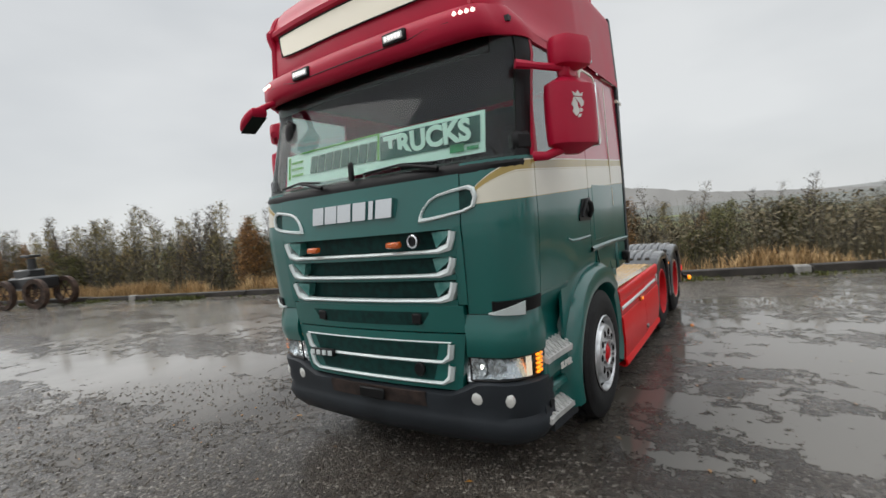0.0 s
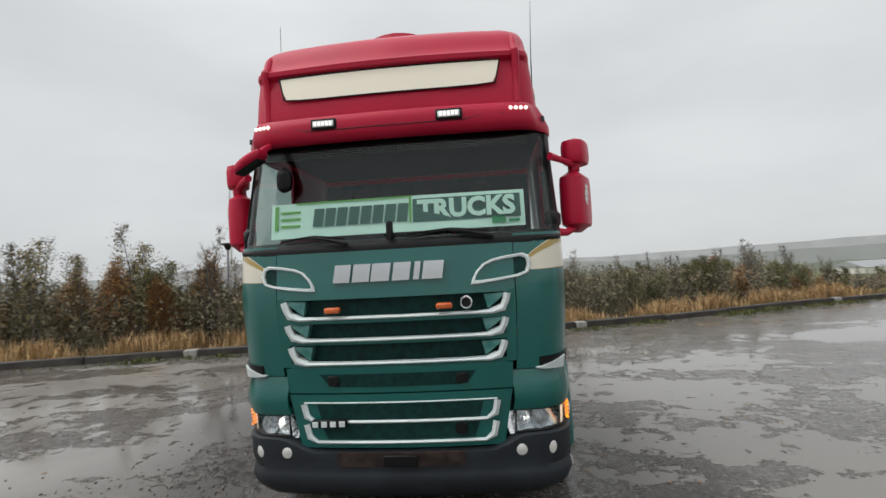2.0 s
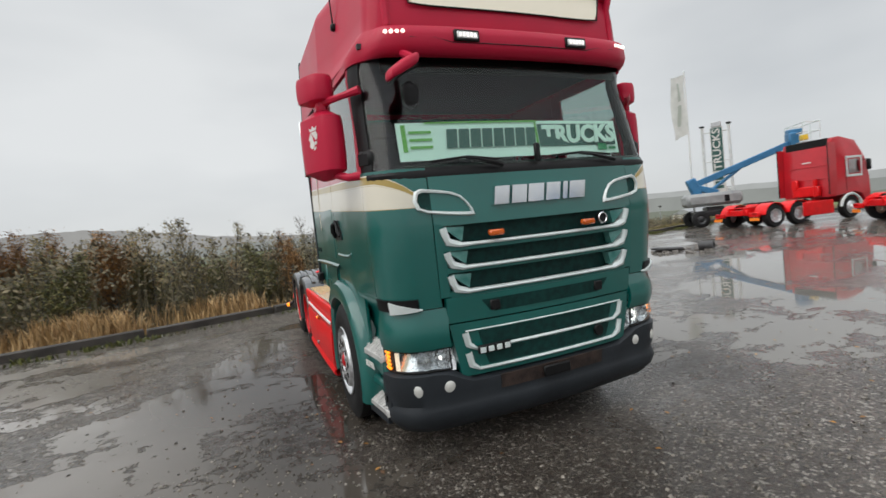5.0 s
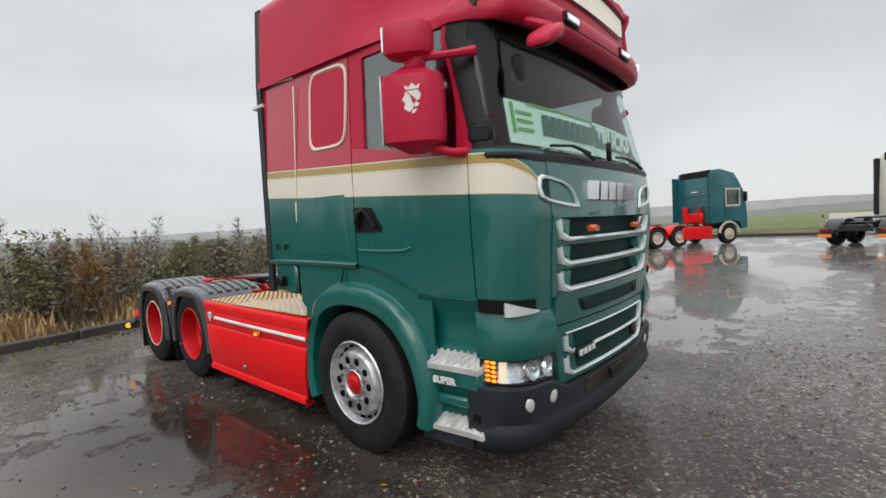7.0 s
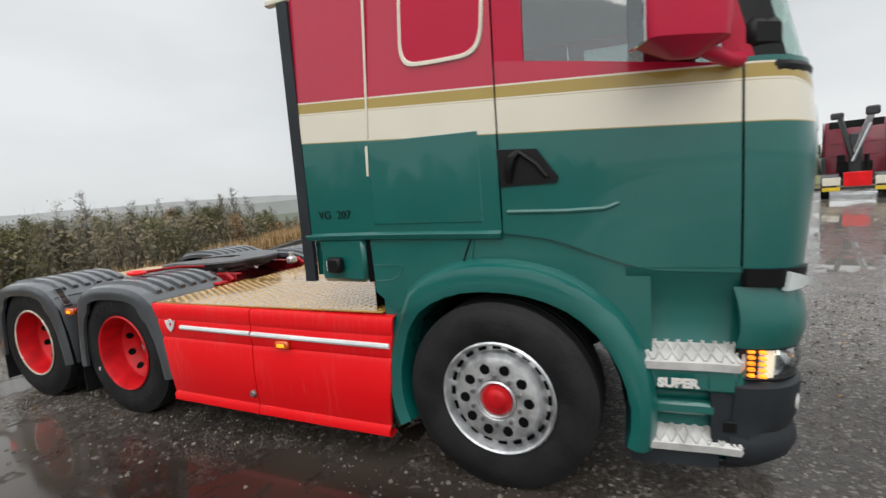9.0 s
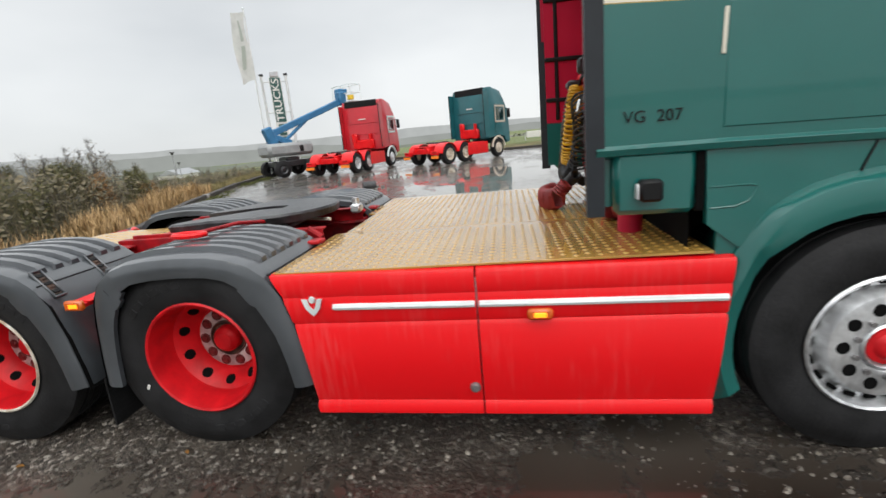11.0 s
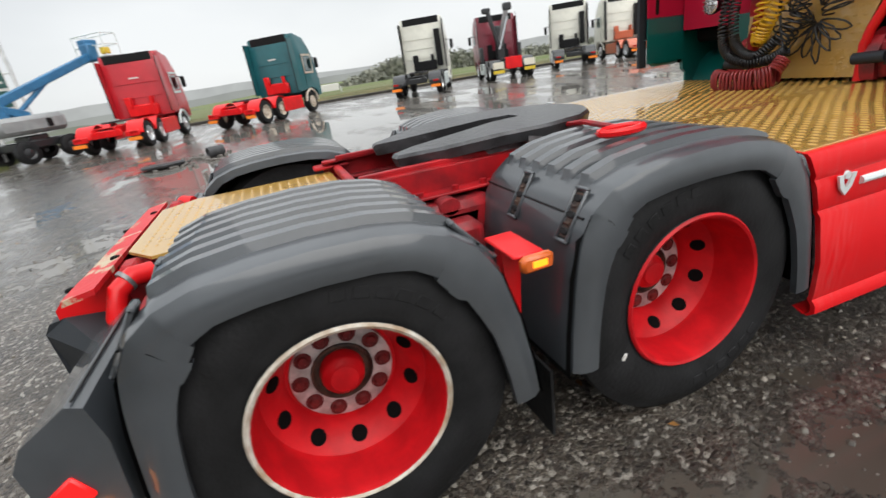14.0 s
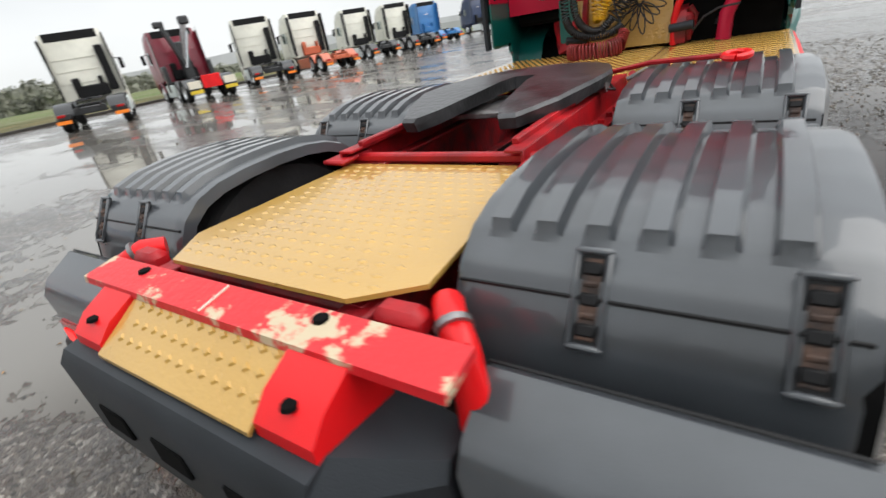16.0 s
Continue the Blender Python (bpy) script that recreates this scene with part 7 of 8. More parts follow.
for s in (-1, 1):
    flip = (lambda m: m) if s > 0 else (lambda m: m.flip_x())
    a = part("side_skirt", flip(skirt(1.918, 2.907, True, False)), skirt_red, truck, "bright red side skirt with salt streaks")
    b = part("side_skirt", flip(skirt(2.915, 3.872, False, True)), skirt_red, truck, "bright red side skirt with salt streaks")
    for y0, y1, p in ((1.945, 2.90, a), (2.92, 3.572, b)):
        zf = lambda y: lerp(0.885, 0.915, (y - 1.92) / 1.95) - 0.150
        part("silver_strip", flip(Mesh().tube([(1.250, y, zf(y)) for y in np.linspace(y0, y1, 6)], 0.016, 8)), silver, p, "silver trim strip")
    mk = part("marker_lamp", flip(Mesh().box((1.268, 2.66, 0.70), (0.03, 0.10, 0.05), 0.010)), amber_plastic, a, "lit amber side marker")
    part("bulb", flip(Mesh().box((1.284, 2.66, 0.70), (0.008, 0.05, 0.022), 0.003)), lamp_amber, mk)
    poly = [(3.595, 0.815), (3.630, 0.815), (3.648, 0.765), (3.668, 0.742), (3.688, 0.765), (3.706, 0.815), (3.741, 0.815), (3.715, 0.745), (3.668, 0.700), (3.621, 0.745)]
    poly = [(3.668 + (y - 3.668) * 0.68, 0.765 + (z - 0.758) * 0.72) for y, z in poly]
    part("shield_badge", flip(Mesh().prism(poly, 1.2545, 1.263, "x").lathe([(0.008, 0), (0.008, 0.015), (0, 0.017)], (1.255, 3.668, 0.802), "x", 14)), silver, b, "plain silver shield badge")
    part("skirt_lock", flip(Mesh().lathe([(0.016, 0), (0.016, 0.018), (0.004, 0.026), (-0.006, 0.026)], (1.257, 2.945, 0.345), "x", 14)), steel, b)

# mudguards of the rear axles
GUARD = [(-0.575, 0.36), (-0.56, 0.48), (-0.53, 0.64), (-0.48, 0.80), (-0.42, 0.89), (-0.35, 0.945), (-0.26, 0.98), (-0.15, 1.0), (0, 1.006), (0.15, 1.0), (0.27, 0.985), (0.36, 0.955), (0.43, 0.90), (0.475, 0.82), (0.50, 0.70), (0.52, 0.52), (0.53, 0.37)]

GUARD = [(y * 1.05, z + 0.035 * min(1, max(0, (z - 0.4) / 0.4))) for y, z in GUARD]


def guard_curve(t):
    t = t * (len(GUARD) - 1)
    k = min(int(t), len(GUARD) - 2)
    f = t - k
    return lerp(GUARD[k][0], GUARD[k + 1][0], f), lerp(GUARD[k][1], GUARD[k + 1][1], f)


def guard_piece(t0, t1, n, ribs):
    """A strip of the guard between two places of its curve. Six ribs run fore and aft on the crown; the outer edge turns down into a thick lip."""
    prof = [(0.545, -0.05), (0.55, -0.008), (0.57, 0.0)]
    base = 0.60
    for i in range(6):
        x = base + i * 0.098
        prof += [(x, 0.0), (x + 0.008, -1), (x + 0.050, -1), (x + 0.060, 0.0)]
    prof += [(1.205, 0.0), (1.235, -0.012), (1.252, -0.04), (1.256, -0.075), (1.250, -0.105), (1.225, -0.105)]
    rows = []
    for i in range(n + 1):
        t = lerp(t0, t1, i / n)
        y, z = guard_curve(t)
        y2, z2 = guard_curve(min(1, t + 0.01))
        y1, z1 = guard_curve(max(0, t - 0.01))
        d = Vector((y2 - y1, z2 - z1)).normalized()
        nrm = (-d[1], d[0])
        lip = 1 + 0.5 * math.exp(-((t - 0.24) / 0.09) ** 2) + 0.5 * math.exp(-((t - 0.77) / 0.09) ** 2)
        deep = 0.025 * ribs * max(0.0, min(1.0, (t - 0.295) / 0.010)) * max(0.0, min(1.0, (0.700 - t) / 0.010))
        row = []
        for x, o in prof:
            o = deep if o == -1 else o * lip if x > 1.24 or (x == 1.225 and o < -0.1) else o
            row.append((x, y + nrm[0] * o, z + nrm[1] * o))
        rows.append(row)
    m = Mesh().grid(rows)
    return m


def clip(t):
    """A latch across a joint of the guard: a raised frame with two toggles and a rusty strap inside."""
    m, strap = Mesh(), Mesh()
    y, z = guard_curve(t)
    y2, z2 = guard_curve(min(1.0, t + 0.02))
    y1, z1 = guard_curve(t - 0.02)
    a = math.atan2(z2 - z1, y2 - y1)
    M = Matrix.Rotation(a, 4, "X")
    at = lambda dx, u, h: (dx, y + u * math.cos(a) - (h - 0.007) * math.sin(a), z + u * math.sin(a) + (h - 0.007) * math.cos(a))
    m.box(at(0, 0, 0.000), (0.060, 0.182, 0.012), 0.005, M, k=1)
    for dx in (-0.028, 0.028):
        m.box(at(dx, 0, 0.006), (0.012, 0.190, 0.016), 0.005, M)
    for u in (-0.088, 0.088):
        m.box(at(0, u, 0.006), (0.068, 0.014, 0.018), 0.005, M)
    strap.box(at(0, 0, 0.006), (0.034, 0.15, 0.006), 0.002, M)
    for u in (-0.056, 0.0, 0.056):
        strap.box(at(0, u, 0.008), (0.036, 0.024, 0.010), 0.004, M, k=1)
    for u in (-0.028, 0.030):
        strap.rod(at(-0.012, u, 0.009), at(0.012, u, 0.009), 0.006, 8)
    return m, strap


guard_a, guard_b, guard_c = guard_piece(0.0, 0.245, 8, 0), guard_piece(0.245, 0.775, 54, 1), guard_piece(0.775, 1.0, 8, 0)
clip_f, clip_r = clip(0.245), clip(0.775)
for s in (-1, 1):
    for y in (4.333, 5.600):
        def moved(m, dx=0.0):
            o = Mesh()
            o.v = [(s * (x + dx), yy + y, z) for x, yy, z in m.v]
            o.f, o.k = list(m.f), list(m.k)
            return o
        g = part("mudguard", moved(guard_b), guard_grey, truck, "dark grey ribbed plastic mudguard", 30)
        part("front_section", moved(guard_a), guard_grey, g, sharp=30)
        part("rear_section", moved(guard_c), guard_grey, g, sharp=30)
        for c in (clip_r,) if y < 5 else (clip_f, clip_r):
            for x in (0.83, 1.155):
                part("latch", moved(c[0], x), [guard_grey, black_trim], g, "grey latch frame with a dark recess")
                part("latch_strap", moved(c[1], x), [rust, black_trim], g, "rusty latch strap")
        for t in (0.245, 0.775):
            jy, jz = guard_curve(t)
            part("joint_line", moved(Mesh().rod((0.56, jy, jz + 0.0005), (1.215, jy, jz + 0.0005), 0.0045, 6)), black_trim, g)
        part("guard_lining", moved(Mesh().grid([[(0.56, p[0], p[1] - 0.02), (1.235, p[0], p[1] - 0.02)] for p in GUARD])), void_black, g)
        part("mud_flap", moved(Mesh().slab([[(x, 0.60 + 0.02 * (0.4 - z), z) for z in (0.10, 0.22, 0.38)] for x in (0.62, 0.8, 1.0, 1.2)], (0, 0.01, 0))), tyre_rubber, g, "black rubber mud flap")
    br = part("marker_bracket", Mesh().box((s * 1.07, 4.945, 0.80), (0.26, 0.05, 0.025), 0.005).box((s * 1.06, 4.945, 0.815), (0.22, 0.09, 0.012), 0.004).prism([(4.92, 0.80), (4.98, 0.80), (4.96, 0.5), (4.94, 0.5)], s * 1.0, s * 1.05, "x"), signal_red, truck, "red bracket with a lit amber marker")
    mk = part("marker_lamp", Mesh().box((s * 1.212, 4.945, 0.808), (0.032, 0.092, 0.055), 0.010), amber_plastic, br)
    part("bulb", Mesh().box((s * 1.226, 4.945, 0.808), (0.006, 0.045, 0.024), 0.002), lamp_amber, mk)


# wheels
def tyre_mesh(r, w, c, s, dual=False, n=56):
    prof = [(0.0, 0.292), (-0.006, 0.300), (0.004, 0.325), (0.010, 0.36), (0.012, 0.40), (0.006, 0.44), (-0.004, 0.462), (-0.008, 0.470), (-0.010, 0.478), (-0.022, r - 0.004), (-0.05, r)]
    for i in range(3):
        x = -0.085 - i * (w - 0.17) / 2
        prof += [(x, r), (x - 0.003, r - 0.014), (x - 0.013, r - 0.014), (x - 0.016, r)]
    prof += [(-w + 0.05, r), (-w + 0.02, r - 0.005), (-w, 0.42), (-w, 0.34), (-w + 0.004, 0.295)]
    return Mesh().lathe([(a * s, b) for a, b in prof], c, "x", n)


def steer_rim(c, s):
    prof = [(0.004, 0.300), (0.012, 0.292), (0.006, 0.282), (-0.03, 0.274), (-0.05, 0.262), (-0.045, 0.245), (-0.015, 0.232), (0.015, 0.218), (0.022, 0.19), (0.018, 0.110), (0.010, 0.102), (-0.01, 0.098)]
    return Mesh().lathe([(a * s, b) for a, b in prof], c, "x", 48)


def drive_rim(c, s, k_white):
    prof = [(0.004, 0.302), (0.012, 0.294), (0.006, 0.284), (-0.02, 0.276), (-0.10, 0.270), (-0.132, 0.266), (-0.150, 0.262), (-0.158, 0.252), (-0.222, 0.196), (-0.258, 0.186), (-0.266, 0.10)]
    m = Mesh()
    m.lathe([(a * s, b) for a, b in prof[:3]], c, "x", 48, k=1 if k_white else 0)
    m.lathe([(a * s, b) for a, b in prof[2:]], c, "x", 48, k=0)
    return m


def ring_parts(name, me, material, parent, c, n, rad, off=0.0):
    """n alike pieces set in a circle round a wheel's axis; all share one mesh, modelled at the foot of the circle's first spoke."""
    me.v = [(x, y + rad, z) for x, y, z in me.v]
    first = part(name, me, material, parent)
    for i in range(n):
        ob = first if i == 0 else first.copy()
        if i:
            scene.collection.objects.link(ob)
        ob.matrix_basis = Matrix.Translation(c) @ Matrix.Rotation(2 * math.pi * (i + off) / n, 4, "X")


FRONT_AX, AX2, AX3 = 1.277, 4.333, 5.600
for s in (-1, 1):
    c = (s * 1.232, FRONT_AX, 0.499)
    wh = part("wheel", tyre_mesh(0.502, 0.30, c, s), tyre_rubber, truck, "front wheel with a black tyre on a polished rim")
    part("rim", steer_rim(c, s), alloy, wh, "chipped polished alloy rim")
    ring_parts("hand_hole", Mesh().lathe([(0.0245 * s, 0), (0.0245 * s, 0.025), (0.016 * s, 0.031)], (0, 0, 0), "x", 12), void_black, wh, c, 10, 0.168)
    ring_parts("rim_slot", Mesh().box((-s * 0.043, 0, 0), (0.014, 0.018, 0.045), 0.003), void_black, wh, c, 20, 0.258)
    ring_parts("wheel_nut", Mesh().rod((s * 0.012, 0, 0), (s * 0.036, 0, 0), 0.012, 6), steel, wh, c, 10, 0.128, 0.5)
    part("hub", Mesh().lathe([(-0.03 * s, 0.108), (0.018 * s, 0.100), (0.024 * s, 0.092), (0.016 * s, 0.085), (0.002 * s, 0.082), (0.0, 0.0)], c, "x", 28), alloy, wh)
    part("hub_cap", Mesh().lathe([(0.001 * s, 0.080), (0.014 * s, 0.077), (0.018 * s, 0.056), (0.030 * s, 0.046), (0.034 * s, 0.030), (0.035 * s, 0.0)], c, "x", 24), hub_red, wh, "red hub cap")
    for y in (AX2, AX3):
        c = (s * 1.215, y, 0.499)
        wh = part("wheel", tyre_mesh(0.504, 0.28, c, s), tyre_rubber, truck, "rear wheel with a black tyre on a deep red rim")
        for k in range(2):
            for i in range(6):
                a = radians(40 + 180 * k + i * 9 + 55 * (y == AX3))
                part("tyre_mark", Mesh().box((c[0] + s * 0.0115, c[1] + 0.395 * math.cos(a), c[2] + 0.395 * math.sin(a)), (0.005, 0.036, 0.045), 0.002, Matrix.Rotation(a, 4, "X")), tyre_rubber, wh)
        part("inner_tyre", Mesh().lathe([(-0.33 * s, 0.30), (-0.33 * s, 0.42), (-0.35 * s, 0.49), (-0.40 * s, 0.504), (-0.55 * s, 0.504), (-0.60 * s, 0.47), (-0.61 * s, 0.3)], c, "x", 40), tyre_rubber, wh)
        part("rim", drive_rim(c, s, y == AX3), [hub_red, rim_white], wh, "deep red rim" + (" with a white edge" if y == AX3 else ""))
        hole = Mesh().lathe([(0.0045 * s, 0), (0.004 * s, 0.027), (-0.004 * s, 0.032)], (0, 0, 0), "x", 12)
        tilt = Matrix.Translation((-0.190 * s, 0, 0)) @ Matrix.Rotation(radians(-49 * s), 4, "Z")
        hole.v = [tuple(tilt @ Vector(p)) for p in hole.v]
        ring_parts("hand_hole", hole, void_black, wh, c, 10, 0.224, 0.5)
        part("nut_ring", Mesh().lathe([(-0.275 * s, 0.175), (-0.247 * s, 0.172), (-0.245 * s, 0.165), (-0.247 * s, 0.105), (-0.265 * s, 0.10)], c, "x", 36), ring_steel, wh, "bare steel nut ring")
        ring_parts("wheel_nut", Mesh().lathe([(-0.236 * s, 0), (-0.236 * s, 0.014), (-0.2435 * s, 0.019), (-0.2435 * s, 0.029), (-0.251 * s, 0.031)], (0, 0, 0), "x", 14), nut_red, wh, c, 10, 0.140)
        part("hub_flange", Mesh().lathe([(-0.275 * s, 0.106), (-0.241 * s, 0.104), (-0.237 * s, 0.098), (-0.255 * s, 0.090), (-0.263 * s, 0.06)], c, "x", 28), rust, wh, "dark greasy recess round the hub")
        part("hub", Mesh().lathe([(-0.265 * s, 0.076), (-0.223 * s, 0.072), (-0.211 * s, 0.066), (-0.203 * s, 0.052), (-0.193 * s, 0.046), (-0.190 * s, 0.030), (-0.193 * s, 0.0)], c, "x", 28), hub_red, wh, "red hub")
part("tyre_dot", Mesh().box((-1.2285, 4.657, 0.348), (0.004, 0.016, 0.030), 0.002, Matrix.Rotation(radians(25), 4, "X")), white_vinyl, truck, "small white mark on the tyre")
# near-black axle rod, with a near-black box filling the bay above it
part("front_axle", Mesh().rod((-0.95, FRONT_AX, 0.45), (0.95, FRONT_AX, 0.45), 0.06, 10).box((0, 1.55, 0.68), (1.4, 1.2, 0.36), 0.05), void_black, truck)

# rear end
part("end_plate", Mesh().slab([[(x, y, 0.905 - (y - 6.16) * 0.16) for y in (6.155, 6.20, 6.265)] for x in np.linspace(-0.70, 0.60, 9)], (0, 0.003, -0.02)), scraped_red, truck, "scraped red steel end plate")
part("plate_crease", Mesh().box((-0.02, 6.21, 0.899), (0.004, 0.10, 0.004), 0, Matrix.Rotation(radians(-9), 4, "X")), cream_paint, truck)
for x in (-0.36, 0.36):
    part("plate_slot", Mesh().lathe([(0.010, 0), (0.010, 0.018), (0.0, 0.022)], (x, 6.185, 0.896), "z", 12), void_black, truck)
m = Mesh()
ramp = lambda x, y, h: (x, y + h * 0.5, 0.875 - (y - 6.25) * 0.62 + h)
m.slab([[ramp(x, y, 0) for y in (6.25, 6.30, 6.36, 6.405)] for x in np.linspace(-0.33, 0.30, 5)], (0, 0.0, -0.012))
checker(m, -0.33, 0.30, 6.255, 6.40, 0, step=0.046, up=ramp, h=0.0045)
part("rear_tread_ramp", m, tread, truck, "golden checker plate sloping down at the tail", fix=False)
for s, x in ((-1, -0.415), (1, 0.385)):
    m = Mesh().prism([(6.17, 0.885), (6.26, 0.880), (6.345, 0.838), (6.39, 0.795), (6.39, 0.74), (6.17, 0.74)], x - 0.08, x + 0.08, "x")
    part("tail_bracket", m, signal_red, truck, "red tail bracket with a dark eye")
    part("bracket_eye", Mesh().lathe([(0.008, 0), (0.008, 0.016), (0, 0.020)], (x, 6.352, 0.832), "z", 12), void_black, truck)
m = Mesh()
m.prism([(6.14, 0.74), (6.37, 0.765), (6.425, 0.755), (6.45, 0.72), (6.44, 0.46), (6.38, 0.36), (6.14, 0.40)], -0.50, 0.50, "x")
for s in (-1, 1):
    m.add([(s * 0.50, 6.14, 0.74), (s * 0.50, 6.37, 0.765), (s * 0.50, 6.45, 0.72), (s * 0.50, 6.40, 0.36), (s * 0.50, 6.14, 0.40), (s * 0.66, 6.14, 0.70), (s * 0.66, 6.24, 0.70), (s * 0.66, 6.26, 0.66), (s * 0.66, 6.22, 0.42), (s * 0.66, 6.14, 0.42)], [(0, 1, 6, 5), (1, 2, 7, 6), (2, 3, 8, 7), (3, 4, 9, 8), (5, 6, 7, 8, 9)])
part("rear_bumper", m, bumper_grey, truck, "dark grey rear cross bumper")
for x in (-0.28, 0.02, 0.3):
    part("bumper_recess", Mesh().box((x, 6.446, 0.58), (0.14, 0.012, 0.08), 0.004), void_black, truck)
for s in (-1, 1):
    m = Mesh()
    m.prism([(6.03, 0.70), (6.05, 0.80), (6.09, 0.815), (6.22, 0.745), (6.255, 0.69), (6.24, 0.48), (6.05, 0.46)], s * 0.68, s * 1.235, "x")
    lc = part("lamp_housing", m, guard_grey, truck, "dark grey tail lamp housing")
    part("housing_seam", Mesh().box((s * 0.95, 6.075, 0.818), (0.54, 0.008, 0.004), 0.001, Matrix.Rotation(radians(-20), 4, "X")), black_trim, lc)
    part("tail_lamp", Mesh().box((s * 0.95, 6.250, 0.53), (0.50, 0.03, 0.12), 0.010), red_plastic, lc, "red tail lamp")
    part("bulb", Mesh().box((s * 1.12, 6.268, 0.53), (0.10, 0.008, 0.06), 0.004), lamp_red, lc)
    part("side_tail_lamp", Mesh().box((s * 1.238, 6.17, 0.58), (0.014, 0.09, 0.08), 0.006, Matrix.Rotation(radians(-30), 4, "X")), lamp_red, lc)
    part("end_outline_lamp", Mesh().tube([(s * 1.22, 6.19, 0.52), (s * 1.25, 6.21, 0.46), (s * 1.29, 6.22, 0.43), (s * 1.35, 6.225, 0.42)], [0.022, 0.022, 0.034, 0.034], 12), hose_black, lc)
    part("bulb", Mesh().lathe([(0.0, 0.036), (0.03, 0.034), (0.045, 0.02), (0.05, 0.0)], (s * 1.33, 6.19, 0.42), "x", 12, sign=s), lamp_amber, lc)
    part("red_pipe", Mesh().tube([(s * 0.56, 6.00, 0.875), (s * 0.60, 6.06, 0.885), (s * 0.645, 6.11, 0.86), (s * 0.67, 6.14, 0.78), (s * 0.675, 6.15, 0.60)], 0.036, 12), signal_red, truck, "bent red tail pipe")
    part("pipe_clamp", Mesh().tube([(s * 0.612, 6.075, 0.883), (s * 0.622, 6.085, 0.877)], 0.041, 12), steel, truck)
    part("hook_block", Mesh().box((s * 0.50, 6.09, 0.875), (0.12, 0.08, 0.07), 0.02), worn_red, truck)

# lettering on the flanks
words("SUPER", 0.052, white_vinyl, truck, Matrix.Translation((-1.250, 0.600, 0.645)) @ Matrix.Rotation(radians(-90), 4, "Z") @ Matrix.Rotation(radians(90), 4, "X") @ Matrix.Diagonal((1.1, 1, 1, 1)), bold=0.003, depth=0.002, label="white flank word")
words("SUPER", 0.052, white_vinyl, truck, Matrix.Translation((1.250, 0.600, 0.645)) @ Matrix.Rotation(radians(90), 4, "Z") @ Matrix.Rotation(radians(90), 4, "X") @ Matrix.Diagonal((1.1, 1, 1, 1)), bold=0.003, depth=0.002, label="white flank word")
for txt, y in (("VG", 2.293), ("207", 2.170)):
    words(txt, 0.064, black_trim, truck, Matrix.Translation((-1.2235, y, 1.417)) @ Matrix.Rotation(radians(-90), 4, "Z") @ Matrix.Rotation(radians(90), 4, "X") @ Matrix.Diagonal((0.95, 1, 1, 1)), depth=0.001, label="dark fleet marking on the flank")


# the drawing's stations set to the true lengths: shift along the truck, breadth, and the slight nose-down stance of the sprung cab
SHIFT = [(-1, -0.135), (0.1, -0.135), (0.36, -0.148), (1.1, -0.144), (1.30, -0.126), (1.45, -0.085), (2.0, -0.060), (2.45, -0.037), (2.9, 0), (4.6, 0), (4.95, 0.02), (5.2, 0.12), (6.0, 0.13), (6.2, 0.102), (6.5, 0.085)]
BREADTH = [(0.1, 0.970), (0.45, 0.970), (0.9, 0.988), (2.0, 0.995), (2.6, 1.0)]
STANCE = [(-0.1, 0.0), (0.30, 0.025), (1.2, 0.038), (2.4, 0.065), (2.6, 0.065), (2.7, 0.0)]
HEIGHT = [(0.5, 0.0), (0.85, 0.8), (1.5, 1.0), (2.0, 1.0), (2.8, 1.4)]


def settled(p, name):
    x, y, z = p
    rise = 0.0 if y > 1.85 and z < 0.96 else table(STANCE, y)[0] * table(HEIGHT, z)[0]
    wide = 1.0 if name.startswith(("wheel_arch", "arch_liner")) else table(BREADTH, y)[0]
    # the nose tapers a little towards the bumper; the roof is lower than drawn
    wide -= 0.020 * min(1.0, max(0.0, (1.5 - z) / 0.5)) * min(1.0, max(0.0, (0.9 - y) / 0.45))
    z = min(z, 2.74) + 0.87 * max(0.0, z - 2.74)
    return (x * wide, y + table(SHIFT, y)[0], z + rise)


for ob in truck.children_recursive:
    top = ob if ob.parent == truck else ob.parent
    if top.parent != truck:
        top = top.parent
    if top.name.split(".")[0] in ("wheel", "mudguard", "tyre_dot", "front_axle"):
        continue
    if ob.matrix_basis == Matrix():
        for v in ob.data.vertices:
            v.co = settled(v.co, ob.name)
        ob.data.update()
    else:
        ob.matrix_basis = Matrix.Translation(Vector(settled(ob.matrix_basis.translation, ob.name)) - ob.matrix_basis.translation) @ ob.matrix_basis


# ---- parked tractor units along the far edge of the yard ----
far_tyre = tyre_rubber
paints = {}
# the board is no lamp; a faint glow is added to its orange
orange_board = mat("orange_board", (0.85, 0.22, 0.02), 0.35, emit=0.12)


def paint(name, color, var=0.08):
    if name not in paints:
        paints[name] = mat(name, color, 0.32, 0, var, 2.0, coat=0.4)
    return paints[name]


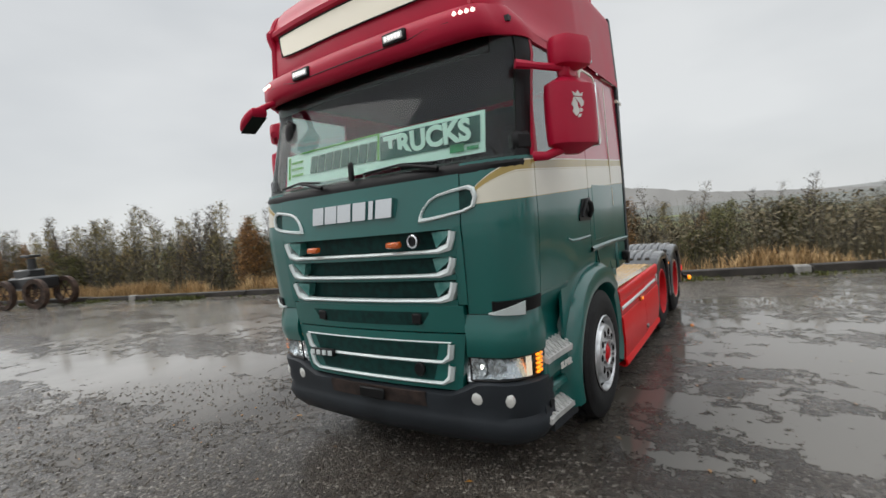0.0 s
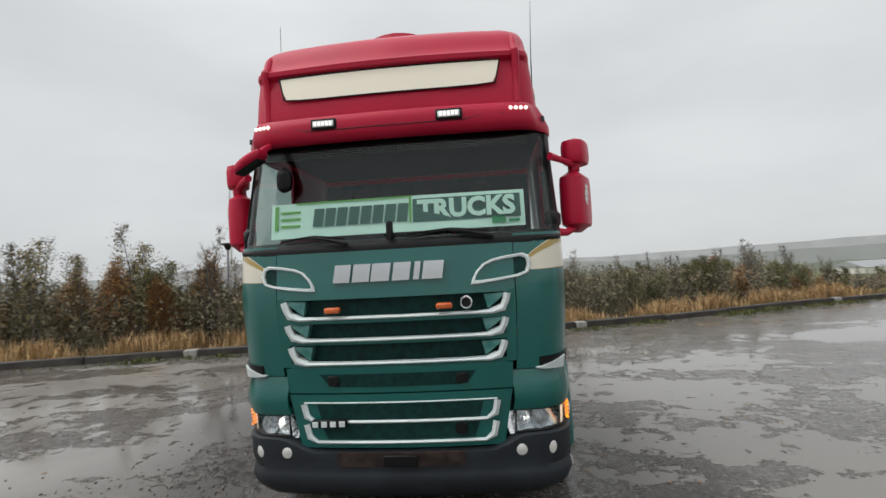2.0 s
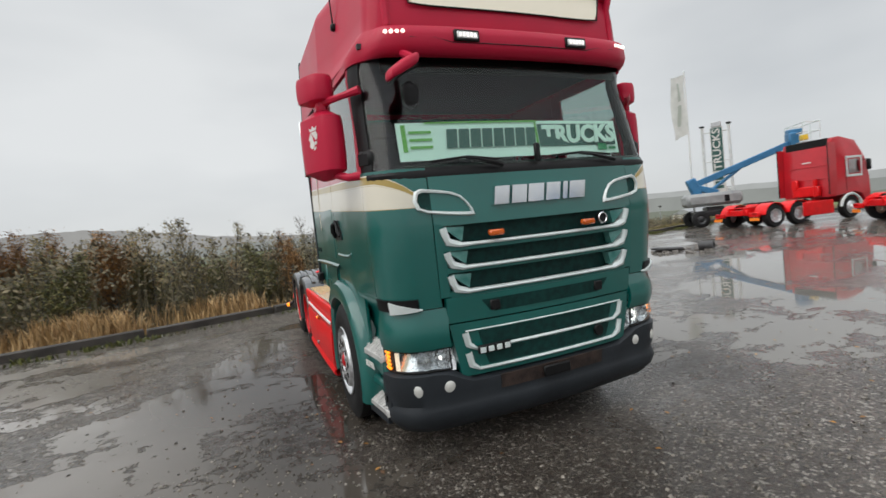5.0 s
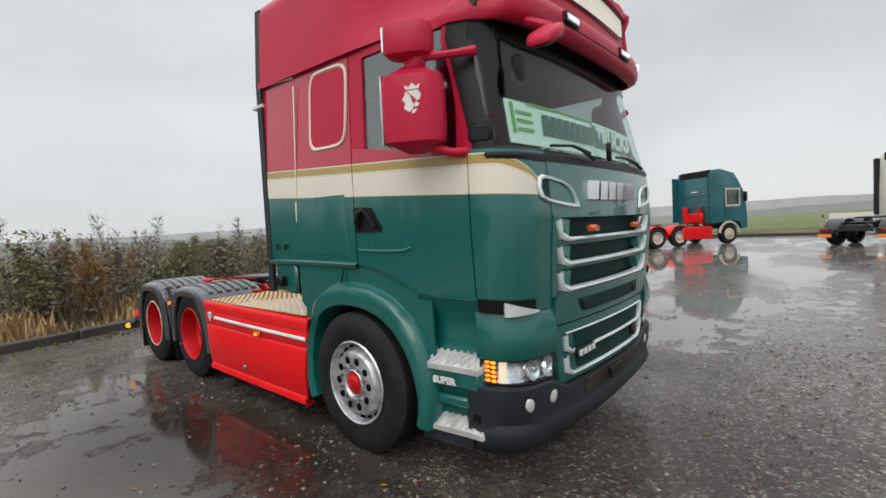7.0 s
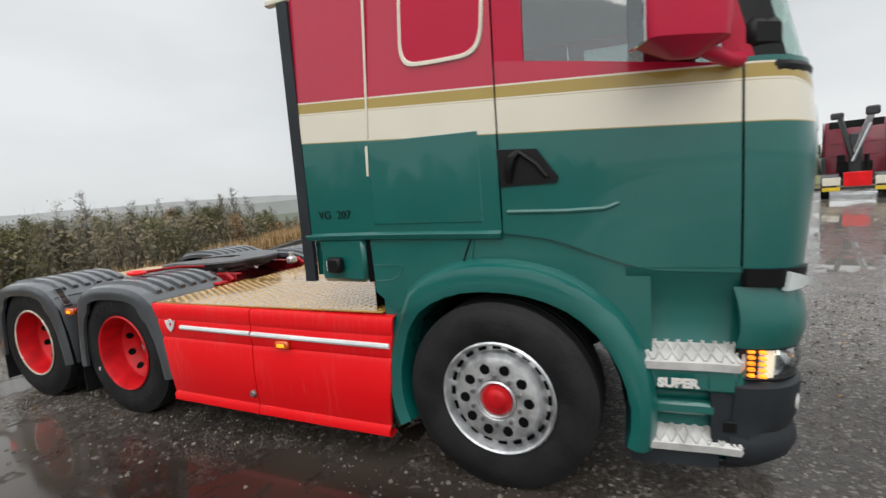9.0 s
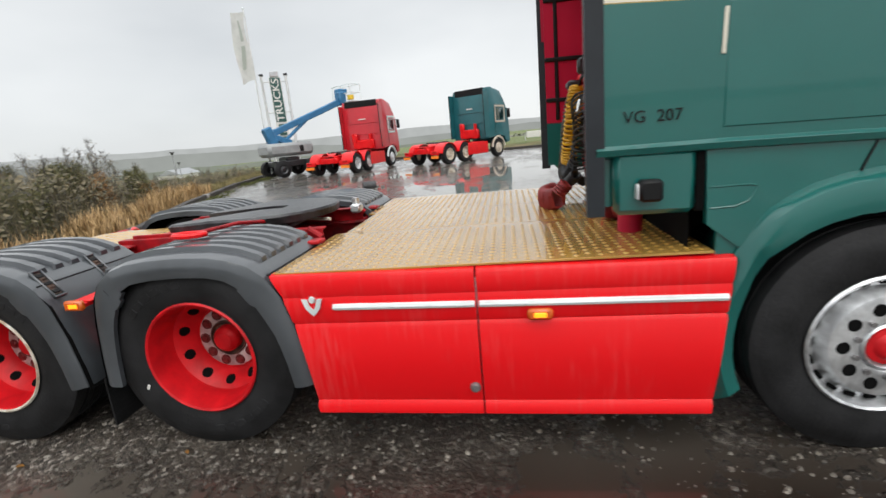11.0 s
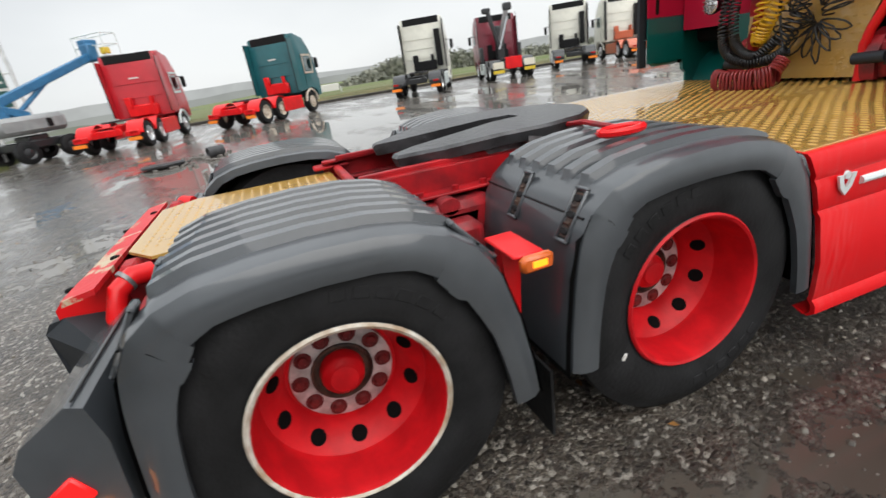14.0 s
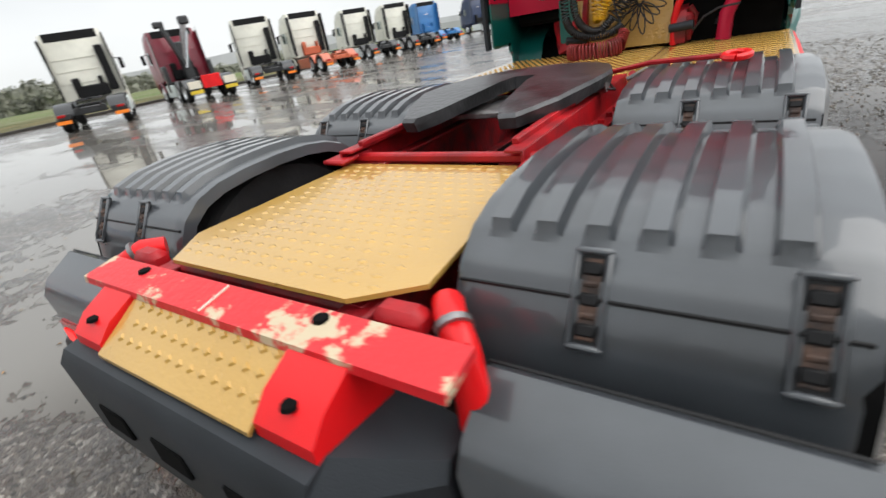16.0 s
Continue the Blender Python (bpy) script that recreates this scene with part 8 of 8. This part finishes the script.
def parked_tractor(label, cab, frame, rims, x, y, heading, roof=3.85, trim=None, axles=3, fifth=True, lamps=True, plain_rear=False, front_y=5.45, chassis_dark=False):
    """A tractor unit seen mostly from behind: y runs forward from the rear axle, x to its right."""
    t = thing("tractor_unit", label, "truck", "parked tractor units", pose(x, y, 0, 0, 0, heading - 90))
    w, yb, yf = 1.22, 3.35, front_y
    # cab: side profile drawn out across, with rounded front and roof
    prof = [(yb, 1.05), (yb, roof - 0.14), (yb + 0.05, roof - 0.05), (yb + 0.5, roof), (yf - 0.75, roof - 0.22), (yf - 0.42, roof - 0.75), (yf - 0.22, 2.62), (yf - 0.05, 1.85), (yf, 1.2), (yf - 0.02, 0.75), (yf - 0.35, 0.72), (yf - 0.5, 1.05), (yf - 1.0, 1.18), (yf - 1.6, 1.10)]
    rows = []
    for u, inset in ((-1, 0.03), (-0.985, 0.01), (-0.95, 0.0), (0.95, 0.0), (0.985, 0.01), (1, 0.03)):
        cy, cz = (yb + yf) / 2, 2.2
        rows.append([(u * w * (1 - 0.06 * max(0, (z - 2.6) / 1.3)), lerp(py, cy, inset), lerp(z, cz, inset)) for py, z in prof])
    m = Mesh().grid(rows, close_v=True)
    m.add(rows[0], [range(len(prof))]).add(rows[-1][::-1], [range(len(prof))])
    part("cab", m, cab, t, sharp=32)
    # roof deflector; a black box stands in for the shade of its hollow back
    m = Mesh().box((0, yb + 0.03, roof - 0.20), (2.0, 0.10, 0.34), 0.02)
    part("deflector_mouth", m, black_trim, t)
    for s in (-1, 1):
        part("side_fairing", Mesh().slab([[(s * 1.215, yy, z) for z in (1.15, 2.2, roof - 0.25)] for yy in (yb + 0.15, yb - 0.15, yb - 0.30)], (-s * 0.03, 0, 0)), cab if not plain_rear else black_trim, t)
        part("fairing_edge", Mesh().box((s * 1.212, yb - 0.32, 2.35), (0.035, 0.04, 2.4), 0.01), black_trim, t)
        part("side_window", Mesh().slab([[(s * 1.222, yy, z) for z in (2.02, 2.66)] for yy in (yf - 1.25, yf - 0.62)], (-s * 0.008, 0, 0)), side_glass, t)
        if trim:
            for q in (((yf - 1.36), 0.09, 2.35, 0.95), ((yf - 0.5), 0.08, 2.35, 0.9)):
                part("pale_trim", Mesh().box((s * 1.224, q[0], q[2]), (0.01, q[1], q[3]), 0.003), trim, t)
            part("pale_trim", Mesh().box((s * 1.224, yf - 0.93, 1.92), (0.01, 0.95, 0.10), 0.003), trim, t)
            part("pale_trim", Mesh().box((s * 1.224, yf - 0.93, 2.76), (0.01, 0.95, 0.10), 0.003), trim, t)
        part("door_seam", Mesh().box((s * 1.221, yf - 1.42, 2.0), (0.008, 0.015, 1.5), 0), black_trim, t)
        part("mirror", Mesh().box((s * 1.42, yf - 0.35, 2.35), (0.18, 0.14, 0.5), 0.04).tube([(s * 1.2, yf - 0.45, 2.6), (s * 1.42, yf - 0.38, 2.58)], 0.02, 5), black_trim, t)
        part("skirt", Mesh().box((s * 1.2, 2.35, 0.62), (0.06, 1.75, 0.62), 0.03), frame if not chassis_dark else silver, t)
        part("wheel_arch", Mesh().tube([(s * 1.2, 4.28 - 0.60 * math.cos(a), 0.5 + 0.60 * math.sin(a)) for a in np.linspace(0.1, 3.04, 11)], 0.06, 6), trim or cab, t)
        for k, yy in enumerate((0.0, 1.3, 4.28)[-axles:] if axles < 3 else (0.0, 1.3, 4.28)):
            wh = part("wheel", Mesh().lathe([(-0.30 * s, 0.3), (-0.29 * s, 0.46), (-0.25 * s, 0.5), (-0.04 * s, 0.5), (0, 0.47), (0.006 * s, 0.38), (0, 0.30)], (s * 1.2, yy, 0.5), "x", 24), far_tyre, t)
            part("rim", Mesh().lathe([(0.006 * s, 0.305), (0.0, 0.285), (-0.09 * s, 0.26), (-0.11 * s, 0.15), (-0.03 * s, 0.12), (-0.02 * s, 0.0)] if yy < 4 else [(0.006 * s, 0.305), (-0.03 * s, 0.27), (0.03 * s, 0.2), (0.03 * s, 0.12), (0.07 * s, 0.10), (0.075 * s, 0.0)], (s * 1.2, yy, 0.5), "x", 20), rims, wh)
            if yy < 4:
                arc = [(yy + 0.58 * math.cos(a) * (1.0), 0.5 + 0.56 * math.sin(a)) for a in np.linspace(0.15, 2.99, 10)]
                part("mudguard", Mesh().slab([[(s * 0.6, p, q) for p, q in arc], [(s * 1.22, p, q) for p, q in arc]], (0, 0, 0.025)), frame, t)
        part("frame_rail", Mesh().box((s * 0.4, 1.5, 0.82), (0.08, 4.8, 0.26), 0.01), frame, t)
        tl = part("tail_lamp", Mesh().box((s * 0.92, -0.86, 0.62), (0.5, 0.12, 0.20), 0.02), frame, t)
        part("red_lens", Mesh().box((s * 1.0, -0.925, 0.66), (0.26, 0.02, 0.09), 0.006), red_plastic, tl)
        if lamps:
            part("orange_marker_board", Mesh().box((s * 0.98, -0.93, 0.42), (0.48, 0.02, 0.13), 0.004), orange_board, t)
    part("rear_bar", Mesh().box((0, -0.78, 0.72), (1.1, 0.16, 0.26), 0.03), frame, t)
    part("rear_deck", Mesh().box((0, -0.25, 0.93), (0.9, 0.8, 0.03), 0.006), frame, t)
    if fifth:
        part("fifth_wheel", Mesh().prism([(0.12, -0.1), (0.42, 0.0), (0.46, 0.5), (0.3, 0.95), (-0.3, 0.95), (-0.46, 0.5), (-0.42, 0.0), (-0.12, -0.1), (0, 0.4)], 1.06, 1.13, "z"), grease, t)
    part("cab_gear", Mesh().box((0.0, yb - 0.12, 1.35), (1.3, 0.2, 0.5), 0.05).box((-0.5, yb - 0.15, 1.7), (0.3, 0.18, 0.5), 0.04).rod((0.45, yb - 0.15, 1.1), (0.45, yb - 0.15, 1.9), 0.09, 10), black_trim if chassis_dark else frame, t)
    if plain_rear:
        part("intake_duct", Mesh().box((0.85, yb - 0.12, 2.2), (0.32, 0.22, 1.9), 0.04), black_trim, t)
        for z in (1.75, 2.25, 2.75):
            part("wall_rib", Mesh().box((-0.15, yb - 0.012, z), (1.9, 0.02, 0.035), 0.006), cab, t)
    else:
        for z in (1.9, 2.5):
            part("wall_rib", Mesh().box((0, yb - 0.012, z), (1.8, 0.02, 0.03), 0.006), cab, t)
        part("plain_bar", Mesh().box((0.0, yb - 0.016, 2.72), (0.42, 0.012, 0.06), 0.003), white_vinyl, t)
    # black box added between the frame rails to stand for their shade
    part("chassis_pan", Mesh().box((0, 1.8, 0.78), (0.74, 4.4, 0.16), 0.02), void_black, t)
    return t


red_far, green_far, white_far, blue_far = paint("far_red_paint", (0.48, 0.012, 0.022)), paint("far_green_paint", (0.010, 0.105, 0.120)), paint("far_white_paint", (0.70, 0.69, 0.60)), paint("far_blue_paint", (0.03, 0.17, 0.42))
dark_frame = paint("far_dark_frame", (0.022, 0.023, 0.025))
maroon = paint("far_maroon_paint", (0.20, 0.012, 0.028))
red_rims = paint("far_red_rim", (0.45, 0.03, 0.03))
parked_tractor("bright red tractor unit parked at the yard edge", red_far, signal_red, alloy, 19.6, 11.3, -10, 3.75, silver)
parked_tractor("teal tractor unit with white trim on a red frame", green_far, signal_red, rim_white, 21.1, 6.6, -34, 3.8, rim_white)
parked_tractor("cream white tractor unit on a black frame", white_far, dark_frame, alloy, 21.4, -1.9, -27, 3.85, chassis_dark=True, plain_rear=True)
crane_truck = parked_tractor("maroon crane truck with a folded loader crane", maroon, dark_frame, alloy, 22.4, -7.7, -16, 3.6, chassis_dark=True, lamps=False)
parked_tractor("off-white tractor unit on a black frame", white_far, dark_frame, alloy, 23.5, -12.7, -30, 3.85, chassis_dark=True, plain_rear=True)
parked_tractor("white tractor unit with orange marker boards", white_far, paint("far_orange_frame", (0.55, 0.12, 0.05)), alloy, 22.2, -16.9, -18, 3.8, plain_rear=True)
parked_tractor("cream tractor unit in the far row", white_far, dark_frame, alloy, 24.1, -24.0, -22, 3.85, chassis_dark=True, plain_rear=True)
parked_tractor("pale tractor unit in the far row", white_far, dark_frame, alloy, 23.0, -28.0, -22, 3.85, chassis_dark=True, plain_rear=True)
parked_tractor("light blue tractor unit in the far row", blue_far, blue_far, alloy, 24.8, -35.2, -25, 3.85)
parked_tractor("dark blue tractor unit in the far row", paint("far_navy_paint", (0.012, 0.03, 0.09)), dark_frame, alloy, 24.4, -45.5, -25, 3.85, chassis_dark=True)
# the folded crane behind the maroon cab
part("crane_post", Mesh().box((0, 2.5, 1.9), (0.5, 0.5, 2.0), 0.06), dark_frame, crane_truck)
part("crane_arm", Mesh().box((0.25, 2.35, 2.9), (0.26, 0.3, 2.3), 0.05, Matrix.Rotation(radians(18), 4, "Y")), steel, crane_truck, "grey folded crane arm")
part("crane_arm", Mesh().box((-0.35, 2.3, 2.7), (0.22, 0.3, 2.2), 0.05, Matrix.Rotation(radians(-14), 4, "Y")), dark_frame, crane_truck)
part("crane_head", Mesh().box((0.55, 2.3, 3.85), (0.5, 0.35, 0.4), 0.06), dark_frame, crane_truck)
part("crane_elbow", Mesh().box((-0.7, 2.3, 3.75), (0.5, 0.3, 0.3), 0.06), dark_frame, crane_truck)
part("hydraulic_ram", Mesh().rod((-0.1, 2.15, 1.6), (0.5, 2.12, 3.3), 0.07, 10), chrome, crane_truck)
for s in (-1, 1):
    part("stabiliser", Mesh().box((s * 1.15, 2.5, 1.2), (0.22, 0.3, 1.3), 0.04), dark_frame, crane_truck)
    part("striped_board", Mesh().box((s * 0.85, -0.93, 0.45), (0.6, 0.02, 0.16), 0.004), paint("yellow_board", (0.70, 0.50, 0.03)), crane_truck)
    part("white_board", Mesh().box((s * 0.85, -0.93, 0.78), (0.6, 0.02, 0.34), 0.01), cream_paint, crane_truck)
part("red_hatch", Mesh().box((0, -0.88, 0.85), (0.9, 0.06, 0.6), 0.02), signal_red, crane_truck)

# boom lift
lift = thing("boom_lift", "blue and grey boom lift with its basket raised", "boom lift", at=pose(21.9, 14.9, 0, 0, 0, -36) @ Matrix.Scale(0.95, 4))
lift_blue = mat("lift_blue", (0.035, 0.17, 0.34), 0.38, 0, 0.12, 4.0)
lift_grey = mat("lift_grey", (0.30, 0.31, 0.31), 0.45, 0, 0.12, 3.0)
part("undercarriage", Mesh().box((0, 0, 0.75), (2.2, 1.2, 0.35), 0.05).box((0, 0, 1.0), (0.9, 0.9, 0.25), 0.05), dark_frame, lift)
for sx in (-1, 1):
    for sy in (-1, 1):
        wh = part("wheel", Mesh().lathe([(-0.32, 0.25), (-0.3, 0.46), (-0.05, 0.48), (0, 0.4), (0, 0.25)], (sx * 0.95, sy * 1.0, 0.47), "y", 20, sign=sy), far_tyre, lift)
        part("rim", Mesh().lathe([(-0.01, 0.26), (-0.06, 0.2), (-0.02, 0.1), (0, 0.0)], (sx * 0.95, sy * 1.0, 0.47), "y", 14, sign=sy), dark_frame, wh)
part("turret", Mesh().box((-0.1, 0, 1.55), (2.9, 1.5, 0.75), 0.18), lift_grey, lift, "rounded grey counterweight housing")
part("turret_cover", Mesh().box((0.5, -0.76, 1.55), (0.25, 0.04, 0.35), 0.02), black_trim, lift)
part("riser", Mesh().box((-0.95, 0, 2.3), (0.5, 0.5, 1.1), 0.06, Matrix.Rotation(radians(-20), 4, "Y")).box((-0.3, 0, 2.1), (1.2, 0.4, 0.35), 0.05, Matrix.Rotation(radians(20), 4, "Y")), lift_blue, lift)
part("main_boom", Mesh().box((1.55, 0, 3.30), (5.4, 0.30, 0.36), 0.04, Matrix.Rotation(radians(-19), 4, "Y")), lift_blue, lift, "long blue main boom")
part("boom_ram", Mesh().rod((0.0, 0, 2.1), (1.5, 0, 3.15), 0.10, 10), lift_blue, lift)
bas = part("basket_floor", Mesh().box((4.7, 0, 4.10), (0.9, 2.0, 0.08), 0.02), lift_grey, lift)
part("basket_link", Mesh().box((4.2, 0, 4.35), (0.5, 0.6, 0.8), 0.06).box((4.35, 0.1, 4.80), (0.7, 0.5, 0.3), 0.05), lift_blue, lift)
m = Mesh()
for px in (4.3, 5.1):
    for py in (-0.95, 0.0, 0.95):
        m.rod((px, py, 4.13), (px, py, 5.15), 0.022, 6)
for z in (4.65, 5.15):
    m.tube([(4.3, -0.95, z), (5.1, -0.95, z), (5.1, 0.95, z), (4.3, 0.95, z), (4.3, -0.95, z)], 0.022, 6)
part("basket_rail", m, silver, lift, "grey tube basket railing")
part("yellow_box", Mesh().box((4.4, -0.8, 4.35), (0.3, 0.35, 0.3), 0.03), paint("yellow_board", (0.7, 0.5, 0.03)), lift)

# banner and lettered sign tower by the kerb corner
pole_steel = mat("pole_steel", (0.55, 0.56, 0.57), 0.4, 0.3, 0.1, 6.0)
banner_cloth = mat("banner_cloth", (0.62, 0.63, 0.60), 0.8, 0, 0.08, 2.0)
flag = thing("banner_pole", "tall white pole with a long pale banner", "flag pole", at=pose(21.85, 16.05, 0) @ Matrix.Scale(0.82, 4))
part("pole", Mesh().rod((0, 0, -0.4), (0, 0, 10.7), 0.07, 12, 0.045), mat("white_pole", (0.72, 0.73, 0.72), 0.4, 0, 0.06, 3.0), flag)
part("finial", Mesh().lathe([(0, 0.05), (0.06, 0.07), (0.12, 0.03), (0.14, 0)], (0, 0, 10.7), "z", 10), silver, flag)
rows = []
for i in range(9):
    u = i / 8
    rows.append([(-1.18 * u * 0.46 - 0.04, 1.0 * u * 0.68 + 0.10 * math.sin(u * 5 + v * 6), 10.55 - 4.1 * v - 0.25 * u * (0.4 + v) + 0.05 * math.sin(v * 9)) for v in np.linspace(0, 1, 14)])
part("banner", Mesh().slab(rows, (0.01, 0.01, 0)), banner_cloth, flag, "long pale grey banner with plain faded bars")
for v0, v1, c in ((0.12, 0.40, "board_dark"), (0.46, 0.82, "board_lime")):
    sub = [[(-1.18 * u * 0.46 - 0.04 - 0.02, 1.0 * u * 0.68 + 0.10 * math.sin(u * 5 + v * 6) - 0.015, 10.55 - 4.1 * v - 0.25 * u * (0.4 + v) + 0.05 * math.sin(v * 9)) for v in np.linspace(v0, v1, 6)] for u in (0.40, 0.5, 0.6)]
    part("faded_bar", Mesh().slab(sub, (0.008, 0.008, 0)), mat("faded_" + c, (0.40, 0.44, 0.39), 0.8), flag)

tower = thing("sign_tower", "white steel sign tower with a tall dark lettered board", "sign", at=pose(24.3, 16.2, 0, 0, 0, -62) @ Matrix.Scale(0.92, 4))
for sx in (-0.75, 0.75):
    part("post", Mesh().rod((sx, 0, -0.3), (sx, 0, 6.25), 0.09, 10), mat("tower_white", (0.70, 0.71, 0.70), 0.45, 0, 0.08, 3.0) if sx < 0 else bpy.data.materials["tower_white"], tower)
    part("post_cap", Mesh().box((sx, 0, 6.32), (0.26, 0.26, 0.12), 0.02), dark_frame, tower)
for z in (2.2, 4.0, 5.9):
    part("cross_tube", Mesh().rod((-0.75, 0, z), (0.75, 0, z), 0.04, 8), bpy.data.materials["tower_white"], tower)
part("top_box", Mesh().box((0.05, 0, 6.35), (0.55, 0.25, 0.35), 0.03), pole_steel, tower)
sign = part("sign_board", Mesh().box((0.05, -0.06, 4.05), (0.72, 0.06, 4.2), 0.01), white_vinyl, tower, "tall board with dark bars and pale letters")
part("dark_field", Mesh().box((0.05, -0.10, 4.75), (0.64, 0.02, 2.75), 0.004), board_dark, sign)
words("TRUCKS", 0.62, white_vinyl, sign, Matrix.Translation((0.05, -0.118, 4.75)) @ Matrix.Rotation(radians(90), 4, "X") @ Matrix.Rotation(radians(90), 4, "Z") @ Matrix.Diagonal((1.15, 1, 1, 1)), bold=0.012, label="white upright word on the sign")
for i in range(4):
    part("plain_bar", Mesh().box((0.05, -0.10, 3.15 - i * 0.27), (0.44, 0.02, 0.19), 0.004), board_dark, sign)

# lamp posts, mast, gully ring, stored machine, small boards
post_grey = mat("lamp_post_grey", (0.34, 0.35, 0.36), 0.5, 0.2, 0.15, 5.0)
lamp = thing("street_lamp", "short grey lamp post with a flat cap light", "street lamp", "lamp posts", pose(-8.6, 12.6, -0.62))
part("pole", Mesh().rod((0, 0, -0.3), (0, 0, 3.52), 0.07, 12, 0.04), post_grey, lamp)
part("lantern", Mesh().lathe([(0, 0.05), (0.06, 0.10), (0.16, 0.13), (0.20, 0.24), (0.24, 0.24), (0.27, 0)], (0, 0, 3.52), "z", 16), dark_frame, lamp, "dark flat lantern cap")
copy_thing(lamp, pose(35.5, 32.5, -1.6))
copy_thing(lamp, pose(46, 40, -2.6))
mast = thing("radio_mast", "thin pale mast rising far behind the trees", "mast", at=pose(-33.8, 56.5, -3))
part("mast_pole", Mesh().rod((0, 0, 0), (0, 0, 18.6), 0.16, 8, 0.10), pole_steel, mast)
ring = thing("concrete_ring", "dark concrete gully ring lying on its side", "drain pipe", at=pose(11.0, 7.1, 0.0, 0, 0, 25))
part("ring_wall", Mesh().lathe([(-0.20, 0.10), (-0.20, 0.14), (0.20, 0.14), (0.20, 0.10), (-0.20, 0.10)], (0, 0, 0.138), "y", 20), mat("dark_pipe", (0.045, 0.045, 0.047), 0.5, 0, 0.3, 8.0, 0.3, 40), ring)
slab = thing("manhole_cover", "dark round cover lying on the gravel", "manhole cover", at=pose(10.7, 8.3, 0.02, 0, 4, 0))
part("cover_disc", Mesh().lathe([(0, 0.0), (0, 0.48), (0.05, 0.50), (0.09, 0.46), (0.09, 0)], (0, 0, 0), "z", 24), mat("cover_iron", (0.05, 0.05, 0.052), 0.35, 0.3, 0.3, 10.0, 0.3, 40), slab)
m = Mesh()
for i in range(40):
    a, r = rnd.uniform(0, 6.28), rnd.uniform(0.2, 1.2)
    m.box((10.9 + math.cos(a) * r * 1.4, 7.6 + math.sin(a) * r, 0.02), (rnd.uniform(.06, .2), rnd.uniform(.05, .15), rnd.uniform(.03, .08)), 0.01, Matrix.Rotation(a, 4, "Z"))
tagged(link("rubble", m, mat("rubble", (0.16, 0.145, 0.13), 0.6, 0, 0.3, 8.0, 0.4, 30)), "scattered rubble round the gully ring", "rubble", kind="stuff")

roller = thing("old_machine", "dark rusty wheeled machine standing at the kerb", "machine", at=pose(-19.8, 3.3, 0, 0, 0, 20) @ Matrix.Scale(0.86, 4))
rust = mat("rusty_iron", (0.055, 0.032, 0.022), 0.7, 0.2, 0.5, 6.0, 0.4, 30)
for sx in (-0.9, 0.9):
    for sy in (-0.6, 0.6):
        wh = part("wheel", Mesh().lathe([(-0.10, 0.45), (-0.10, 0.62), (0.10, 0.62), (0.10, 0.45), (-0.10, 0.45)], (sx, sy, 0.62), "y", 20), rust, roller)
        for k in range(6):
            part("spoke", Mesh().box((sx + 0.25 * math.cos(k * 1.047), sy, 0.62 + 0.25 * math.sin(k * 1.047)), (0.5, 0.04, 0.05), 0.01, Matrix.Rotation(-k * 1.047, 4, "Y")), rust, wh)
part("body", Mesh().box((0, 0, 1.05), (1.7, 0.9, 0.55), 0.08).box((-0.2, 0, 1.45), (0.9, 0.7, 0.4), 0.06), dark_frame, roller)
part("seat_post", Mesh().rod((0, 0, 1.4), (0, 0, 2.1), 0.16, 10).box((0, 0, 2.2), (0.55, 0.5, 0.12), 0.03), dark_frame, roller)

# far sheds in the fields and a low white board beyond the yard
for i, (x, y, z, sx, sy, sz, a) in enumerate(((150, 190, -9, 30, 12, 4, 20), (190, 150, -9, 18, 10, 4, 10), (58, -1.5, -0.4, 3.6, 0.25, 0.8, 70), (200, 240, -9, 26, 12, 5, 40))):
    if i == 2:
        b_ = thing("low_board", "low white board standing beyond the yard", "sign", at=pose(x, y, z, 0, 0, a))
        part("panel", Mesh().box((0, 0, sz / 2 + 0.5), (sx, 0.12, sz), 0.03), white_vinyl, b_)
        for q in (-2, 2):
            part("leg", Mesh().box((q, 0, 0.2), (0.1, 0.1, 1.4), 0.01), pole_steel, b_)
    else:
        b_ = thing("farm_shed", "pale farm shed far off in the fields", "shed", "far sheds", pose(x, y, z, 0, 0, a))
        part("wall", Mesh().box((0, 0, sz / 2), (sx, sy, sz), 0.05), white_vinyl, b_)
        part("roof", Mesh().prism([(-sy / 2 - 0.4, sz), (sy / 2 + 0.4, sz), (0, sz + 2.4)], -sx / 2 - 0.4, sx / 2 + 0.4, "x"), post_grey, b_)
